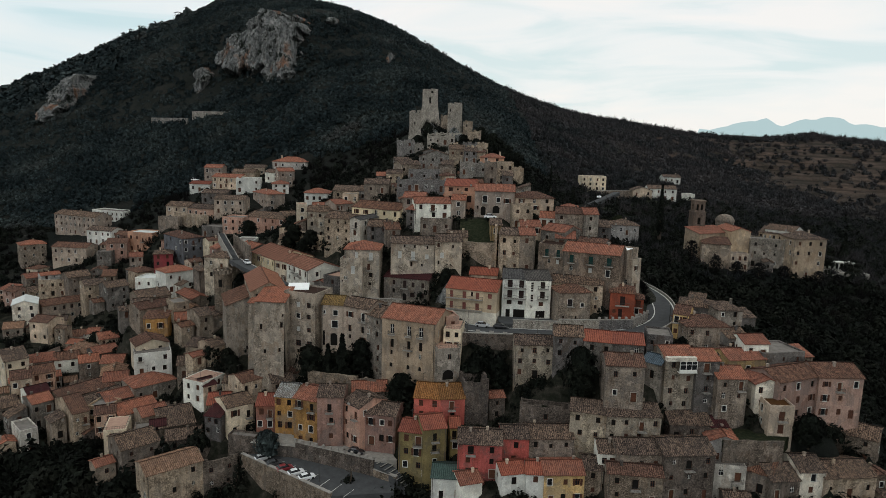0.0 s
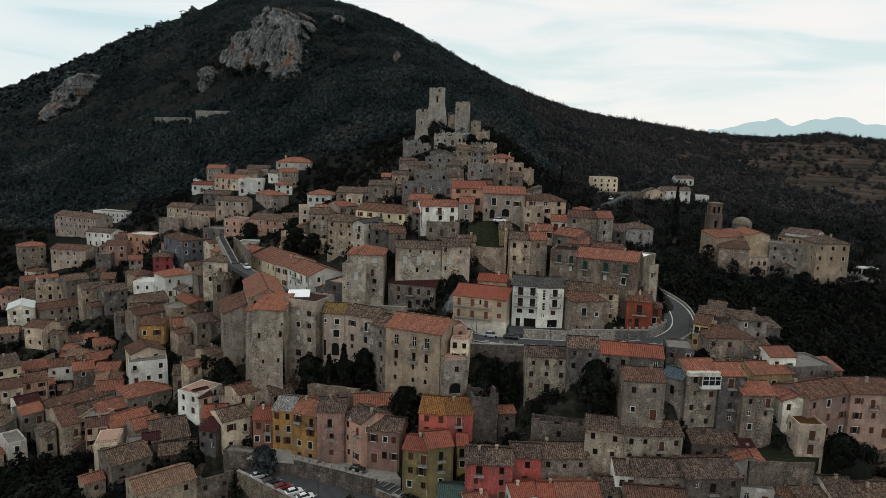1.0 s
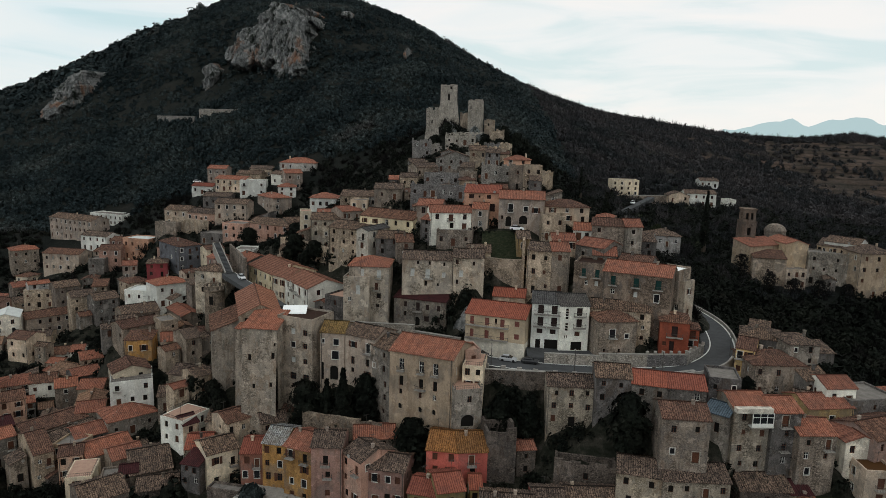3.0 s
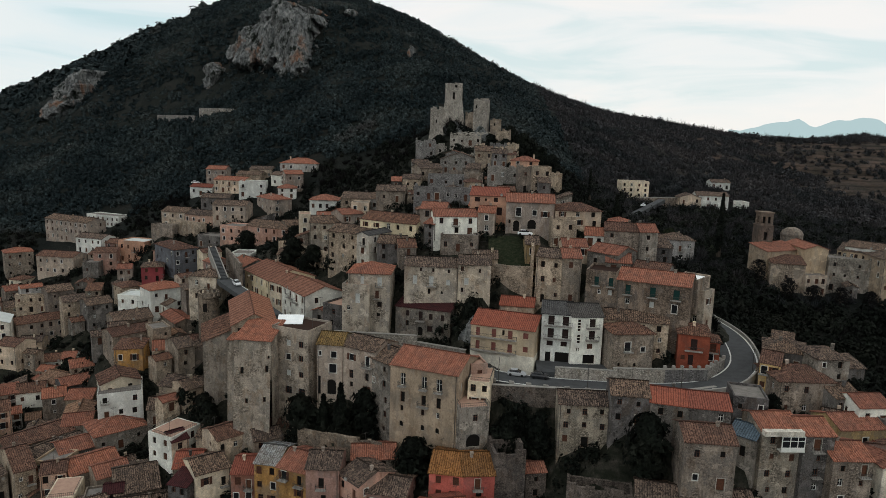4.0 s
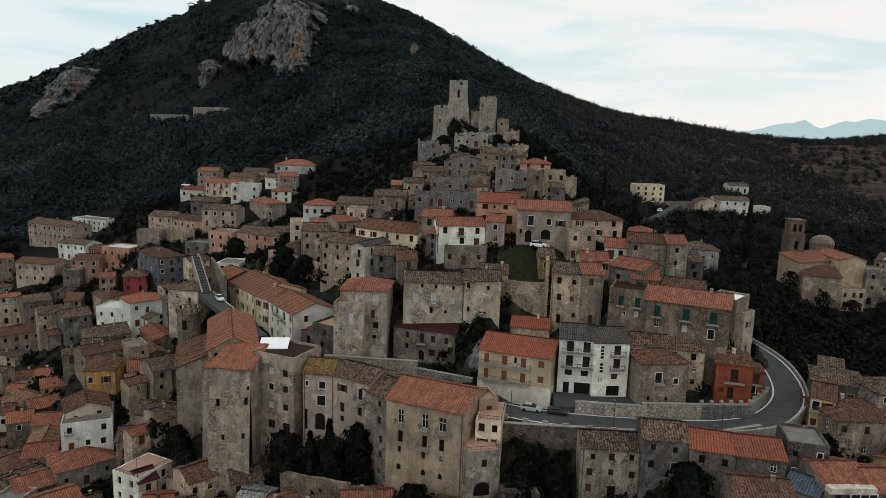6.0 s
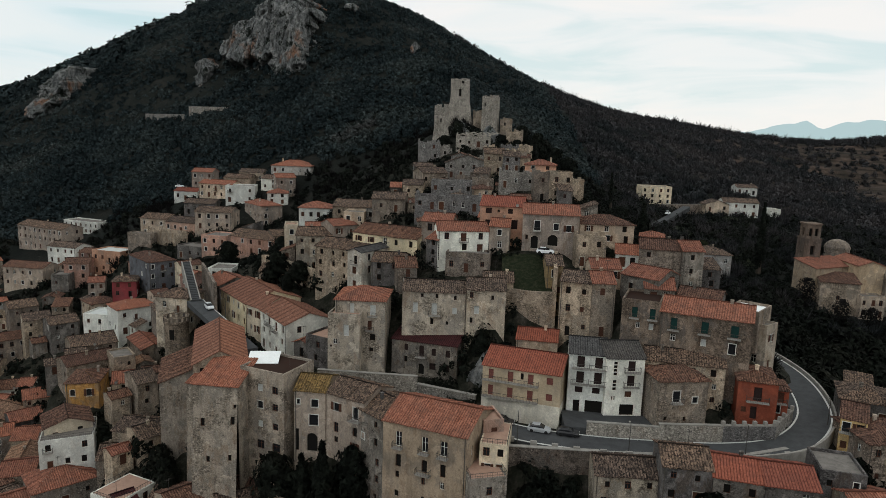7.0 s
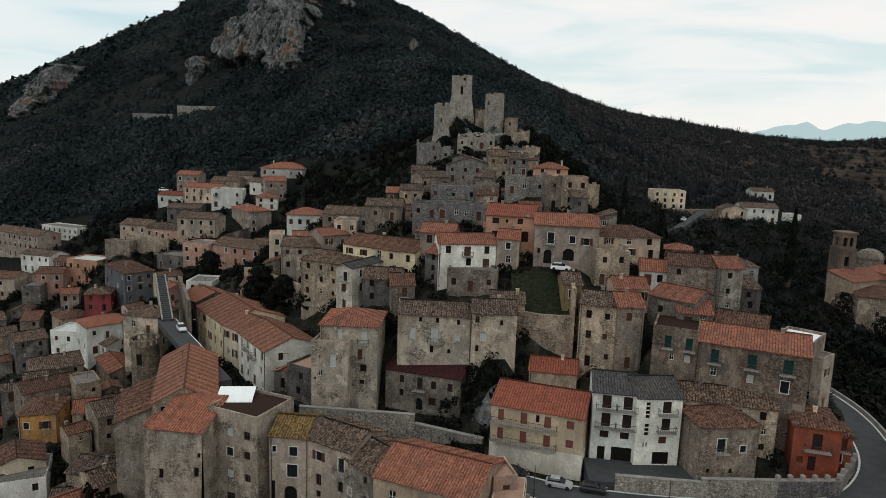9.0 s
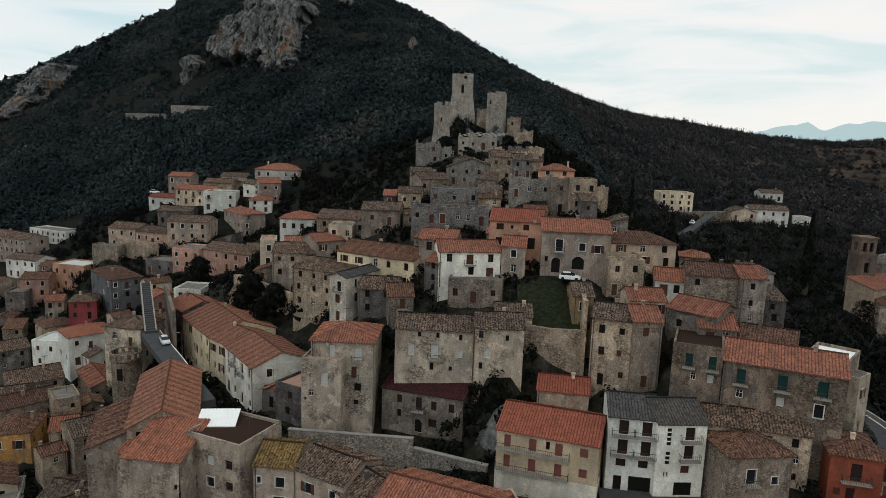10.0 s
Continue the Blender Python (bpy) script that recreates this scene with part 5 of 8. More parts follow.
house(144.8, 445.0, 71.9, 11.1, 9, 4.0, 0, "gx", "white", "old", 1, 2)
house(144.2, 400.0, 64.5, 5.3, 8, 3.6, 0, "flat", "white", "flat", 1, 1)
house(99.3, 398.0, 61.4, 10.0, 7, 3.0, 0, "flat", "tan", "flat", 1, 1)
house(-23.6, 330.0, 89.5, 8.4, 8, 6.8, 7, "none", "stone", "old", 1, 2)
house(-9.2, 332.0, 94.7, 13.6, 9, 4.5, 0, "none", "stone", "old", 1, 3, beams=1)
house(-18.9, 292.0, 82.4, 9.1, 9, 4.2, 26, "gx", "stone", "old", 1, 3)
house(-11.9, 302.0, 84.9, 15.9, 9, 5.0, 0, "gy", "stone", "old", 2, 3)
house(-23.0, 306.0, 81.5, 6.6, 8, 6.2, 9, "gx", "stone", "old", 1, 2)
house(1.7, 300.0, 86.1, 6.9, 10, 7.5, 0, "gx", "stone", "old", 2, 2)
house(8.0, 296.0, 88.2, 5.7, 9, 4.8, 0, "gx", "palestone", "old", 2, 2)
house(14.6, 285.0, 88.9, 10.0, 9, 2.0, -6, "hip", "peach", "terra", 1, 2)
house(6.0, 270.0, 84.2, 10.7, 6, 4.5, 0, "none", "stone", "old", 1, 3)
house(15.7, 262.0, 81.2, 5.0, 8, 8.3, 0, "none", "stone", "old", 2, 1)
house(20.1, 258.0, 82.2, 6.1, 8, 7.4, 0, "flat", "stone", "flat", 2, 2)
house(-15.0, 276.0, 81.1, 12.8, 8, 3.7, 0, "flat", "stone", "flat", 1, 5)
house(-18.2, 254.0, 78.4, 18.6, 10, 3.8, 0, "none", "stone", "old", 1, 6, cross=1)
house(-24.8, 284.0, 79.1, 6.6, 8, 4.0, 0, "gx", "tanstone", "old", 1, 2)
house(-31.8, 264.0, 76.1, 9.8, 9, 4.1, 0, "gx", "stone", "old", 1, 2)
house(-2.2, 280.0, 81.3, 6.8, 7, 4.1, 0, "flat", "stone", "flat", 1, 2)
house(-201.9, 299.7, 17.7, 7.5, 8, 6.1, -18, "gx", "salmonpale", "rust", 2, 2)
house(-180.3, 271.8, 14.5, 9.3, 12, 9.9, 29, "gy", "whitegrey", "pale", 3, 2)
house(-176.7, 259.5, 14.4, 7.2, 9, 3.6, 24, "gx", "stone", "palet", 1, 2)
house(-163.5, 256.2, 14.5, 8.4, 9, 8.1, -10, "gx", "tan", "rust", 2, 2)
house(-112.9, 239.1, 30.1, 5.4, 8, 4.9, 32, "gx", "stone", "old", 2, 2)
house(-97.0, 235.2, 30.3, 5.5, 8, 6.4, 41, "flat", "stone", "flat", 2, 2)
house(-184.4, 297.7, 21.8, 11.0, 5, 6.7, 26, "none", "stone", "old", 1, 2)
house(-69.3, 194.3, 29.1, 4.5, 8, 5.6, 48, "gx", "stone", "old", 2, 1)
house(-103.3, 185.3, 12.4, 6.5, 7, 5.9, -6, "flat", "ochregrey", "flat", 2, 2)
house(-97.3, 177.9, 13.1, 5.5, 7, 6.2, 23, "gx", "salmonpale", "rust", 2, 2)
house(-81.5, 168.0, 15.5, 5.3, 6, 3.4, 21, "flat", "stone", "flat", 1, 2)
house(-78.3, 170.7, 17.4, 4.0, 5, 2.2, 23, "gx", "stone", "wine", 1, 1)
house(-62.0, 167.0, 19.7, 4.6, 5, 5.3, -12, "sf", "grey", "wine", 2, 2)
house(-46.5, 176.6, 28.3, 6.3, 7, 2.4, 27, "gx", "stone", "old", 1, 2)
house(-43.9, 182.3, 27.2, 5.8, 7, 3.9, 36, "gx", "stone", "rust", 1, 2)
house(-134.7, 199.4, 12.4, 5.8, 9, 7.9, 33, "gx", "tan", "rust", 2, 2)
house(-111.8, 186.5, 7.3, 12.8, 8, 5.3, -33, "gx", "grey", "rust", 2, 2)
house(-54.5, 162.6, 18.6, 7.6, 3, 2.8, -10, "flat", "stone", "flat", 0, 0)
house(-52.4, 182.2, 32.6, 8.6, 9, 20.0, -4, "sf", "bastion", "terra", 0, 0, batter=0.09,
      more=(("front", 1.5, 2.3, -8.0, -6.4, "dark"), ("front", 7.3, 8.1, -7.3, -5.7, "dark"), ("front", 2.7, 3.4, -14.8, -13.6, "dark"), ("front", 6.9, 7.6, -14.2, -13.0, "dark"), ("front", 7.8, 8.3, -4.2, -3.4, "dark")))
house(-55.6, 186.6, 33.0, 3.6, 8, 18.0, -10, "sf", "bastion", "terra", 1, 0, batter=0.05)
house(-63.8, 192.2, 33.0, 8.0, 16, 15.2, 22, "sl", "bastion", "rust", 2, 1, sparse=0.7)
house(-55.4, 189.2, 44.0, 10.2, 24, 9.6, 21, "gy", "stone", "church", 1, 1, pitch=0.5)
house(-45.2, 187.0, 32.6, 10.2, 9.5, 21.6, -22, "flat", "brickgrey", "rust", 0, 0,
      more=(("front", 4.0, 5.3, -3.8, -2.3, "paleshut"), ("front", 7.5, 8.8, -3.8, -2.3, "glass"), ("front", 4.0, 5.3, -7.1, -5.7, "white"), ("front", 7.5, 8.8, -7.1, -5.7, "glass"), ("front", 4.0, 5.3, -11.0, -9.6, "paleshut"), ("front", 7.5, 8.8, -11.0, -9.6, "glass"), ("front", 3.7, 5.5, -15.4, -13.6, "glass"), ("front", 7.4, 9.2, -15.4, -13.6, "glass"), ("front", 4.1, 5.0, -17.5, -16.4, "dark"), ("front", 7.6, 8.6, -17.7, -16.2, "pale"), ("front", 4.6, 5.0, -19.0, -18.2, "dark"), ("front", 7.5, 8.2, -20.2, -18.8, "dark")))
house(-44.6, 189.6, 50.0, 5.6, 3.6, 4.4, 8, "sf", "grey", "white", 1, 2)

# low outbuildings that fill the yards beside and behind the old houses


def overlaps(x, y, w, d, yaw):
    """Whether a footprint lies on a house or on one of the open courts and streets."""
    c, s = math.cos(radians(yaw)), math.sin(radians(yaw))
    for i in range(4):
        for j in range(4):
            px, py = x + c * w * i / 3 - s * d * j / 3, y + s * w * i / 3 + c * d * j / 3
            for q in FOOTPRINTS:
                a, b = math.cos(radians(q[5])), math.sin(radians(q[5]))
                u, v = (px - q[0]) * a + (py - q[1]) * b, -(px - q[0]) * b + (py - q[1]) * a
                if -0.6 < u < q[2] + 0.6 and -0.6 < v < q[3] + 0.6:
                    return True
            if any((px - o[0]) ** 2 + (py - o[1]) ** 2 < (o[2] + 1) ** 2 for o in OPEN):
                return True
    return False


yards = random.Random(77)
added = 0
for x, y, w, d, z, yaw, h, wall, tile in list(HOMES):
    if wall not in ("stone", "darkstone", "grey", "tan", "tanstone", "creamstone", "whitegrey", "pink", "salmonpale", "white") or y > 296 or added > 72 or h < 3.5:
        continue
    c, s = math.cos(radians(yaw)), math.sin(radians(yaw))
    for side in yards.sample(("left", "right", "back", "front"), 4):
        aw, ad = yards.uniform(3.2, 5.5), yards.uniform(4.0, 6.5)
        ah = yards.uniform(2.6, max(2.9, h * 0.72))
        if side == "front" and (y < 200 or h < 6 or yards.random() < 0.6):
            continue
        u, v = {"left": (-aw - 0.7, d * 0.25), "right": (w + 0.7, d * 0.25), "back": (w * 0.2, d + 0.7), "front": (w * 0.3, -ad - 0.7)}[side]
        ah = min(ah, 3.2) if side == "front" else ah
        px, py = x + c * u - s * v, y + s * u + c * v
        if overlaps(px, py, aw, ad, yaw):
            continue
        house(px, py, z, aw, ad, ah, yaw + yards.uniform(-5, 5), yards.choice(("gx", "sf", "gx", "sl", "gy")), yards.choice(("stone", "stone", "tanstone", "grey", wall)), yards.choice(("old", "old", "rust", "terra", "palet")), 1 if ah < 4 else 2, 1)
        added += 1
        break

# small old houses packed into the gaps of the hill town


def infill(seed, count, x0, x1, y0, y1, walls, tiles, size, tall):
    """Small houses on the slope between the others: each stands on the plane through its nearest neighbours and is turned like the next one."""
    rng = random.Random(seed)
    tries = 0
    while count and tries < 1500:
        tries += 1
        x, y = rng.uniform(x0, x1), rng.uniform(y0, y1)
        close = sorted(HOMES, key=lambda q: (q[0] - x) ** 2 + (q[1] - y) ** 2)[:7]
        if math.hypot(close[0][0] - x, close[0][1] - y) > 24:
            continue
        w, d, yaw = rng.uniform(*size), rng.uniform(*size), close[0][5] + rng.uniform(-8, 8)
        if overlaps(x, y, w, d, yaw):
            continue
        a = np.array([(1, q[0] - x, q[1] - y) for q in close])
        z = float(np.linalg.lstsq(np.vstack([a, np.diag((0, 3, 3))]), np.array([q[4] for q in close] + [0, 0, 0.9]), rcond=None)[0][0])
        z = min(max(z, min(q[4] for q in close)), max(q[4] for q in close)) - 0.8
        h = rng.uniform(*tall)
        house(x, y, z, w, d, h, yaw, rng.choice(("gx", "gx", "sf", "gy", "hip", "sl")), rng.choice(walls), rng.choice(tiles), 1 if h < 3.8 else 2, 2 if w > 5.5 else 1)
        count -= 1


infill(5, 9, -24, 12, 256, 316, ("stone", "stone", "palestone", "tanstone"), ("old", "old", "old", "rust"), (4.5, 7.0), (2.6, 4.6))
infill(6, 20, -215, -96, 262, 350, ("salmonpale", "tan", "stone", "pink", "whitegrey", "grey", "cream"), ("old", "rust", "rust", "terra", "old"), (5.5, 8.5), (3.0, 5.5))
infill(7, 14, -150, -58, 190, 260, ("stone", "stone", "tanstone", "tan", "whitegrey"), ("old", "rust", "terra", "rust"), (4.5, 7.0), (2.6, 4.6))
infill(8, 5, -60, 45, 212, 248, ("stone", "tanstone", "creamstone", "grey"), ("old", "rust", "terra"), (4.5, 7.0), (2.6, 4.4))
infill(9, 5, 15, 108, 138, 172, ("stone", "creamstone", "tanstone"), ("old", "rust", "terra"), (4.0, 6.0), (2.6, 4.2))

# ---- the ground: one sheet through the feet of the houses, the mountain and its foothills ----
# landforms as chains of (x, y, z)
RIDGE = [(-1203, 1840, 97), (-1014, 1760, 174), (-842, 1680, 238), (-598, 1372, 269), (-424, 1080, 266), (-265, 830, 253), (-181, 760, 242), (-119, 720, 227), (-57, 740, 210),
         (-21, 755, 190), (23, 765, 169), (66, 745, 146), (143, 720, 118), (185, 720, 116), (260, 745, 107), (341, 760, 103), (397, 760, 110), (479, 740, 101)]
FLANK = [(-660, 1000, 130), (-336, 614, 121), (-212, 565, 130), (-171, 556, 138), (-150, 556, 148), (-116, 521, 132), (-150, 610, 198), (-180, 610, 180), (-110, 640, 202), (-38, 500, 146), (-400, 760, 160), (-320, 740, 188), (-480, 760, 128), (-560, 860, 128), (-430, 650, 112), (-224, 527, 105), (-191, 505, 106),
         (-164, 475, 100), (-75, 438, 109), (10, 560, 130), (90, 560, 108)]
FOOT = [(-235, 466, 70), (-340, 480, 55), (-480, 560, 60), (163, 525, 83), (312, 670, 95), (273, 555, 73), (170, 430, 66), (230, 400, 55), (60, 430, 84), (40, 360, 78), (-50, 380, 84), (-100, 420, 90)]
CRAG = [(-8, 358, 105), (-22, 350, 97), (4, 352, 101), (-12, 330, 91), (18, 340, 92), (-40, 320, 76), (45, 290, 70)]
ROADBED = [(2, 182.5, 46.6), (10, 179, 46.6), (20, 177, 46.6), (32, 176.2, 46.6), (45, 176.6, 46.6), (55.5, 179.8, 46.9), (64, 188.6, 47.6), (26, 183.5, 48.6), (38, 182.2, 49.6), (59, 190, 46.6), (62, 199, 47.6), (70.5, 205, 48.4), (71, 217, 49.4)]
COURT = [(-46, 157.5, 16.4), (-38, 153.5, 16.4), (-30, 149.5, 16.4), (-22, 147, 16.4), (-14, 147, 16.4), (-42, 152, 7), (-30, 146, 6), (-33, 162.5, 19.5), (-22, 160, 20), (-60, 158, 14), (-50, 147, 9)]
VALLEY = [(80, 225, 42), (100, 195, 28), (120, 165, 14), (150, 235, 32), (190, 260, 40), (240, 300, 42), (130, 125, 2), (-150, 130, -12), (-200, 200, -5), (-260, 300, 18), (-340, 380, 35), (60, 105, 5), (0, 100, -2), (-70, 110, -5), (0, 20, -15)]
FAR = [(-1000, 1250, 70), (-850, 1000, 85), (-700, 800, 80), (0, 1300, 40), (-700, 2400, 40), (-1600, 1900, 0), (600, 1200, 50), (900, 700, 60), (-1200, 900, 30), (1200, 0, -20), (-1200, 0, -40), (0, -700, -50), (700, 300, 40), (-700, 400, 20)]
nodes = [(p[4], p[5], p[2] - 0.4) for p in PLACES] + RIDGE + FLANK + FOOT + CRAG + COURT + ROADBED + VALLEY + FAR
P = np.array(nodes, dtype=float)
soft = np.array([1.0] * len(PLACES) + [0.5] * (len(P) - len(PLACES)))


def kernel(a, b):
    return np.sqrt(((a[:, None, :] - b[None, :, :]) ** 2).sum(2) + 9.0)


K = -kernel(P[:, :2], P[:, :2]) + np.diag(soft * 1.6)
Q = np.concatenate([np.ones((len(P), 1)), P[:, :2]], 1)
SYS = np.block([[K, Q], [Q.T, np.zeros((3, 3))]])
SOL = np.linalg.solve(SYS, np.concatenate([P[:, 2], np.zeros(3)]))


def heights(xy):
    xy = np.asarray(xy, dtype=float)
    out = np.empty(len(xy))
    for i in range(0, len(xy), 20000):
        c = xy[i:i + 20000]
        out[i:i + 20000] = -kernel(c, P[:, :2]) @ SOL[:len(P)] + np.concatenate([np.ones((len(c), 1)), c], 1) @ SOL[len(P):]
    return out


def lines(lo, a, b, hi, fine, grow):
    xs = list(np.arange(a, b + 0.1, fine))
    s, x = fine, b
    while x < hi:
        s *= grow
        x += s
        xs.append(x)
    s, x = fine, a
    while x > lo:
        s *= grow
        x -= s
        xs.insert(0, x)
    return np.array(xs)


gx, gy = lines(-4500, -340, 340, 4500, 4.0, 1.06), lines(-4000, 90, 620, 4700, 4.0, 1.05)
GX, GY = np.meshgrid(gx, gy)
flat_xy = np.stack([GX.ravel(), GY.ravel()], 1)
gz = heights(flat_xy)
reach = np.hypot(flat_xy[:, 0], flat_xy[:, 1] - 400)
blend = np.clip((reach - 1100) / 900, 0, 1)
gz = gz * (1 - blend) + (-40.0) * blend
rough_z = np.array([noise.fractal((x / 40, y / 40, 0), 1.0, 2.0, 4) for x, y in flat_xy])
hill = np.clip((flat_xy[:, 1] - 400) / 120, 0, 1)
gz += rough_z * 3.0 * hill * (1 - blend)


def carve(x, y, yaw, w, d, top):
    """Levels the ground under a court or road to at most the height top."""
    c, q = math.cos(radians(yaw)), math.sin(radians(yaw))
    dx, dy = flat_xy[:, 0] - x, flat_xy[:, 1] - y
    u, v = dx * c + dy * q, -dx * q + dy * c
    inside = (u > 0) & (u < w) & (v > 0) & (v < d)
    gz[inside] = np.minimum(gz[inside], top)


for p in PLACES:
    c, q = math.cos(radians(p[8])), math.sin(radians(p[8]))
    x0, y0 = p[0] - c * p[6] / 2 + q * p[7] / 2, p[1] - q * p[6] / 2 - c * p[7] / 2
    carve(x0 - c * 1.5 + q * 4.5, y0 - q * 1.5 - c * 4.5, p[8], p[6] + 3, min(p[7], 6) + 4.5, p[2] - 0.3)
carve(-57, 157.5, -27, 60, 16, 14.6)
carve(-52, 160, -34, 50, 16, 16.6)
carve(156, 271, -6, 26, 16, 46.0)
carve(-46, 158.5, -11, 36, 9, 19.0)
carve(0, 170, 2, 60, 11, 45.6)
carve(-80, 240, -53, 44, 8, 52.2)
nx, ny = len(gx), len(gy)
idx = np.arange(nx * ny).reshape(ny, nx)
quads = np.stack([idx[:-1, :-1], idx[:-1, 1:], idx[1:, 1:], idx[1:, :-1]], -1).reshape(-1, 4)


def fast_mesh(name, verts, faces, material, smooth=False):
    me = bpy.data.meshes.new(name)
    faces = np.asarray(faces, dtype=np.int32)
    me.vertices.add(len(verts))
    me.vertices.foreach_set("co", np.asarray(verts, dtype=np.float32).ravel())
    me.loops.add(faces.size)
    me.loops.foreach_set("vertex_index", faces.ravel())
    me.polygons.add(len(faces))
    me.polygons.foreach_set("loop_start", np.arange(0, faces.size, faces.shape[1], dtype=np.int32))
    me.polygons.foreach_set("use_smooth", [smooth] * len(faces))
    me.update(calc_edges=True)
    me.validate()
    me.materials.append(material)
    return me


g = Nodes("ground", 0.95)
gp = g.place()
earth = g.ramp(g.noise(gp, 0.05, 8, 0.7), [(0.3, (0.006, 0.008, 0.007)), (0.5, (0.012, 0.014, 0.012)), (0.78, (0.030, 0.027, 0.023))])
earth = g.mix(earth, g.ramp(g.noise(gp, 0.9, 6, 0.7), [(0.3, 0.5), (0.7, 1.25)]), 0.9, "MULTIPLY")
tilt = g.n.new("ShaderNodeSeparateXYZ")
g.l.new(g.n.new("ShaderNodeNewGeometry").outputs["Normal"], tilt.inputs["Vector"])
rock = g.ramp(g.noise(g.place((1, 1, 0.35)), 0.22, 9, 0.75), [(0.3, (0.02, 0.02, 0.017)), (0.5, (0.045, 0.042, 0.036)), (0.7, (0.11, 0.10, 0.09))])
steep = g.ramp(tilt.outputs["Z"], [(0.42, 1.0), (0.58, 0.0)])
g.bump(g.noise(gp, 0.6, 8, 0.7), 1.2, 0.6)
field = g.ramp(g.noise(gp, 0.035, 6, 0.65), [(0.35, (0.022, 0.020, 0.016)), (0.5, (0.048, 0.036, 0.028)), (0.65, (0.085, 0.060, 0.047))])
field = g.mix(field, g.ramp(g.noise(gp, 0.45, 8, 0.8), [(0.3, 0.35), (0.7, 1.5)]), 0.9, "MULTIPLY")
terraces = g.add("ShaderNodeTexWave", Scale=0.11, Distortion=3.0)
terraces.bands_direction = "Z"
terraces.inputs["Detail Scale"].default_value = 0.4
g.l.new(gp, terraces.inputs["Vector"])
field = g.mix(field, g.ramp(terraces.outputs["Fac"], [(0.12, 0.4), (0.3, 1.0)]), 0.7, "MULTIPLY")
where = g.n.new("ShaderNodeSeparateXYZ")
g.l.new(g.place((0.001, 0.001, 0.001)), where.inputs["Vector"])
right, back = g.ramp(where.outputs["X"], [(0.12, 0.0), (0.19, 1.0)]), g.ramp(where.outputs["Y"], [(0.40, 0.0), (0.47, 1.0)])
earth = g.mix(earth, field, g.mix(right, back, 1.0, "MULTIPLY"))
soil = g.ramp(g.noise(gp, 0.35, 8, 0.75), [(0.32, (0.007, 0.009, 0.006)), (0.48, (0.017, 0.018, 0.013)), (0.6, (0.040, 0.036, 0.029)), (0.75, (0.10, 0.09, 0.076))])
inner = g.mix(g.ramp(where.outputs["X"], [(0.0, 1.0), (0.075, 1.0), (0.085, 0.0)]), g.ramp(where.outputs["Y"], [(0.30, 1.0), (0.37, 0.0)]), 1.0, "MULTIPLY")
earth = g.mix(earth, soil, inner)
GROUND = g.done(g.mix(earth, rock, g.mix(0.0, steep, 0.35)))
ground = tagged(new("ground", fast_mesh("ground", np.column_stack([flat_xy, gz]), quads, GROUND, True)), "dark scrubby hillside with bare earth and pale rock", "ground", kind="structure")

# ---- distant ridges, their haze painted as a pale blue glow ----
haze = Nodes("glowing_haze_colour", 1.0)
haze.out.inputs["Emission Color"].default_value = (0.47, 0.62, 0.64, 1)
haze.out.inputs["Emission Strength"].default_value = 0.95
HAZE_GLOW = haze.done((0.02, 0.02, 0.02))


def far_ridge(seed, y, x0, x1, z0, tall):
    xs = np.linspace(x0, x1, 70)
    zs = [z0 + tall * (0.55 + 0.9 * noise.fractal((x / 700, seed, 0), 1.0, 2.0, 4)) for x in xs]
    v = [(x, y, -300) for x in xs] + [(x, y, z) for x, z in zip(xs, zs)] + [(x, y + 400, -300) for x in xs]
    n = len(xs)
    f = [(k, k + 1, n + k + 1, n + k) for k in range(n - 1)] + [(n + k, n + k + 1, 2 * n + k + 1, 2 * n + k) for k in range(n - 1)]
    tagged(new("backdrop", fast_mesh("backdrop", v, f, HAZE_GLOW, True)), "mountain ridge on the horizon, its haze painted as a pale blue glow", "mountain", kind="structure")


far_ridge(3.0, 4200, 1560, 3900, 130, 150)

# ---- woods ----


def tuft(rng, tris, leaf):
    """A ragged crown of loose leaf-clump triangles within a unit ball, flat side down."""
    v, f = [], []
    for k in range(tris):
        a, b = rng.uniform(0, 2 * math.pi), math.acos(rng.uniform(-0.5, 1))
        r = rng.uniform(0.55, 1.0) * (1 + 0.25 * math.sin(3 * a + tris))
        c = Vector((math.cos(a) * math.sin(b) * r, math.sin(a) * math.sin(b) * r, math.cos(b) * r * 0.9 + 0.35))
        n = (c - Vector((0, 0, 0.2))).normalized()
        t = n.orthogonal().normalized()
        t.rotate(Matrix.Rotation(rng.uniform(0, 6.28), 3, n))
        q = n.cross(t)
        s = leaf * rng.uniform(0.7, 1.3)
        n2 = n * s * rng.uniform(-0.5, 0.5)
        i = len(v)
        v += [c + t * s, c - t * s * 0.6 + q * s * 0.9 + n2, c - t * s * 0.6 - q * s * 0.9 - n2]
        f.append((i, i + 1, i + 2))
    return np.array([tuple(p) for p in v]), np.array(f)


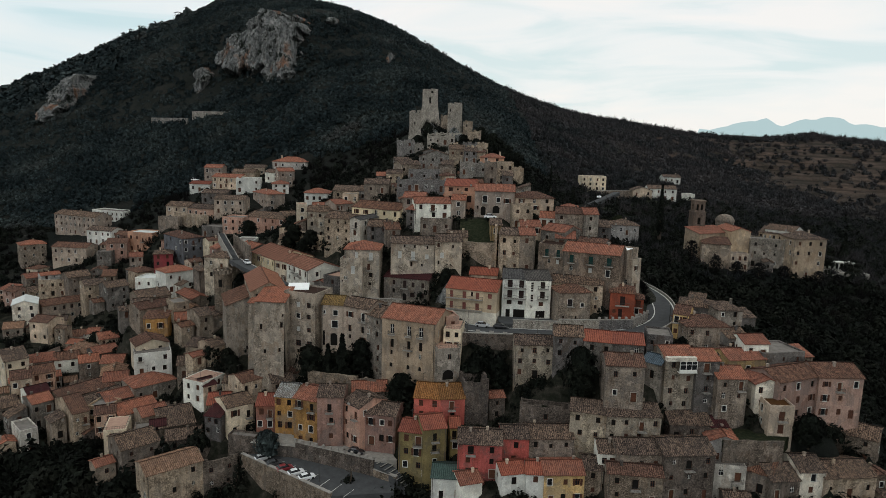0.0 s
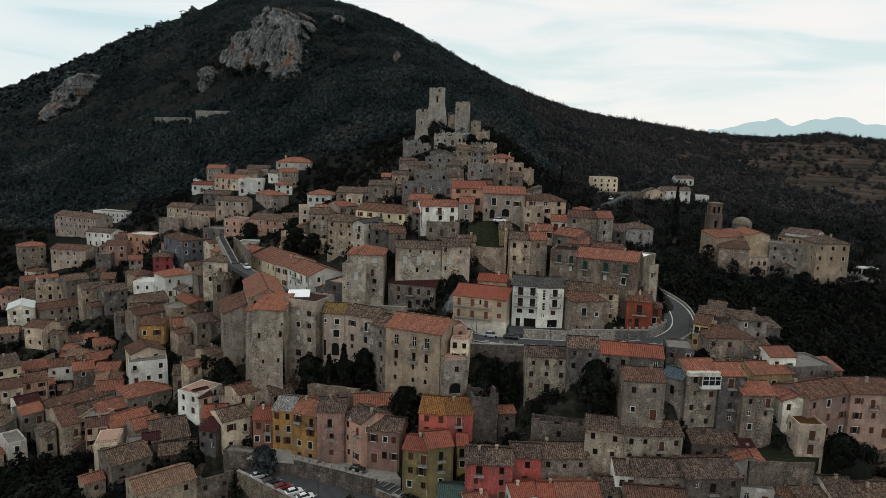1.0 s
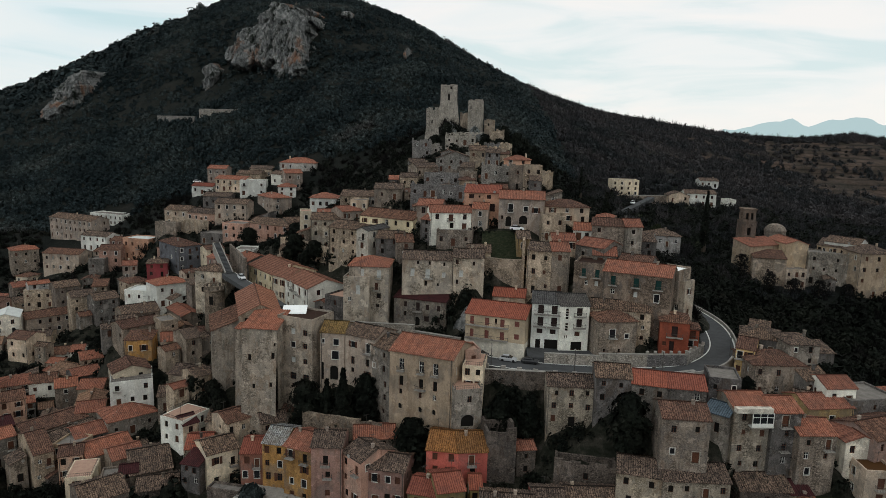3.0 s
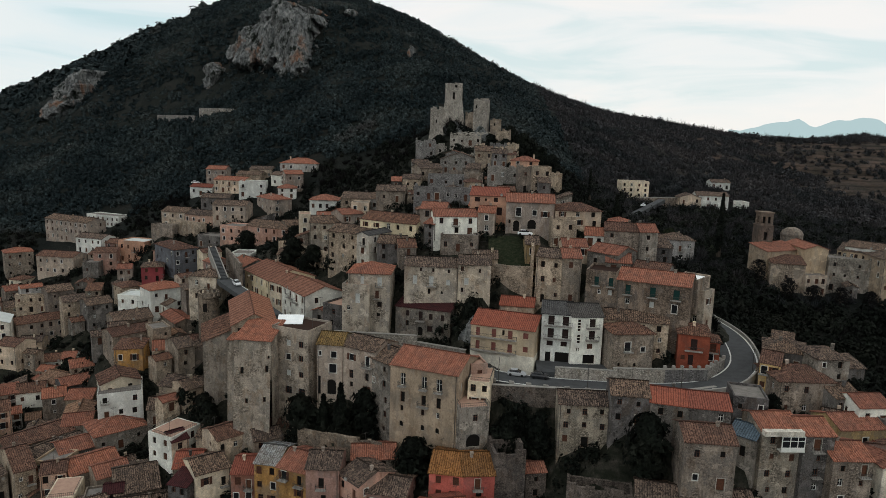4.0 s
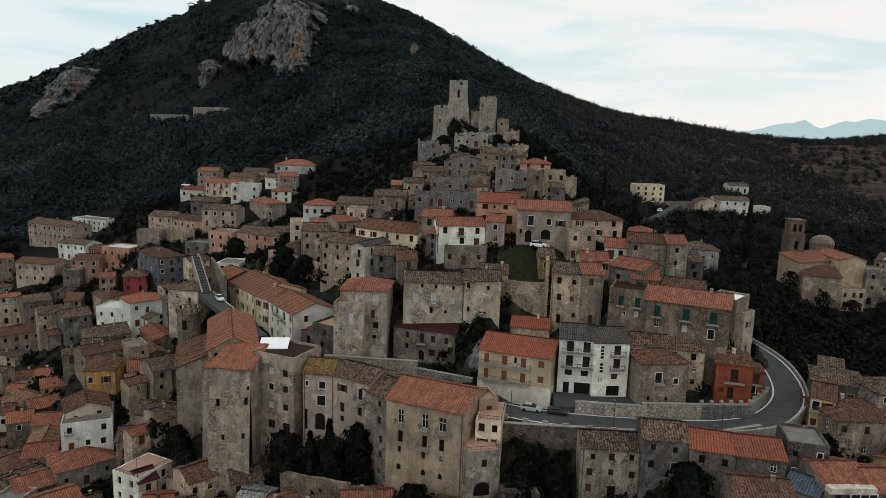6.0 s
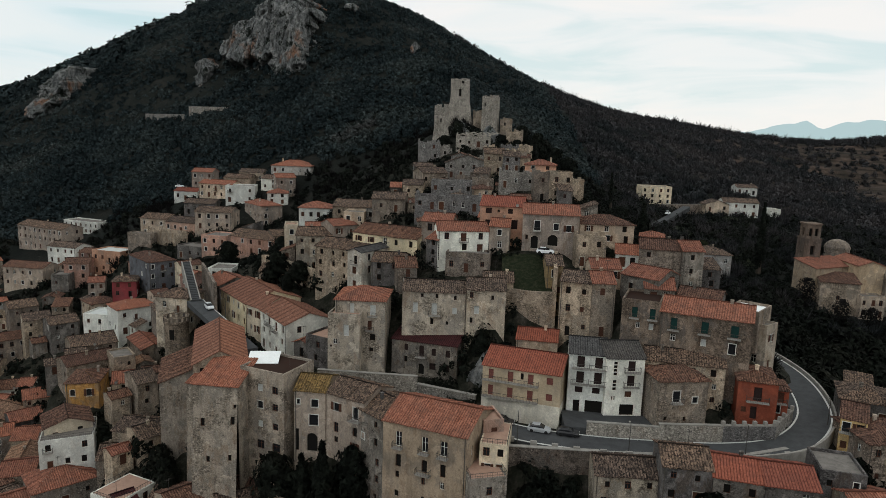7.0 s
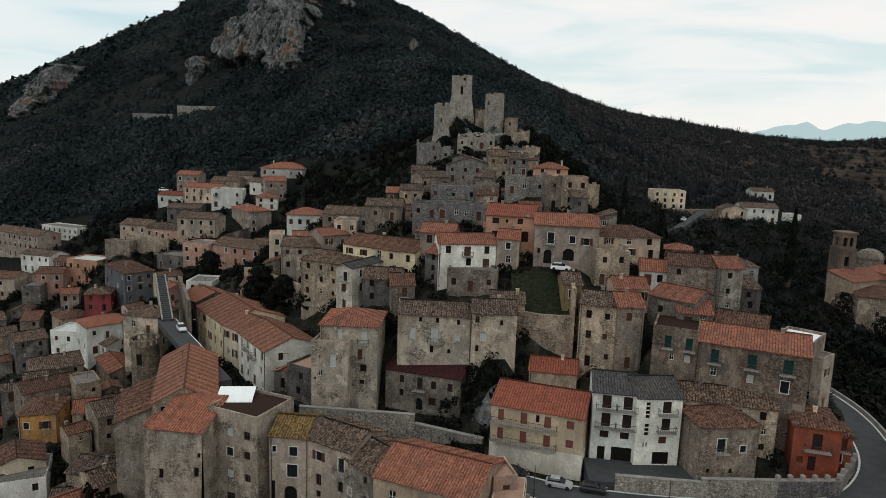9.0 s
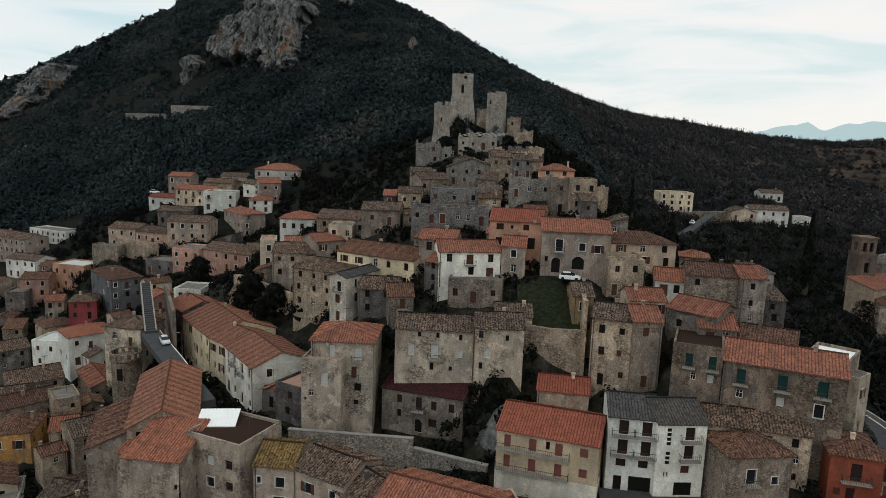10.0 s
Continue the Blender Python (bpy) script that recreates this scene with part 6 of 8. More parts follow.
def puff(rng, level):
    """A rounded, lumpy crown."""
    bm = bmesh.new()
    bmesh.ops.create_icosphere(bm, subdivisions=level, radius=1.0)
    o = rng.uniform(0, 90)
    for q in bm.verts:
        n = noise.noise(q.co * 1.7 + Vector((o, 0, 0))) * 0.5 + noise.noise(q.co * 4.1 + Vector((0, o, 0))) * 0.28
        q.co = Vector((q.co.x, q.co.y, q.co.z * 0.85 + 0.3)) * (1 + n) + Vector((rng.uniform(-1, 1), rng.uniform(-1, 1), rng.uniform(-1, 1))) * 0.07
    bm.verts.ensure_lookup_table()
    v = np.array([tuple(q.co) for q in bm.verts])
    f = np.array([[q.index for q in face.verts] for face in bm.faces])
    bm.free()
    return v, f


def twigs(rng, count, thick):
    """A leafless crown: slender twigs that fan out and up from a short stem."""
    v, f = [], []
    for k in range(count):
        a, b = rng.uniform(0, 2 * math.pi), math.acos(rng.uniform(0.05, 1))
        r = rng.uniform(0.7, 1.15)
        d = Vector((math.cos(a) * math.sin(b), math.sin(a) * math.sin(b), math.cos(b)))
        low, tip = d * rng.uniform(0.1, 0.5), d * r + Vector((0, 0, rng.uniform(0.1, 0.5)))
        s = d.orthogonal().normalized()
        s.rotate(Matrix.Rotation(rng.uniform(0, 6.28), 3, d))
        s *= thick * rng.uniform(0.6, 1.4)
        i = len(v)
        v += [low - s, low + s, tip]
        f.append((i, i + 1, i + 2))
    return np.array([tuple(p) for p in v]), np.array(f)


def woods(name, label, spots, size, tris, leaf, material, seed):
    """Many crowns in one mesh, with uneven sizes."""
    rng = random.Random(seed)
    forms = [twigs(rng, -tris, leaf) if tris < 0 else tuft(rng, tris, leaf) if tris > 9 else puff(rng, tris) for k in range(9)]
    spots = np.asarray(spots)
    if not len(spots):
        return
    spots = off(spots)
    zs = heights(spots)
    vs, fs, base = [], [], 0
    for (x, y), z in zip(spots, zs):
        v, f = rng.choice(forms)
        s = size * rng.uniform(0.55, 1.35)
        a = rng.uniform(0, 6.28)
        c, q = math.cos(a), math.sin(a)
        k = rng.uniform(0.8, 1.35)
        vs.append(np.column_stack([x + s * (v[:, 0] * c - v[:, 1] * q), y + s * (v[:, 0] * q + v[:, 1] * c), z - 0.2 * s + s * k * v[:, 2]]))
        fs.append(f + base)
        base += len(v)
    tagged(new(name, fast_mesh(name, np.concatenate(vs), np.concatenate(fs), material, 0 < tris < 9)), label, "trees", kind="stuff")


def foliage(name, stops, patch):
    m = Nodes(name, 0.85)
    col = m.ramp(m.noise(m.place(), patch, 5, 0.65), stops)
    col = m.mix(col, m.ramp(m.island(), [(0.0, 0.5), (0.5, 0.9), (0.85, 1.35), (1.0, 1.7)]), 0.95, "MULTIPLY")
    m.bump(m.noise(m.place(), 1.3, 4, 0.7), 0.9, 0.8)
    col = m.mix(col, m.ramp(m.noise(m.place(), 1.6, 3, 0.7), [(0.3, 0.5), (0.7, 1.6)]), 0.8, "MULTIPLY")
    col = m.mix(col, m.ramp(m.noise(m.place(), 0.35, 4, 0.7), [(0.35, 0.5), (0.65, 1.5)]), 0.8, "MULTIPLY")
    return m.done(col)


# leaf colours shifted to blue, painting the mountain's haze into them
EVERGREEN = foliage("hazed_evergreen_leaves", [(0.34, (0.009, 0.0145, 0.016)), (0.48, (0.0185, 0.027, 0.029)), (0.60, (0.036, 0.046, 0.045)), (0.74, (0.064, 0.060, 0.058))], 0.02)
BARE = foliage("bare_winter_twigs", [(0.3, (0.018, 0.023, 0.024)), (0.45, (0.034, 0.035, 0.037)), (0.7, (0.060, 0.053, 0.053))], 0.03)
# near-black leaves; their colour also carries shade of the gaps they fill
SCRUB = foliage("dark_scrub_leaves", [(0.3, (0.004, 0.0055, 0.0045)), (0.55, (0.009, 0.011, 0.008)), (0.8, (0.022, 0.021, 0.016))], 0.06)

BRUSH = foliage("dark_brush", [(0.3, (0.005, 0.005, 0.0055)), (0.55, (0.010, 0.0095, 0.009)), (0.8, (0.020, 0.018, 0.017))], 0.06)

PC = np.array([(p[0], p[1], p[3]) for p in PLACES])


def clear(xy, gap):
    """The spots that stand clear of all houses."""
    xy = np.asarray(xy)
    d = np.hypot(xy[:, None, 0] - PC[None, :, 0], xy[:, None, 1] - PC[None, :, 1]) - PC[None, :, 2]
    return xy[d.min(1) > gap]



def off(xy):
    """The spots off the roads, courts and lawns."""
    xy = np.asarray(xy)
    o = np.array(OPEN, dtype=float)
    return xy[(np.hypot(xy[:, None, 0] - o[None, :, 0], xy[:, None, 1] - o[None, :, 1]) - o[None, :, 2]).min(1) > 0]


def scatter(rng, n, x0, x1, y0, y1):
    return rng.uniform((x0, y0), (x1, y1), (n, 2))


# bare rock on the mountain, crag by crag: (x, z, half width, half height) of its bosses
CRAGS = [[(-149, 172, 31, 31), (-175, 163, 13, 22), (-135, 152, 17, 15)], [(-188.5, 158, 7, 9)], [(-203, 139, 8, 11)], [(-104.5, 197, 5, 5.5)], [(-48, 161, 2.2, 6)],
         [(-340, 126, 13, 19), (-344, 113, 11, 12)]]


def rock_share(x, z):
    """How far a place of the mountainside lies inside a crag: 1 at its heart, 0 at its edge."""
    return max(1 - ((x - b[0]) / b[2]) ** 2 - ((z - b[1]) / b[3]) ** 2 for crag in CRAGS for b in crag)


rs = np.random.default_rng(7)
m1 = scatter(rs, 23500, -620, 260, 395, 800)
bare_rock = np.array([rock_share(x, z) for (x, _), z in zip(m1, heights(m1))])
m1 = m1[rs.uniform(0, 1, len(m1)) > np.clip(bare_rock * 2.2, 0, 0.93)]
m1 = clear(m1, 3.0)
oak = m1[m1[:, 0] < 60]
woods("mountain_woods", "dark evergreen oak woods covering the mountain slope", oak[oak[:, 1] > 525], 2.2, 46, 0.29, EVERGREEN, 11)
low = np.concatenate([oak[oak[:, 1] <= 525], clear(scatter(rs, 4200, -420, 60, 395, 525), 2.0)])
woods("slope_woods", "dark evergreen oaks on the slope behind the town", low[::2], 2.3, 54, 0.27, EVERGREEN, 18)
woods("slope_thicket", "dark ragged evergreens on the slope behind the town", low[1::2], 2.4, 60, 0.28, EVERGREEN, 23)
m2 = clear(np.concatenate([m1[m1[:, 0] >= 60], scatter(rs, 4600, 60, 620, 395, 780)]), 4.0)
glade = np.array([noise.noise((x / 60, y / 38, 3.3)) + min(0.35, max(-0.3, (x - 210) / 400)) if y > 470 and x > 130 else -1 for x, y in m2])
m2 = m2[glade < rs.uniform(0.0, 0.9, len(m2))]
woods("bare_woods", "grey-brown bare winter woods on the far slope", m2[::2], 2.3, 44, 0.28, BARE, 12)
woods("bare_thicket", "grey-brown leafless thickets on the far slope", m2[1::2], 2.9, -75, 0.10, BARE, 16)
far_left = scatter(rs, 5500, -1250, -300, 620, 1850)
woods("ridge_woods", "dark woods on the far mountain shoulder", far_left, 4.6, 24, 0.5, EVERGREEN, 13)
near = clear(np.concatenate([scatter(rs, 3600, -330, -150, 110, 400), scatter(rs, 5200, 60, 300, 110, 400), scatter(rs, 900, -150, 70, 330, 400), scatter(rs, 900, -150, -72, 95, 185)]), 2.5)
grove = (near[:, 0] > 55) & (near[:, 1] > 262)
woods("hill_groves", "grey-green olive and bare trees beside the upper road", near[grove][::2], 2.5, 75, 0.21, SCRUB, 21)
woods("hill_thicket", "leafless grey trees beside the upper road", near[grove][1::2], 2.9, -100, 0.05, BARE, 22)
near = near[~grove]
gully = clear(scatter(rs, 1900, 74, 200, 125, 262), 2.0)
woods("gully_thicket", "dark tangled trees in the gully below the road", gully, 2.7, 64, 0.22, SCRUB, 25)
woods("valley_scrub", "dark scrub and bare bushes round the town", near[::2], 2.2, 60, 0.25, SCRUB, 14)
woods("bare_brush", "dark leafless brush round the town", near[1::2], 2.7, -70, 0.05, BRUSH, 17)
woods("ridge_trees", "bare trees standing along the ridge", np.column_stack([rs.uniform(60, 500, 520), 735 + rs.uniform(-18, 18, 520)]), 4.4, -80, 0.05, BARE, 19)
woods("ridge_crowns", "grey-green crowns along the ridge", np.column_stack([rs.uniform(-40, 500, 380), 738 + rs.uniform(-16, 16, 380)]), 3.4, 44, 0.26, BARE, 29)
woods("valley_trees", "dark evergreen trees on the bank below the lower houses", clear(scatter(rs, 420, -135, -62, 118, 172), 1.0), 3.6, 110, 0.2, SCRUB, 27)
woods("corner_trees", "dark evergreen trees beside the last houses of the lower row", clear(scatter(rs, 160, 88, 130, 126, 160), 1.0), 3.0, 90, 0.2, SCRUB, 28)
FR = np.array(FOOTPRINTS, dtype=float)


def between(xy, gap):
    """The spots outside every house's footprint."""
    a = np.radians(FR[:, 5])
    dx, dy = xy[:, None, 0] - FR[None, :, 0], xy[:, None, 1] - FR[None, :, 1]
    u, v = dx * np.cos(a) + dy * np.sin(a), -dx * np.sin(a) + dy * np.cos(a)
    hit = (u > -gap) & (u < FR[None, :, 2] + gap) & (v > -gap) & (v < FR[None, :, 3] + gap)
    return xy[~hit.any(1)]


yard_spots = between(scatter(rs, 2600, -115, 105, 138, 178), 1.2)
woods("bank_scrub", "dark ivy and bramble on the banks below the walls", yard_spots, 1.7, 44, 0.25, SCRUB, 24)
# bushes in the lanes, coloured near-black to paint in deep shade too
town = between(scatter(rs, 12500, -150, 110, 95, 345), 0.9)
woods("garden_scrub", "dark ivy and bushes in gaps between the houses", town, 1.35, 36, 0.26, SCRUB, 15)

# ---- rock: the cliff on the mountain and its outcrops ----
rk = Nodes("limestone", 0.95)
rp = rk.place((1, 1, 0.4))
stone = rk.ramp(rk.noise(rp, 0.22, 9, 0.75), [(0.30, (0.045, 0.049, 0.048)), (0.43, (0.13, 0.136, 0.136)), (0.55, (0.25, 0.254, 0.248)), (0.70, (0.40, 0.39, 0.37))])
stone = rk.mix(stone, (0.27, 0.14, 0.085), rk.ramp(rk.noise(rk.place((1, 1, 0.5)), 0.05, 4, 0.6), [(0.57, 0.0), (0.66, 0.85)]))
stone = rk.mix(stone, rk.ramp(rk.noise(rk.place(), 0.9, 7, 0.7), [(0.3, 0.35), (0.6, 1.1)]), 0.9, "MULTIPLY")
rk.bump(rk.noise(rk.place(), 0.5, 9, 0.75), 2.0, 0.9)
plants = rk.ramp(rk.noise(rk.place((1, 1, 0.8)), 0.13, 9, 0.8), [(0.53, 0.0), (0.57, 1.0)])
clefts = rk.ramp(rk.noise(rk.place((1, 1, 0.22)), 0.5, 7, 0.8), [(0.36, 0.25), (0.5, 1.0)])
LIMESTONE = rk.done(rk.mix(rk.mix(stone, clefts, 0.85, "MULTIPLY"), (0.022, 0.027, 0.022), plants))


def outcrop(x, y, z, rx, ry, rz, seed, n=70, rough=0.3):
    """A craggy rock: an egg-shaped body cut by ribs and clefts."""
    vs, fs = [], []
    m = n // 2
    for j in range(m + 1):
        b = math.pi * j / m
        for i in range(n):
            a = 2 * math.pi * i / n
            d = Vector((math.cos(a) * math.sin(b), math.sin(a) * math.sin(b), math.cos(b)))
            q = Vector((d.x * rx, d.y * ry, d.z * rz))
            k = noise.fractal((q.x / 7 + seed, q.y / 7, q.z / 17), 0.7, 2.1, 6)
            k2 = noise.noise((q.x / 16, q.y / 16 + seed, q.z / 30))
            r = 1 + rough * (0.55 * k + 0.8 * k2) - 0.12 * abs(noise.noise((q.x / 3.0, q.y / 3.0, q.z / 5 + seed)))
            s = 0.75 + 0.25 / max(0.35, abs(d.x) + abs(d.y) + abs(d.z)) * 1.6
            vs.append((x + q.x * r * s, y + q.y * r * s, z + q.z * r))
    for j in range(m):
        for i in range(n):
            fs.append((j * n + i, (j + 1) * n + i, (j + 1) * n + (i + 1) % n, j * n + (i + 1) % n))
    return tagged(new("rock_outcrop", fast_mesh("rock_outcrop", vs, fs, LIMESTONE)), "bare grey limestone crag with rusty streaks among trees", "rock", "crags on the mountain")




def cliff(bosses, seed):
    """A rock face let into the mountainside: ribs, clefts and ledges that stand out of the slope within its bosses."""
    x0, x1 = min(b[0] - b[2] for b in bosses) - 5, max(b[0] + b[2] for b in bosses) + 5
    z0, z1 = min(b[1] - b[3] for b in bosses) - 5, max(b[1] + b[3] for b in bosses) + 5
    n, m = int((x1 - x0) / 0.7), int((z1 - z0) / 0.7)
    ys, zs = np.arange(460, 780, 3.0), np.linspace(z0, z1, m)
    vs, share = [], []
    for x in np.linspace(x0, x1, n):
        slope_y = np.interp(zs, np.maximum.accumulate(heights(np.column_stack([np.full(len(ys), x), ys]))), ys)
        for z, y in zip(zs, slope_y):
            steep = 0.42 * (y - slope_y[0])
            k = max(1 - ((x - b[0]) / b[2]) ** 2 - ((z - b[1]) / b[3]) ** 2 for b in bosses)
            k += 0.55 * noise.fractal((x / 9, z / 11, seed), 0.8, 2.0, 4)
            out = min(1.0, max(0.0, k * 2.6))
            ribs = 6.5 * noise.noise((x / 11, z / 34, seed + 4)) + 3.4 * noise.fractal((x / 3.6, z / 9, seed), 0.7, 2.1, 5) - 2.6 * max(0.0, 0.22 - abs(noise.noise((x / 6, z / 24, seed + 9)))) / 0.22
            vs.append((x + 0.5 * noise.noise((x, z, seed)), y + 3.0 - out * (7.0 + steep + ribs), z + 0.6 * noise.noise((z, x, seed + 2))))
            share.append(out)
    fs = []
    for i in range(n - 1):
        for j in range(m - 1):
            q = (i * m + j, (i + 1) * m + j, (i + 1) * m + j + 1, i * m + j + 1)
            if max(share[v] for v in q) > 0:
                fs.append(q)
    # keep the one connected face
    owner = list(range(len(vs)))

    def root(v):
        while owner[v] != v:
            owner[v] = owner[owner[v]]
            v = owner[v]
        return v

    for q in fs:
        for v in q[1:]:
            owner[root(v)] = root(q[0])
    tally = {}
    for q in fs:
        tally[root(q[0])] = tally.get(root(q[0]), 0) + 1
    main = max(tally, key=tally.get)
    fs = [q for q in fs if root(q[0]) == main]
    used = sorted({v for q in fs for v in q})
    seat = {v: k for k, v in enumerate(used)}
    vs, fs = [vs[v] for v in used], [[seat[v] for v in q] for q in fs]
    return tagged(new("rock_outcrop", fast_mesh("rock_outcrop", vs, fs, LIMESTONE)), "bare grey limestone cliff with rusty streaks among trees", "rock", "crags on the mountain")


for k, bosses in enumerate(CRAGS):
    cliff(bosses, 3.0 + 7 * k)
outcrop(-8, 350, 97, 7, 6, 8, 9.0, 60, 0.5)
outcrop(5, 346, 95, 5, 5, 7, 10.0, 50, 0.5)
outcrop(4, 199, 49, 5, 4.5, 7, 11.0, 60, 0.4)

# ---- ruined castle on the crag ----


def masonry(name, label, category, x, y, z, w, d, h, yaw, wall="palestone", flare=0.0, flare_to=0.0, slots=(), top=0.6, seed=1, group=""):
    """A stone shaft with a jagged top; its foot flares by flare metres up to the height flare_to."""
    rng = random.Random(seed)
    s = Shape()
    home = empty(name, pose(x, y, z, 0, 0, yaw), label, category, group)

    def out(q):
        return flare * max(0.0, 1 - q / flare_to) if flare_to else 0.0

    def put_for(k):
        return [lambda u, q, n: (u + (u / w * 2 - 1) * out(q), -n - out(q), q), lambda u, q, n: (w + n + out(q), u + (u / d * 2 - 1) * out(q), q),
                lambda u, q, n: (w - u + (1 - u / w * 2) * out(q), d + n + out(q), q), lambda u, q, n: (-n - out(q), d - u + (1 - u / d * 2) * out(q), q)][k]

    for k, width in enumerate((w, d, w, d)):
        holes = [(a, b, c, e) for f, a, b, c, e in slots if f == k]
        if flare_to:
            facade(s, width, -5.0, flare_to, [], put_for(k))
            facade(s, width, flare_to, h, holes, put_for(k), 0.8)
        else:
            facade(s, width, -5.0, h, holes, put_for(k), 0.8)
    t = 0.9
    a, b = [(0, 0), (w, 0), (w, d), (0, d)], [(t, t), (w - t, t), (w - t, d - t), (t, d - t)]
    for k in range(4):
        p, q, r, o = a[k], a[(k + 1) % 4], b[(k + 1) % 4], b[k]
        s.poly((*p, h), (*q, h), (*r, h), (*o, h))
        s.poly((*o, h), (*r, h), (*r, h - 2), (*o, h - 2))
    s.poly(*[(*q, h - 2) for q in b])
    n = max(3, int(w / 0.9))
    for k in range(n):
        for y0, y1 in ((0, t), (d - t, d)):
            up = rng.uniform(-0.3, 1.0) * top
            if up > 0.05:
                s.box(w * k / n, w * (k + 1) / n, y0, y1, h, h + up)
    n = max(3, int(d / 0.9))
    for k in range(1, n - 1):
        for x0, x1 in ((0, t), (w - t, w)):
            up = rng.uniform(-0.3, 1.0) * top
            if up > 0.05:
                s.box(x0, x1, d * k / n, d * (k + 1) / n, h, h + up)
    part("wall", s, WALLS[wall], home)
    # near-black boxes paint the shade inside the front slits
    for f, u0, u1, c, e in slots:
        if f == 0:
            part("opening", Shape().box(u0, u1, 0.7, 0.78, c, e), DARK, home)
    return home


masonry("castle_tower", "tall square ruined castle tower of grey stone with a flared foot", "tower", -12.9, 360, 104, 8.1, 8.0, 19.0, 2, flare=1.5, flare_to=11.5,
        slots=((0, 3.6, 4.6, 11.8, 15.0), (0, 4.6, 5.6, 17.2, 18.4)), top=0.5, seed=3)
masonry("castle_tower", "broken round-cornered castle tower with ribbed grey stone", "tower", 0.6, 350, 100, 6.2, 6.0, 15.6, -14, slots=((0, 1.0, 1.6, 11.5, 13.0),), top=0.7, seed=4)
masonry("castle_tower", "ruined castle tower with a crumbling top beside the crag", "tower", -18.7, 346, 96, 5.8, 6.0, 14.0, 4, flare=0.8, flare_to=6.0, slots=((0, 2.4, 3.0, 8.5, 10.0),), top=2.0, seed=5)
masonry("castle_wall", "low ruined castle wall of grey rubble", "wall", -3.0, 354, 100, 4.5, 2.0, 9.0, 0, "stone", top=1.5, seed=6)
masonry("castle_wall", "broken fragment of castle wall with small windows", "wall", 8.5, 352, 96, 5.0, 2.0, 10.5, -5, "stone", slots=((0, 1.6, 2.3, 8.0, 9.2),), top=1.5, seed=7)
masonry("castle_wall", "free-standing fragment of ruined stone wall", "wall", 11.0, 342, 92, 6.5, 1.8, 9.5, -8, "stone", top=1.2, seed=8)
masonry("castle_wall", "ivy-darkened retaining wall below the castle", "wall", 14.5, 330, 88, 6.0, 2.0, 8.0, -10, "stone", top=1.0, seed=9)

ruin_rng = random.Random(31)
spots = [(-19, 318), (-8, 322), (2, 322), (10, 318), (-22, 298), (18, 300), (-28, 276), (-8, 292), (12, 308), (24, 270), (-2, 312), (8, 328), (-16, 332)]
for k, (x, y) in enumerate(spots):
    ww = ruin_rng.uniform(4.0, 9.0)
    hh = ruin_rng.uniform(2.2, 4.6)
    masonry("castle_wall", "crumbling terrace wall of grey rubble on the castle hill", "wall", x, y, float(heights(np.array([(x, y)]))[0]) - 0.4, ww, 1.9, hh, ruin_rng.uniform(-22, 22), ruin_rng.choice(("stone", "palestone")),
            slots=((0, ww * 0.4, ww * 0.4 + 0.9, hh * 0.35, hh * 0.35 + 1.2),) if hh > 3 else (), top=1.6, seed=40 + k, group="ruined terrace walls")

# ---- bell tower and chapel dome ----
bell = masonry("bell_tower", "square brick bell tower with arched openings", "tower", 108.9, 291, 54, 5.4, 5.4, 15.6, 0, "brick", slots=((0, 2.0, 3.4, 10.0, 13.0),), top=0.2, seed=10)
belfry = Shape()
facade(belfry, 4.6, 15.6, 20.0, [(0.8, 1.9, 16.2, 18.8), (2.7, 3.8, 16.2, 18.8)], lambda u, q, n: (0.4 + u, 0.4 - n, q), 0.7)
facade(belfry, 4.6, 15.6, 20.0, [(1.6, 3.0, 16.2, 18.8)], lambda u, q, n: (5.0 + n, 0.4 + u, q), 0.7)
facade(belfry, 4.6, 15.6, 20.0, [], lambda u, q, n: (5.0 - u, 5.0 + n, q))
facade(belfry, 4.6, 15.6, 20.0, [(1.6, 3.0, 16.2, 18.8)], lambda u, q, n: (0.4 - n, 5.0 - u, q), 0.7)
belfry.box(0.1, 5.3, 0.1, 5.3, 20.0, 20.5).box(-0.1, 5.5, -0.1, 5.5, 15.3, 15.6)
part("belfry", belfry, WALLS["brick"], bell)
# one near-black box paints the shade inside the belfry
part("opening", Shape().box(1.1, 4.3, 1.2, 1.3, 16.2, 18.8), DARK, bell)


def round_body(name, rings, material, sides=28):
    """A turned body from (radius, height) rings."""
    v, f = [], []
    for r, z in rings:
        v += [(r * math.cos(2 * math.pi * k / sides), r * math.sin(2 * math.pi * k / sides), z) for k in range(sides)]
    for j in range(len(rings) - 1):
        for k in range(sides):
            f.append((j * sides + k, j * sides + (k + 1) % sides, (j + 1) * sides + (k + 1) % sides, (j + 1) * sides + k))
    return fast_mesh(name, v, f, material)


dome = empty("chapel_dome", pose(134.2, 318, 58), "low grey chapel dome behind the church roof", "dome")
part("dome", round_body("dome", [(4.2, 0), (4.2, 4.6), (4.4, 4.7), (4.3, 5.4), (3.7, 6.5), (2.6, 7.4), (1.2, 7.9), (0.01, 8.0)], WALLS["stone"]), None, dome)

# ---- round tower with a balustraded terrace ----
rt = empty("round_tower", pose(-77.6, 231.5, 40.5), "round stone tower with a balustraded terrace", "tower")
part("wall", round_body("wall", [(3.1, -5), (3.0, 8.6), (3.3, 8.8), (3.3, 9.3), (2.9, 9.3), (0.01, 9.25)], WALLS["darkstone"]), None, rt)
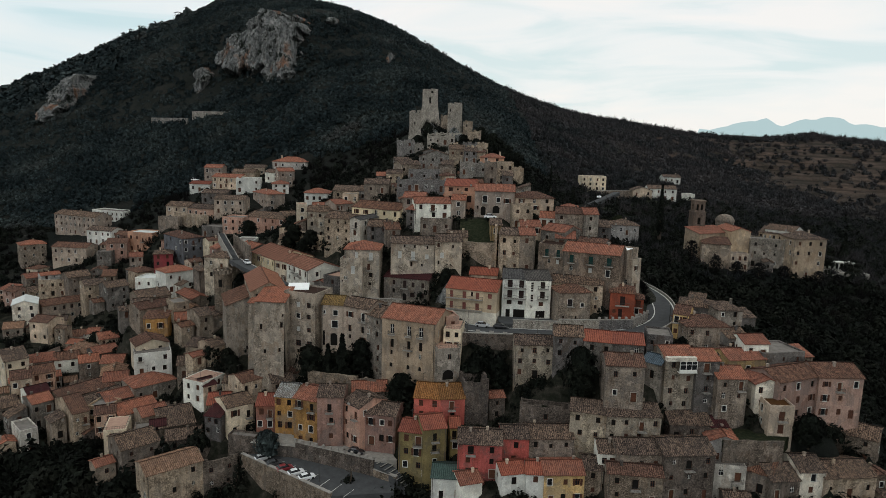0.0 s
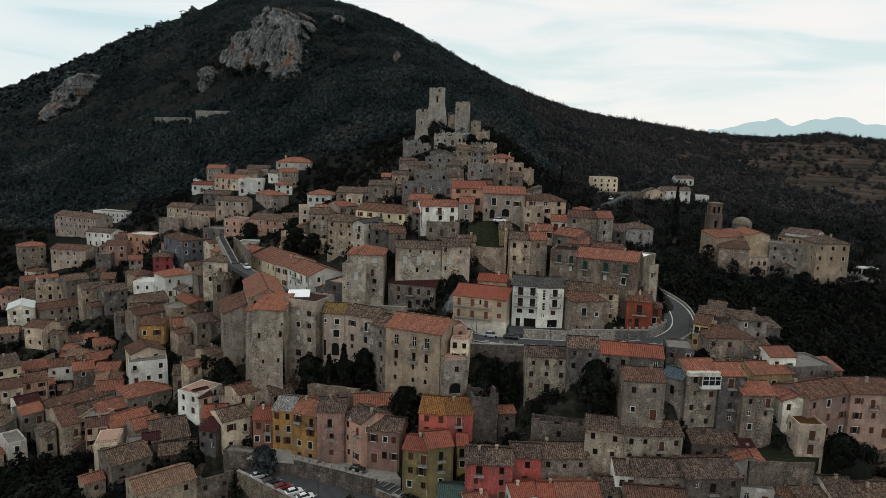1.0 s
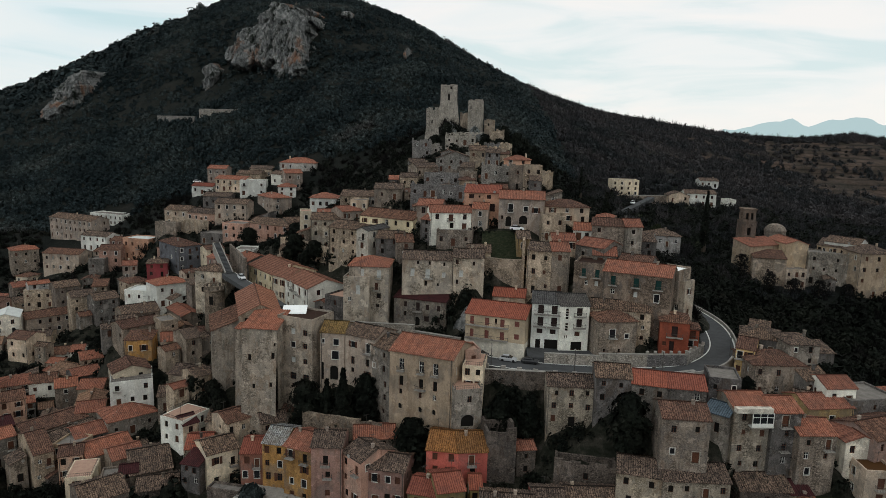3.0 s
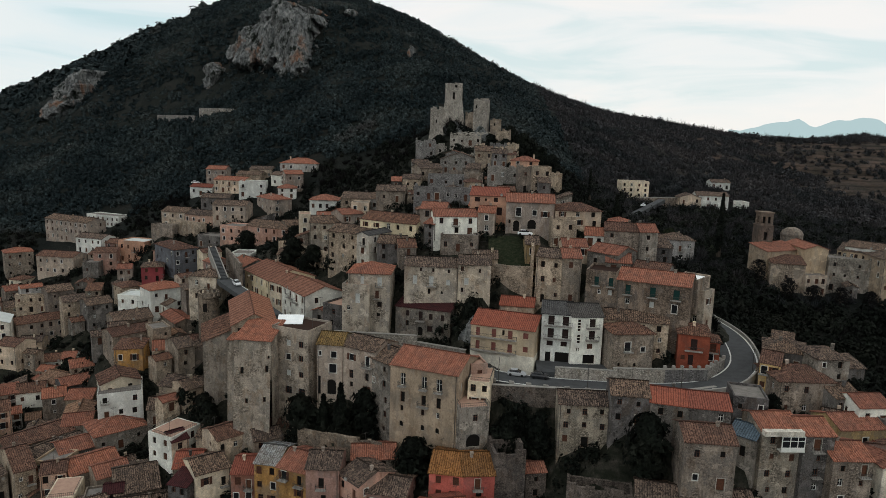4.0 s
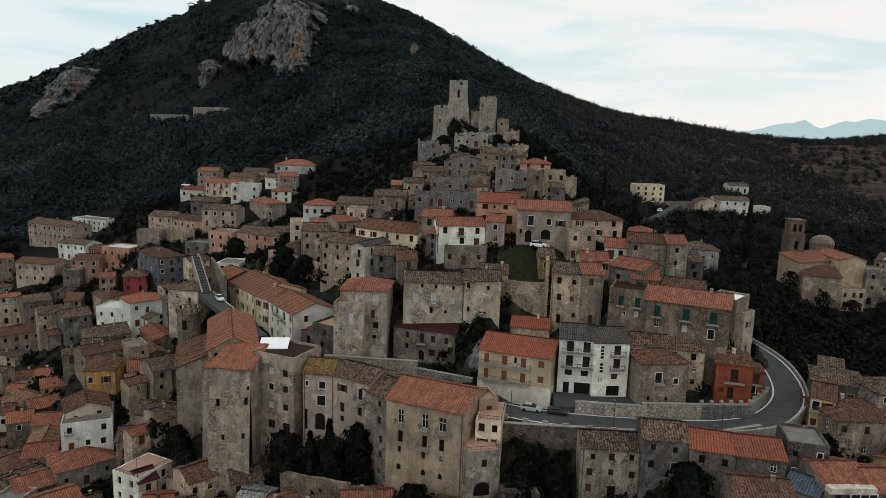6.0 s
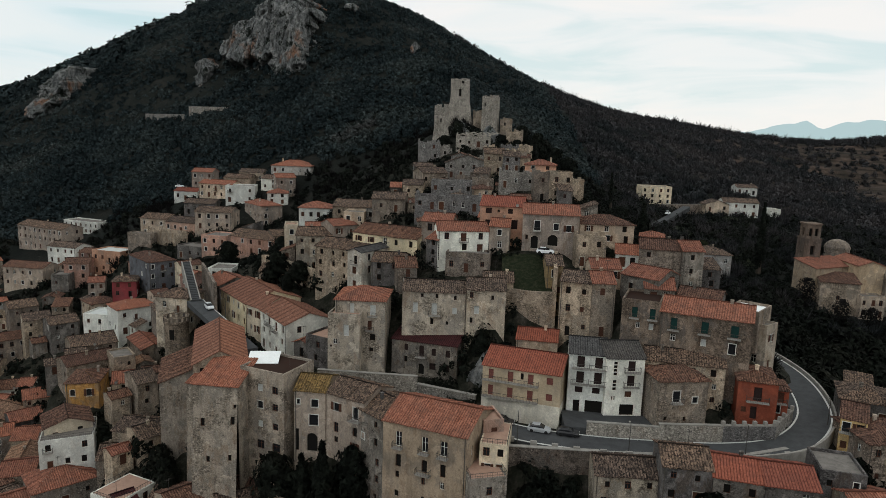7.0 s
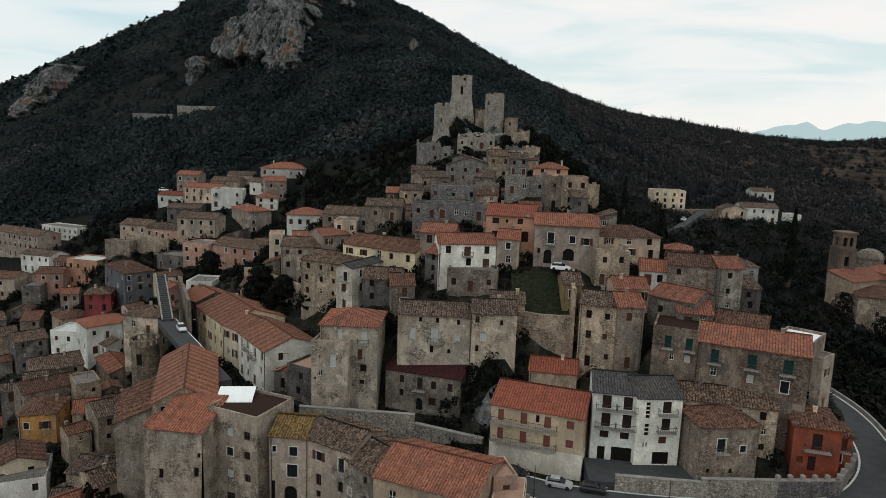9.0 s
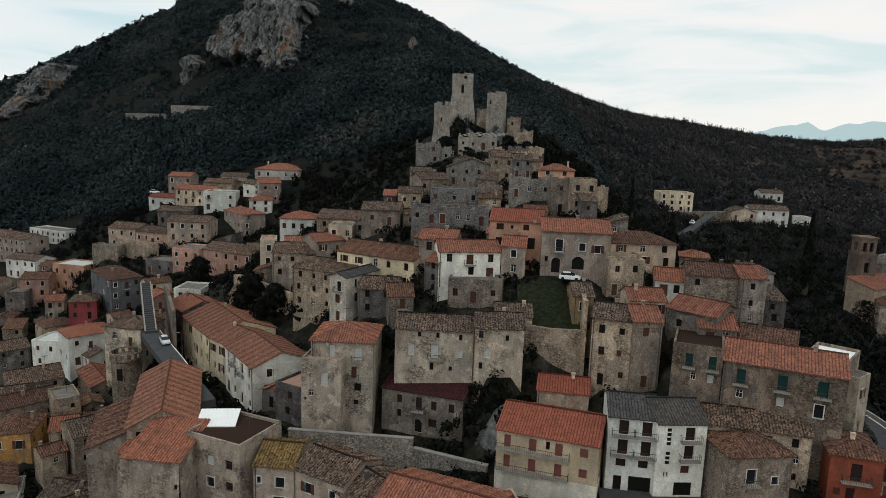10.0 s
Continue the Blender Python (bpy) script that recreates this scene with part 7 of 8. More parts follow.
for k in range(14):
    a = 2 * math.pi * k / 14
    part("baluster", Shape().box(-0.35, 0.35, -0.1, 0.1, 9.3, 10.3), WALLS["darkstone"], rt, m=pose(3.1 * math.cos(a), 3.1 * math.sin(a), 0, 0, 0, math.degrees(a) + 90))
part("coping", round_body("coping", [(3.25, 10.3), (3.25, 10.5), (2.95, 10.5), (2.95, 10.3), (3.25, 10.3)], WALLS["darkstone"]), None, rt)
# near-black panel on the wall paints a shaded opening
part("opening", Shape().box(-0.6, 0.6, -3.06, -2.9, 4.8, 7.4), DARK, rt)

# ---- roads, streets and courts ----


def ribbon(name, path, width, material, label, category, thick=0.4, side=0.0, kind="structure"):
    """A band of even width along a path of (x, y, z); side shifts it sideways."""
    pts = [Vector(p) for p in path]
    fine = []
    for i in range(len(pts) - 1):
        p0, p1, p2, p3 = pts[max(0, i - 1)], pts[i], pts[i + 1], pts[min(len(pts) - 1, i + 2)]
        for k in range(8):
            t = k / 8
            fine.append(0.5 * ((2 * p1) + (p2 - p0) * t + (2 * p0 - 5 * p1 + 4 * p2 - p3) * t * t + (3 * p1 - p0 - 3 * p2 + p3) * t ** 3))
    fine.append(pts[-1])
    s = Shape()
    rows = []
    for i, p in enumerate(fine):
        d = (fine[min(i + 1, len(fine) - 1)] - fine[max(i - 1, 0)])
        n = Vector((-d.y, d.x, 0)).normalized()
        a, b = p + n * (side + width / 2), p + n * (side - width / 2)
        rows.append([s.vert(q) for q in (a, b, b - Vector((0, 0, thick)), a - Vector((0, 0, thick)))])
    for a, b in zip(rows, rows[1:]):
        for k in range(4):
            s.f.append([a[k], a[(k + 1) % 4], b[(k + 1) % 4], b[k]])
    s.f += [rows[0], rows[-1][::-1]]
    return tagged(new(name, s.mesh(name, material)), label, category, kind=kind)


ribbon("road", ROAD, 6.4, ASPHALT, "grey asphalt road bending round the town", "road", 2.0)
ribbon("road_line", ROAD, 0.3, LINE, "pale kerb line along the road", "road marking", 0.06, 2.9).location.z = 0.04
ribbon("road_line", ROAD, 0.35, LINE, "pale kerb line along the road", "road marking", 0.06, -2.9).location.z = 0.04
ribbon("parapet", ROAD[5:], 0.4, CONCRETE, "low concrete parapet along the road's outer edge", "parapet", 2.5, -3.5).location.z = 0.7
for k in range(14):
    # pale blocks along the road's lower edge
    f = 1.0 + k * 0.36
    a, b = Vector(ROAD[int(f)]), Vector(ROAD[int(f) + 1])
    at, way = a.lerp(b, f - int(f)), (b - a).normalized()
    block = tagged(new("bollard", Shape().box(-0.55, 0.55, -0.2, 0.2, -0.3, 0.65).mesh("bollard", CONCRETE)), "low pale concrete block on the road's edge", "bollard", "blocks along the road")
    block.matrix_world = pose(at.x + way.y * 3.55, at.y - way.x * 3.55, at.z, 0, 0, math.degrees(math.atan2(way.y, way.x)))
ribbon("road_shoulder", ROAD[6:10], 4.6, ASPHALT, "asphalt forecourt inside the bend of the road", "road", 2.0, 5.2).location.z = -0.03
ribbon("road", UPPER[:4], 3.4, ASPHALT, "pale road winding up behind the town", "road", 2.0).location.z = 0.5
ribbon("street", [(-75.5, 238.5, 53.4), (-71, 232.5, 53.2), (-63, 222, 53), (-55, 211, 52.8), (-49, 203, 52.6)], 4.2, ASPHALT, "narrow asphalt street below the cream houses", "street", 1.4)
ribbon("road_line", [(-75.5, 238.5, 53.4), (-71, 232.5, 53.2), (-63, 222, 53), (-55, 211, 52.8)], 0.2, LINE, "pale edge line along the street", "road marking", 0.05, 2.0).location.z = 0.04
stairs = empty("stairway", pose(-88.4, 263, 53.6), "long stepped street with pale kerbs beside the grey house", "stairs", kind="structure")
run = Vector((13.6, -25.6, 0))
ang = math.degrees(math.atan2(run.y, run.x))
for k in range(24):
    f = k / 24
    part("step", Shape().box(0, run.length / 24, -1.0, 1.0, -3, 0), ASPHALT, stairs, m=pose(run.x * f, run.y * f, 5.2 - 5.2 * f, 0, 0, ang))
for side in (-1.15, 1.15):
    k = Shape()
    k.poly((0, side - 0.15, 5.4), (run.length, side - 0.15, 0.3), (run.length, side + 0.15, 0.3), (0, side + 0.15, 5.4))
    k.poly((0, side - 0.15, 2), (run.length, side - 0.15, -3), (run.length, side - 0.15, 0.3), (0, side - 0.15, 5.4))
    k.poly((run.length, side + 0.15, -3), (0, side + 0.15, 2), (0, side + 0.15, 5.4), (run.length, side + 0.15, 0.3))
    part("kerb", k, CONCRETE, stairs, m=pose(0, 0, 0, 0, 0, ang))


def retaining(x0, y0, x1, y1, z0, z1, thick=0.7, wall="stone", label="rubble-stone retaining wall on the slope", coping=True, posts=0):
    """A retaining wall between two points of the plan, with its coping, and posts if any."""
    w = math.hypot(x1 - x0, y1 - y0)
    ob = empty("retaining_wall", pose(x0, y0, z0, 0, 0, math.degrees(math.atan2(y1 - y0, x1 - x0))), label, "wall", "retaining walls")
    n = max(2, int(w / 2.5))
    s = Shape()
    rng = random.Random(int(x0 * 7 + y0 * 3))
    h = z1 - z0
    pts = [(w * k / n, h + (rng.uniform(-0.25, 0.25) if not coping else 0)) for k in range(n + 1)]
    for (a, p), (b, q) in zip(pts, pts[1:]):
        s.poly((a, 0, -4), (b, 0, -4), (b, 0, q), (a, 0, p))
        s.poly((b, thick, -4), (a, thick, -4), (a, thick, p), (b, thick, q))
        s.poly((a, 0, p), (b, 0, q), (b, thick, q), (a, thick, p))
    s.poly((0, thick, -4), (0, 0, -4), (0, 0, pts[0][1]), (0, thick, pts[0][1]))
    s.poly((w, 0, -4), (w, thick, -4), (w, thick, pts[-1][1]), (w, 0, pts[-1][1]))
    part("wall", s, WALLS[wall], ob)
    if coping:
        part("coping", Shape().box(-0.05, w + 0.05, -0.08, thick + 0.08, h, h + 0.14), CONCRETE, ob)
    for k in range(posts):
        x = w * k / max(1, posts - 1)
        part("post", Shape().box(x - 0.3, x + 0.3, -0.05, 0.55, h + 0.14, h + 0.85), CONCRETE, ob)
    return ob


retaining(5.5, 173.6, 21, 173.2, 33, 47.5, wall="darkstone", label="tall stone retaining wall under the road")
retaining(20.5, 173.2, 45, 174.0, 40, 47.3, wall="darkstone", label="stone retaining wall under the road")
retaining(45, 174.0, 58, 179.4, 40, 47.5, wall="darkstone", label="stone retaining wall under the road")
retaining(20, 180.3, 32.6, 179.5, 47, 49.6, 0.6, "palestone", "pale stone retaining wall beside the road")
retaining(32.6, 179.5, 44, 180.2, 47, 50.2, 0.6, "palestone", "pale stone retaining wall beside the road")
retaining(44, 180.2, 53.6, 181.2, 47, 50.2, 0.6, "palestone", "pale stone wall with square posts below the orange house", posts=6)
retaining(53.6, 181.2, 60, 188.6, 47, 50.4, 0.6, "palestone", "pale stone wall with square posts below the orange house", posts=5)
retaining(-33, 198.6, -12, 197.4, 44, 50.2, wall="palestone", label="long stone retaining wall below the houses")
retaining(-12, 197.4, 0, 192.6, 43, 48.6, wall="palestone", label="stepped stone retaining wall beside a stair")
retaining(-20, 190.5, 0, 189.5, 42, 46.2, label="low stone wall on the slope", coping=False)
retaining(5, 210.5, 17, 209, 58, 66.4, label="stone retaining wall below the grassy garden", coping=False)
retaining(17, 209, 17.8, 224, 60, 72, label="stone wall beside the garden steps", coping=False)
retaining(-66, 266, -44, 246, 58, 61.5, label="ivy-grown arched retaining wall", coping=False)
retaining(-44, 246, -36, 238, 57, 60.5, label="ivy-grown arched retaining wall", coping=False)
retaining(-84, 264, -70, 238, 50, 58.5, label="stone wall above the stepped street", coping=False)
retaining(-50, 158.9, -36.5, 149.5, 9, 18.5, wall="darkstone", label="concrete-capped wall below the car park")
retaining(-36.5, 149.5, -24.3, 141, 9, 18.5, wall="darkstone", label="concrete-capped wall below the car park")
retaining(-48, 160.4, -36.2, 158.9, 17, 20.8, wall="darkstone", label="stone wall behind the car park")
retaining(-36.2, 158.9, -23, 153.7, 16, 22.0, wall="darkstone", label="rubble wall with square posts behind the car park", posts=8)
retaining(-23, 153.7, -15.5, 150.6, 16, 22.0, wall="darkstone", label="rubble wall with square posts behind the car park", posts=5)
retaining(-15.5, 150.6, -9.8, 147.2, 15, 19.6, wall="darkstone", label="stone wall of the ramp beside the car park")
retaining(65.8, 144.5, 79.7, 144.5, 24, 32.4, 0.5, wall="darkstone", label="old stone wall of a garden terrace", coping=False)
retaining(-36, 174, -22, 170.5, 31, 35.5, wall="darkstone", label="mossy stone wall under the conifers", coping=False)
retaining(-22, 170.5, -17, 170, 31, 35, wall="darkstone", label="mossy stone wall under the conifers", coping=False)
retaining(-226, 521, -190, 499, 98, 106.6, 1.0, "palestone", "pale wall of the mountain road")
retaining(-186, 498, -156, 492, 102, 111.8, 1.0, "palestone", "pale wall of the mountain road")
retaining(60, 322, 76, 352, 62, 66, label="stone wall along the upper road")
retaining(86, 388, 112, 398, 66, 70, label="stone garden wall by the upper road")
retaining(-138, 340, -118, 332, 50, 57, label="stone terrace wall behind the town", coping=False)

def slab(name, corners, z, material, label, category):
    """A level paved area over the corners of the plan, three metres thick."""
    k = Shape()
    k.poly(*[(*c, z) for c in corners])
    for a, b in zip(corners, corners[1:] + corners[:1]):
        k.poly((*a, z - 3), (*b, z - 3), (*b, z), (*a, z))
    return tagged(new(name, k.mesh(name, material)), label, category, kind="structure")


slab("car_park", [(-50, 159), (-24.3, 141.2), (-10, 143.5), (-10, 147.4), (-15.5, 150.8), (-36.2, 159.1), (-48, 160.5)], 17.8, ASPHALT, "small asphalt car park on a terrace", "car park")
slab("street", [(-47.5, 160.9), (-36.2, 159.5), (-15.5, 151.2), (-9.9, 152.6), (-12, 157), (-36, 164), (-47, 166.5)], 21.3, CONCRETE, "pale paved lane before the coloured houses", "lane")
ramp = empty("ramp", pose(-15.3, 151.6, 21.2, 0, 0, -35), "stepped stone-paved ramp beside the car park", "stairs", kind="structure")
for k in range(8):
    part("step", Shape().box(k * 1.25, k * 1.25 + 1.25, -0.6, 2.6, -5, -0.42 * k), ASPHALT, ramp)
    part("nosing", Shape().box(k * 1.25 + 1.05, k * 1.25 + 1.255, -0.6, 2.6, -0.42 * k - 0.1, -0.42 * k + 0.02), CONCRETE, ramp)

yard = tagged(new("forecourt", Shape().box(0, 16.5, 0, 7.6, -3, 0).mesh("forecourt", ASPHALT)), "worn asphalt forecourt before the white houses", "forecourt", kind="structure")
yard.matrix_world = pose(16.2, 180.9, 48.35, 0, 0, -2)

grass = Nodes("grass", 0.9)
GRASS = grass.done(grass.ramp(grass.noise(grass.place(), 1.2, 7, 0.7), [(0.3, (0.008, 0.011, 0.006)), (0.5, (0.016, 0.021, 0.011)), (0.7, (0.042, 0.038, 0.024))]))
slab("lawn", [(66, 144.8), (79.5, 144.8), (86, 152), (66, 152)], 31.9, GRASS, "small green garden terrace among the lower houses", "lawn")
lawn = Shape()
for i in range(6):
    for j in range(8):
        def at(a, b):
            return (5.5 + a * 2.0, 210.5 + b * 1.75, 65.2 + b * 0.85 + 0.25 * noise.noise((a * 1.3, b * 1.1, 2)))
        lawn.poly(at(i, j), at(i + 1, j), at(i + 1, j + 1), at(i, j + 1))
tagged(new("lawn", lawn.mesh("lawn", GRASS)), "steep green garden plot between stone walls", "lawn", kind="structure")
for k, (gx0, gy0, gz0, w0, d0) in enumerate(((96, 366, 0.5, 26, 18), (78, 330, 0.5, 20, 16), (84, 305, 0.5, 16, 14), (166, 292, 0.4, 16, 22))):
    f = Shape()
    for i in range(5):
        for j in range(5):
            def at(a, b):
                p = (gx0 + a * w0 / 5 + noise.noise((a + k, b, 5)), gy0 + b * d0 / 5 + 1.5 * noise.noise((b, a + k, 9)))
                return (*p, heights(np.array([p]))[0] + gz0)
            f.poly(at(i, j), at(i + 1, j), at(i + 1, j + 1), at(i, j + 1))
    tagged(new("lawn", f.mesh("lawn", GRASS)), "green field on the hillside", "lawn", kind="structure")

# ---- trees that stand alone ----
BARK = plain_material("bark", (0.06, 0.048, 0.038), 0.3, 4.0)


def tree(name, label, x, y, z, tall, wide, form, material, seed, tris=420, leaf=0.30):
    """A trunk with limbs, and a ragged crown: form(f) is the crown's radius at the height share f."""
    rng = random.Random(seed)
    home = empty(name, pose(x, y, z), label, "tree")
    t = Shape()
    r0 = 0.05 * tall ** 0.9
    rings = [(r0 * (1 - 0.85 * k / 6), tall * 0.9 * k / 6 - (0.8 if k == 0 else 0), 0.25 * math.sin(k + seed), 0.2 * math.cos(2 * k + seed)) for k in range(7)]
    idx = [[t.vert((dx + r * math.cos(a * math.pi / 3), dy + r * math.sin(a * math.pi / 3), h)) for a in range(6)] for r, h, dx, dy in rings]
    for a, b in zip(idx, idx[1:]):
        for k in range(6):
            t.f.append([a[k], a[(k + 1) % 6], b[(k + 1) % 6], b[k]])
    for k in range(9):
        f = rng.uniform(0.25, 0.85)
        a = rng.uniform(0, 6.28)
        reach = wide * form(f) * 0.9
        p, q = Vector((0, 0, tall * f * 0.9)), Vector((math.cos(a) * reach, math.sin(a) * reach, tall * min(1, f + 0.12)))
        s = Vector((-math.sin(a), math.cos(a), 0)) * r0 * 0.25
        t.poly(p - s, p + s, q)
        t.poly(p + Vector((0, 0, r0 * 0.4)), p - Vector((0, 0, r0 * 0.4)), q)
    part("trunk", t, BARK, home)
    if tris:
        c = Shape()
        for k in range(tris):
            f = rng.uniform(0.03, 1.0)
            a = rng.uniform(0, 6.28)
            r = wide * form(f) * rng.uniform(0.45, 1.0) * (1 + 0.25 * math.sin(a * 3 + f * 17 + seed))
            p = Vector((r * math.cos(a), r * math.sin(a), tall * f))
            n = Vector((math.cos(a), math.sin(a), rng.uniform(-0.2, 0.8))).normalized()
            u = n.orthogonal().normalized()
            u.rotate(Matrix.Rotation(rng.uniform(0, 6.28), 3, n))
            v = n.cross(u)
            s = leaf * rng.uniform(0.6, 1.4) * (1 + wide * 0.22)
            c.poly(p + u * s, p - u * s * 0.6 + v * s, p - u * s * 0.6 - v * s)
        part("crown", c, material, home)
    return home


def cone(f):
    return max(0.02, 1 - f)


def spindle(f):
    return max(0.02, min(1.0, f * 6)) * (1 - f ** 2.2)


def ball(f):
    return math.sqrt(max(0.01, 1 - (2 * f - 1.05) ** 2)) * (0.3 if f < 0.15 else 1)


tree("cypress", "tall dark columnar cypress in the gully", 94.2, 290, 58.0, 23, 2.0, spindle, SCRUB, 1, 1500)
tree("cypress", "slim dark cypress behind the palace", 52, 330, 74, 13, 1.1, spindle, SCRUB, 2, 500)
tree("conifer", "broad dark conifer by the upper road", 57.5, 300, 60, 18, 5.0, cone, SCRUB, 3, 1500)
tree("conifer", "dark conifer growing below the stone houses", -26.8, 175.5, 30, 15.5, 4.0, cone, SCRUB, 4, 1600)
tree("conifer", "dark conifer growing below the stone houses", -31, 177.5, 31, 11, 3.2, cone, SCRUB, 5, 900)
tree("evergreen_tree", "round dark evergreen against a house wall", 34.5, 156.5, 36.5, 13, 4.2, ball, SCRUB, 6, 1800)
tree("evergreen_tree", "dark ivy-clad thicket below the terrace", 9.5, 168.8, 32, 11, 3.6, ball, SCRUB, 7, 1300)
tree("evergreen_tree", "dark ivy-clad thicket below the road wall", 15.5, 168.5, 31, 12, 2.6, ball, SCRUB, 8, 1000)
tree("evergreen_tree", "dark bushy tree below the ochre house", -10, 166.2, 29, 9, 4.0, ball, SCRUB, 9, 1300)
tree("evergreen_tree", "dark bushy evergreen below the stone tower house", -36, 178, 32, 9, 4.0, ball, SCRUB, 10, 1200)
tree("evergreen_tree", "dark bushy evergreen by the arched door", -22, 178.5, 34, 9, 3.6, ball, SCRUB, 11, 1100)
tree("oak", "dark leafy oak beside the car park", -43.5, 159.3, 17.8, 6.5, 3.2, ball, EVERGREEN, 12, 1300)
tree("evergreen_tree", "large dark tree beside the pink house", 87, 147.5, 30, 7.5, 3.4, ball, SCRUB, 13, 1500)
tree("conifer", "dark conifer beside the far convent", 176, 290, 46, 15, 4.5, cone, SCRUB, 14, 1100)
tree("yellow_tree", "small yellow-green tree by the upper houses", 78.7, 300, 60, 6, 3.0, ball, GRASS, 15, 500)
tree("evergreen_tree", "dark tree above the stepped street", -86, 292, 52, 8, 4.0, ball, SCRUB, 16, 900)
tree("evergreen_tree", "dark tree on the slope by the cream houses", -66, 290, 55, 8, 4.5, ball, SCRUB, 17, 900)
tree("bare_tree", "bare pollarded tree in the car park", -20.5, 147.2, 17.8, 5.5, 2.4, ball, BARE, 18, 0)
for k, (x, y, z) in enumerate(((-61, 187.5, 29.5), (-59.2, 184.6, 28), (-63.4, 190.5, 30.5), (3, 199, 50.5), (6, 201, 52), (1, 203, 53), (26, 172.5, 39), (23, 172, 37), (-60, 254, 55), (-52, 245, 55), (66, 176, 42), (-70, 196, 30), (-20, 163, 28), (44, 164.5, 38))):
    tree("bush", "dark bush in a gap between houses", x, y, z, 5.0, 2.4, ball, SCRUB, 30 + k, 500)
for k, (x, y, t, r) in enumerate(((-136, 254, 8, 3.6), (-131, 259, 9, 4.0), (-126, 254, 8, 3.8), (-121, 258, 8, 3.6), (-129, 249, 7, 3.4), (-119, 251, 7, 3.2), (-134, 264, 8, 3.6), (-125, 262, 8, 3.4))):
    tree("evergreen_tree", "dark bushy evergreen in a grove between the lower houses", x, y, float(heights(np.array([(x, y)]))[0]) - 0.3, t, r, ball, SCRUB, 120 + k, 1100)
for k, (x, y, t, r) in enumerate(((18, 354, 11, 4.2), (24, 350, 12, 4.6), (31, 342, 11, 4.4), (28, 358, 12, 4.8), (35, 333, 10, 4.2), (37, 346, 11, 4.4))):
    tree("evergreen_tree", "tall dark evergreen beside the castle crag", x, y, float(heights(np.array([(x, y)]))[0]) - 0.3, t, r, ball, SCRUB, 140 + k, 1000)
palm = empty("palm_tree", pose(-90.6, 304, 51), "palm tree beside the pink house", "tree")
part("trunk", round_body("trunk", [(0.35, -1), (0.3, 6.0), (0.01, 6.1)], BARK, 10), None, palm)
for k in range(18):
    a = 360 * k / 18
    fr = Shape()
    prev = None
    for j in range(6):
        f = j / 5
        p = (2.8 * f, 0, 6 + 1.2 * math.sin(f * 2.6) - 1.3 * f * f + (0.6 if k % 2 else 0))
        wd = 0.3 * (1 - f) + 0.03
        q = [fr.vert((p[0], s * wd, p[2])) for s in (-1, 1)]
        if prev:
            fr.f.append([prev[0], q[0], q[1], prev[1]])
        prev = q
    part("frond", fr, EVERGREEN, palm, m=pose(0, 0, 0, 0, 0, a + 7 * (k % 3)))

# ---- cars ----
TYRE = plain_material("tyre_rubber", (0.02, 0.02, 0.02), 0.2, 5)
PAINTS = {}


def car(x, y, z, yaw, colour, word):
    """A small hatchback: body, glasshouse with panes, lights and wheels."""
    if word not in PAINTS:
        p = Nodes("car_paint_" + word, 0.3, 0.0)
        p.out.inputs["Specular IOR Level"].default_value = 0.6
        PAINTS[word] = p.done(p.ramp(p.noise(p.place(), 3, 2), [(0.3, tint(colour, 0.92)), (0.7, colour)]))
    paint = PAINTS[word]
    home = empty("car", pose(x, y, z, 0, 0, yaw), "parked %s hatchback car on the asphalt" % word, "car", "parked cars")

    def loft(sections):
        s = Shape()
        rows = []
        for px, lo, hi, half, top in sections:
            rows.append([s.vert(q) for q in ((px, -half, lo), (px, -half, lo + (hi - lo) * 0.6), (px, -top, hi), (px, top, hi), (px, half, lo + (hi - lo) * 0.6), (px, half, lo))])
        for a, b in zip(rows, rows[1:]):
            for k in range(6):
                s.f.append([a[k], b[k], b[(k + 1) % 6], a[(k + 1) % 6]])
        s.f += [rows[0], rows[-1][::-1]]
        return s

    part("body", loft([(-2.05, 0.35, 0.75, 0.70, 0.62), (-1.9, 0.25, 0.95, 0.84, 0.74), (-0.8, 0.22, 0.98, 0.86, 0.78), (0.9, 0.22, 0.95, 0.86, 0.78), (1.75, 0.25, 0.80, 0.82, 0.70), (2.05, 0.35, 0.62, 0.66, 0.55)]), paint, home)
    part("glasshouse", loft([(-1.75, 0.9, 1.0, 0.74, 0.66), (-1.25, 0.9, 1.42, 0.76, 0.58), (0.1, 0.9, 1.46, 0.76, 0.58), (0.95, 0.9, 0.98, 0.74, 0.66)]), GLASS, home)
    part("roof", loft([(-1.3, 1.40, 1.46, 0.58, 0.54), (0.15, 1.42, 1.50, 0.58, 0.54)]), paint, home)
    wheel = MESHES.setdefault("wheel", round_body("wheel", [(0.01, -0.1), (0.2, -0.1), (0.31, -0.09), (0.31, 0.09), (0.2, 0.1), (0.01, 0.1)], TYRE, 14))
    for wx in (-1.3, 1.3):
        for wy in (-0.78, 0.78):
            part("wheel", wheel, None, home, m=pose(wx, wy, 0.31, 90))
    for wy in (-0.5, 0.5):
        part("headlight", Shape().box(1.9, 2.04, wy - 0.14, wy + 0.14, 0.55, 0.68), WHITEWOOD, home)
    return home


car(11.6, 180.6, 47.32, -14, (0.36, 0.37, 0.38), "silver")
car(16.6, 179.6, 47.32, -10, (0.012, 0.012, 0.014), "black")
car(5.2, 183.2, 47.32, -23, (0.015, 0.016, 0.02), "black")
car(0.6, 185.4, 47.32, -25, (0.30, 0.31, 0.32), "silver")
car(15.6, 222.6, 72.7, -10, (0.75, 0.76, 0.77), "white")
car(-144, 386, 70.0, 20, (0.75, 0.76, 0.77), "white")
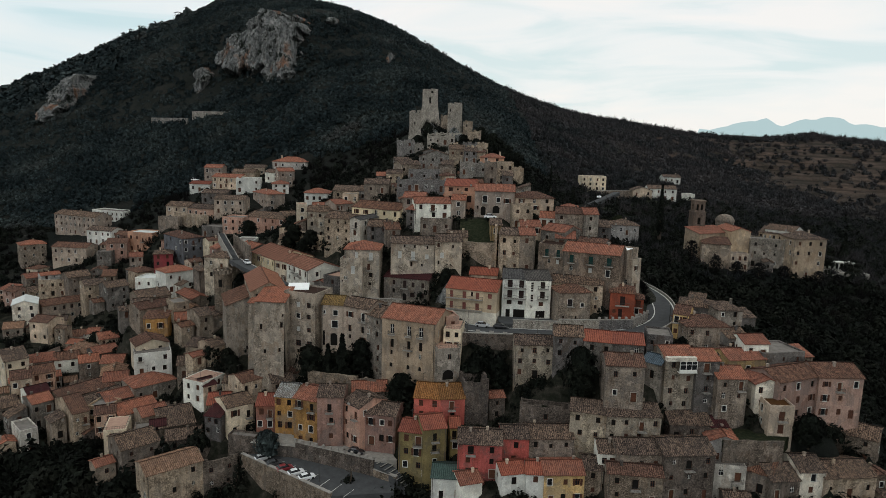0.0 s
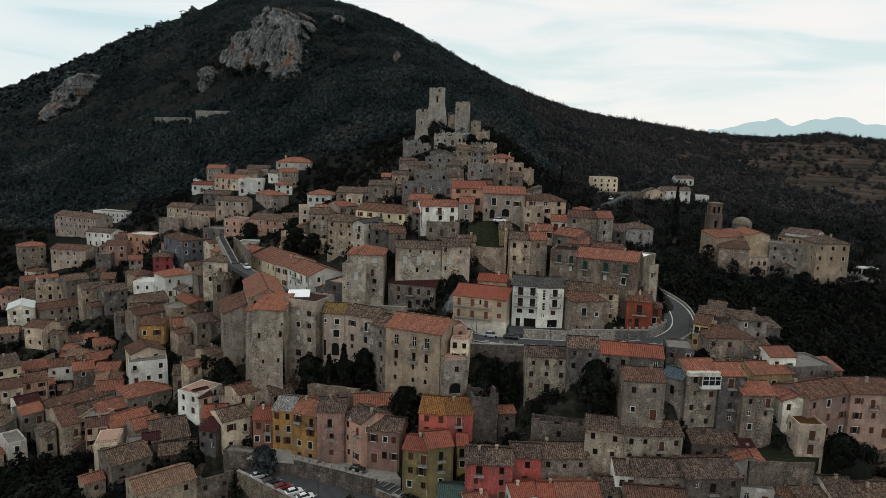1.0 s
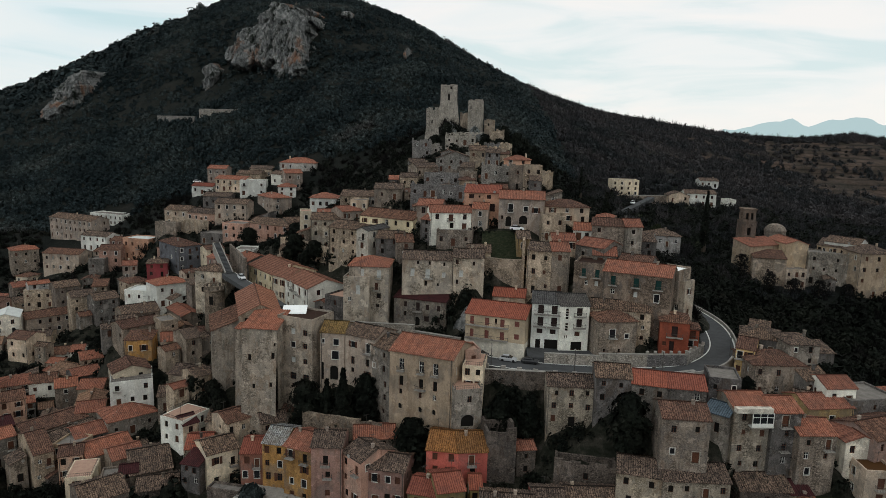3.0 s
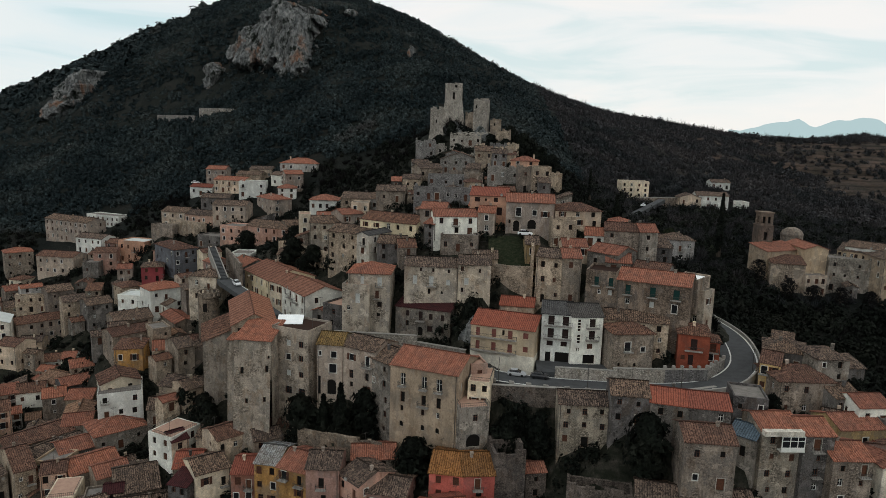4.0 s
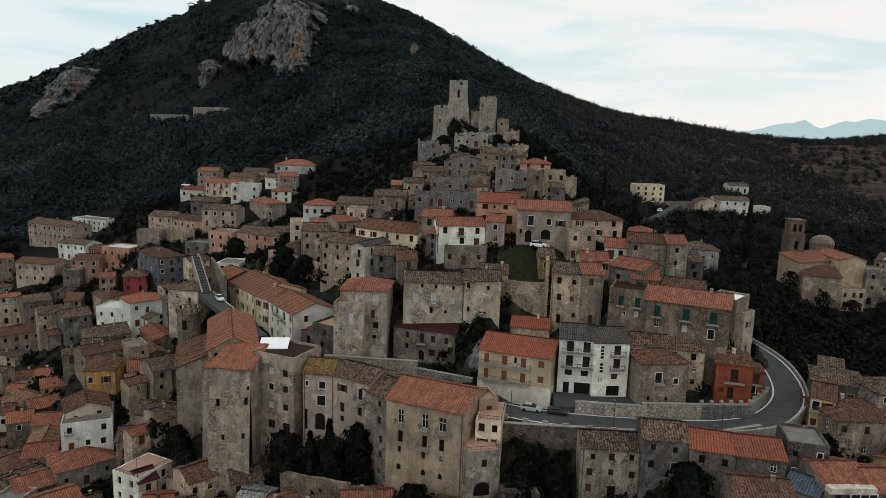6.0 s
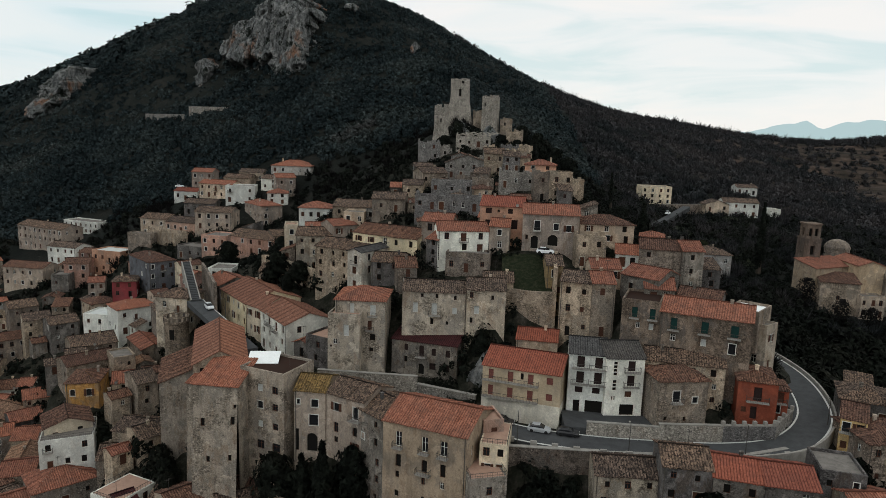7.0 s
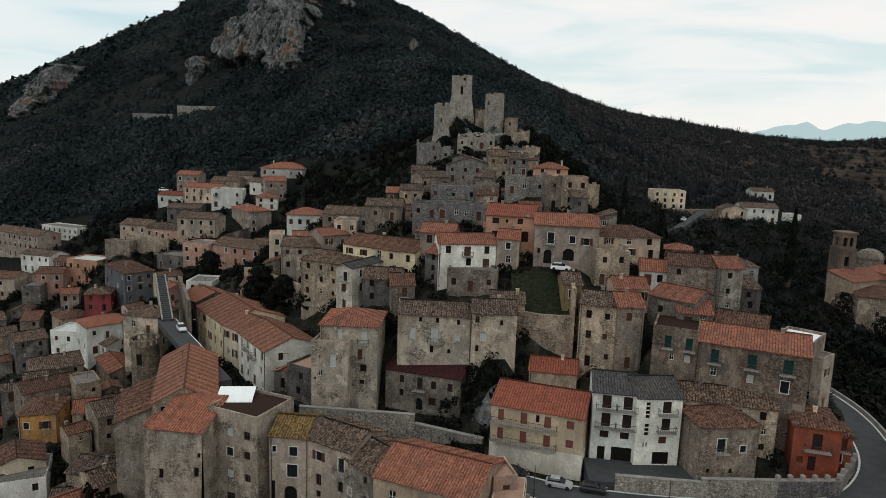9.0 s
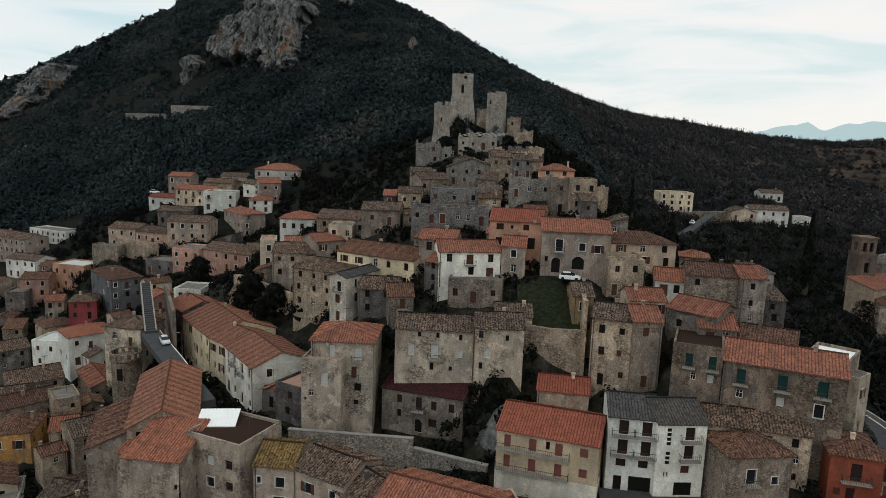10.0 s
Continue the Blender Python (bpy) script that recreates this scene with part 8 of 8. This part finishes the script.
car(-68.8, 231.4, 53.2, -55, (0.6, 0.61, 0.62), "pale grey")
car(-31.2, 148.6, 17.82, 32, (0.72, 0.73, 0.74), "white")
car(-34.2, 150.6, 17.82, 34, (0.70, 0.71, 0.72), "white")
car(-37.4, 152.6, 17.82, 34, (0.20, 0.02, 0.025), "dark red")
car(-40.6, 154.9, 17.82, 35, (0.05, 0.052, 0.055), "dark grey")
car(-44.2, 157.5, 17.82, 36, (0.6, 0.61, 0.62), "pale grey")
car(-20.2, 155.4, 21.32, -14, (0.012, 0.012, 0.014), "black")
car(83, 359, 68.6, 62, (0.7, 0.71, 0.72), "white")

# ---- street lamps ----


def street_lamp(x, y, z, tall=5.5, yaw=0):
    home = empty("street_lamp", pose(x, y, z, 0, 0, yaw), "slim dark metal street lamp at the roadside", "lamp", "street lamps")
    part("pole", round_body("pole", [(0.09, -0.5), (0.06, tall), (0.01, tall)], IRON, 8), None, home)
    part("arm", Shape().box(-0.03, 0.03, 0, 0.7, tall - 0.1, tall - 0.03), IRON, home)
    part("lamp_head", Shape().box(-0.12, 0.12, 0.5, 1.1, tall - 0.16, tall - 0.06), CONCRETE, home)


for k, (x, y) in enumerate(((7.3, 175.8), (26, 173.6), (46, 175.0), (66, 187.5))):
    street_lamp(x, y, 47.3 + (0.6 if k == 3 else 0))
street_lamp(-62, 224.5, 53, 5.0, 90)
street_lamp(70, 330, 66, 6.0)
street_lamp(-28, 147.5, 17.8, 6.0)

# ---- white pergola beside the far convent ----
per = empty("pergola", pose(160.5, 280.5, 47.5, 0, 0, -6), "white arcaded pergola beside the convent", "pergola")
for k in range(8):
    part("post", Shape().box(k * 1.9, k * 1.9 + 0.35, 0, 0.35, -2, 3.0), WALLS["white"], per)
    part("post", Shape().box(k * 1.9, k * 1.9 + 0.35, 3.0, 3.35, -2, 3.0), WALLS["white"], per)
part("roof", Shape().box(-0.3, 14.0, -0.3, 3.7, 3.0, 3.4), WALLS["white"], per)
part("terrace", Shape().box(-1, 17, -7, 4, -4, -0.05), CONCRETE, per)

for k, (x, y, z, t, r) in enumerate(((-9, 346, 97, 8, 3.2), (-14, 340, 93, 6, 3), (0, 344, 95, 6, 3), (9, 344, 93, 7, 3.4), (15, 338, 90, 8, 4), (20, 332, 86, 9, 4.5), (-24, 338, 88, 7, 3.5), (24, 320, 80, 9, 4.5), (-6, 334, 92, 4, 3), (30, 310, 76, 9, 5))):
    tree("evergreen_tree", "dark ivy-grown evergreen on the castle crag", x, y, z, t, r, ball, SCRUB, 60 + k, 700)

for k, (x, y, z, t, r) in enumerate(((112, 270, 46, 8, 3.0), (120, 268, 45, 7, 3.2), (128, 266, 44, 8, 3.4), (138, 266, 44, 7, 3), (150, 262, 42, 8, 3.4), (158, 262, 42, 7, 3), (104, 276, 50, 9, 3.4), (-58, 256, 57, 7, 3.4), (-50, 249, 57, 6, 3.2), (-42, 242, 56, 6, 3))):
    tree("bare_tree" if k < 7 else "evergreen_tree", "dark leafless tree below the convent" if k < 7 else "dark ivy and brush over a terrace wall", x, y, z, t, r, ball, BRUSH if k < 7 else SCRUB, 80 + k, 900, 0.16 if k < 7 else 0.3)

# ---- glazed veranda on the cream stone house ----
ver = empty("veranda", pose(54.2, 153.9, 45.3, 0, 0, 5), "white glazed veranda and balcony parapet on a house front", "veranda")
part("parapet", Shape().box(-0.3, 7.0, -1.3, 0.0, 2.8, 3.75), WALLS["whitegrey"], ver)
part("window_frame", Shape().lattice([3.0, 3.12, 4.5, 4.62, 5.9, 6.0, 7.2, 7.32], [0.0, 0.7, 1.9, 2.0, 2.7, 2.8], [(i, j) for i in (1, 3, 5) for j in (1, 3)], -1.25, -1.1), WHITEWOOD, ver)
part("pane", Shape().box(3.1, 7.2, -1.17, -1.13, 0.7, 2.7), GLASS, ver)
part("slab", Shape().box(2.9, 7.4, -1.3, 0.0, -0.2, 0.0), WALLS["white"], ver)

# ---- painted bays of the car park ----
for k in range(7):
    bay = tagged(new("bay_line", Shape().box(0, 4.2, -0.06, 0.06, 0, 0.012).mesh("bay_line", LINE)), "white painted line of a parking bay", "bay line", "lines of the car park", "structure")
    bay.matrix_world = pose(-38.5 + 3.2 * k, 157.0 - 2.1 * k, 17.805, 0, 0, -118)
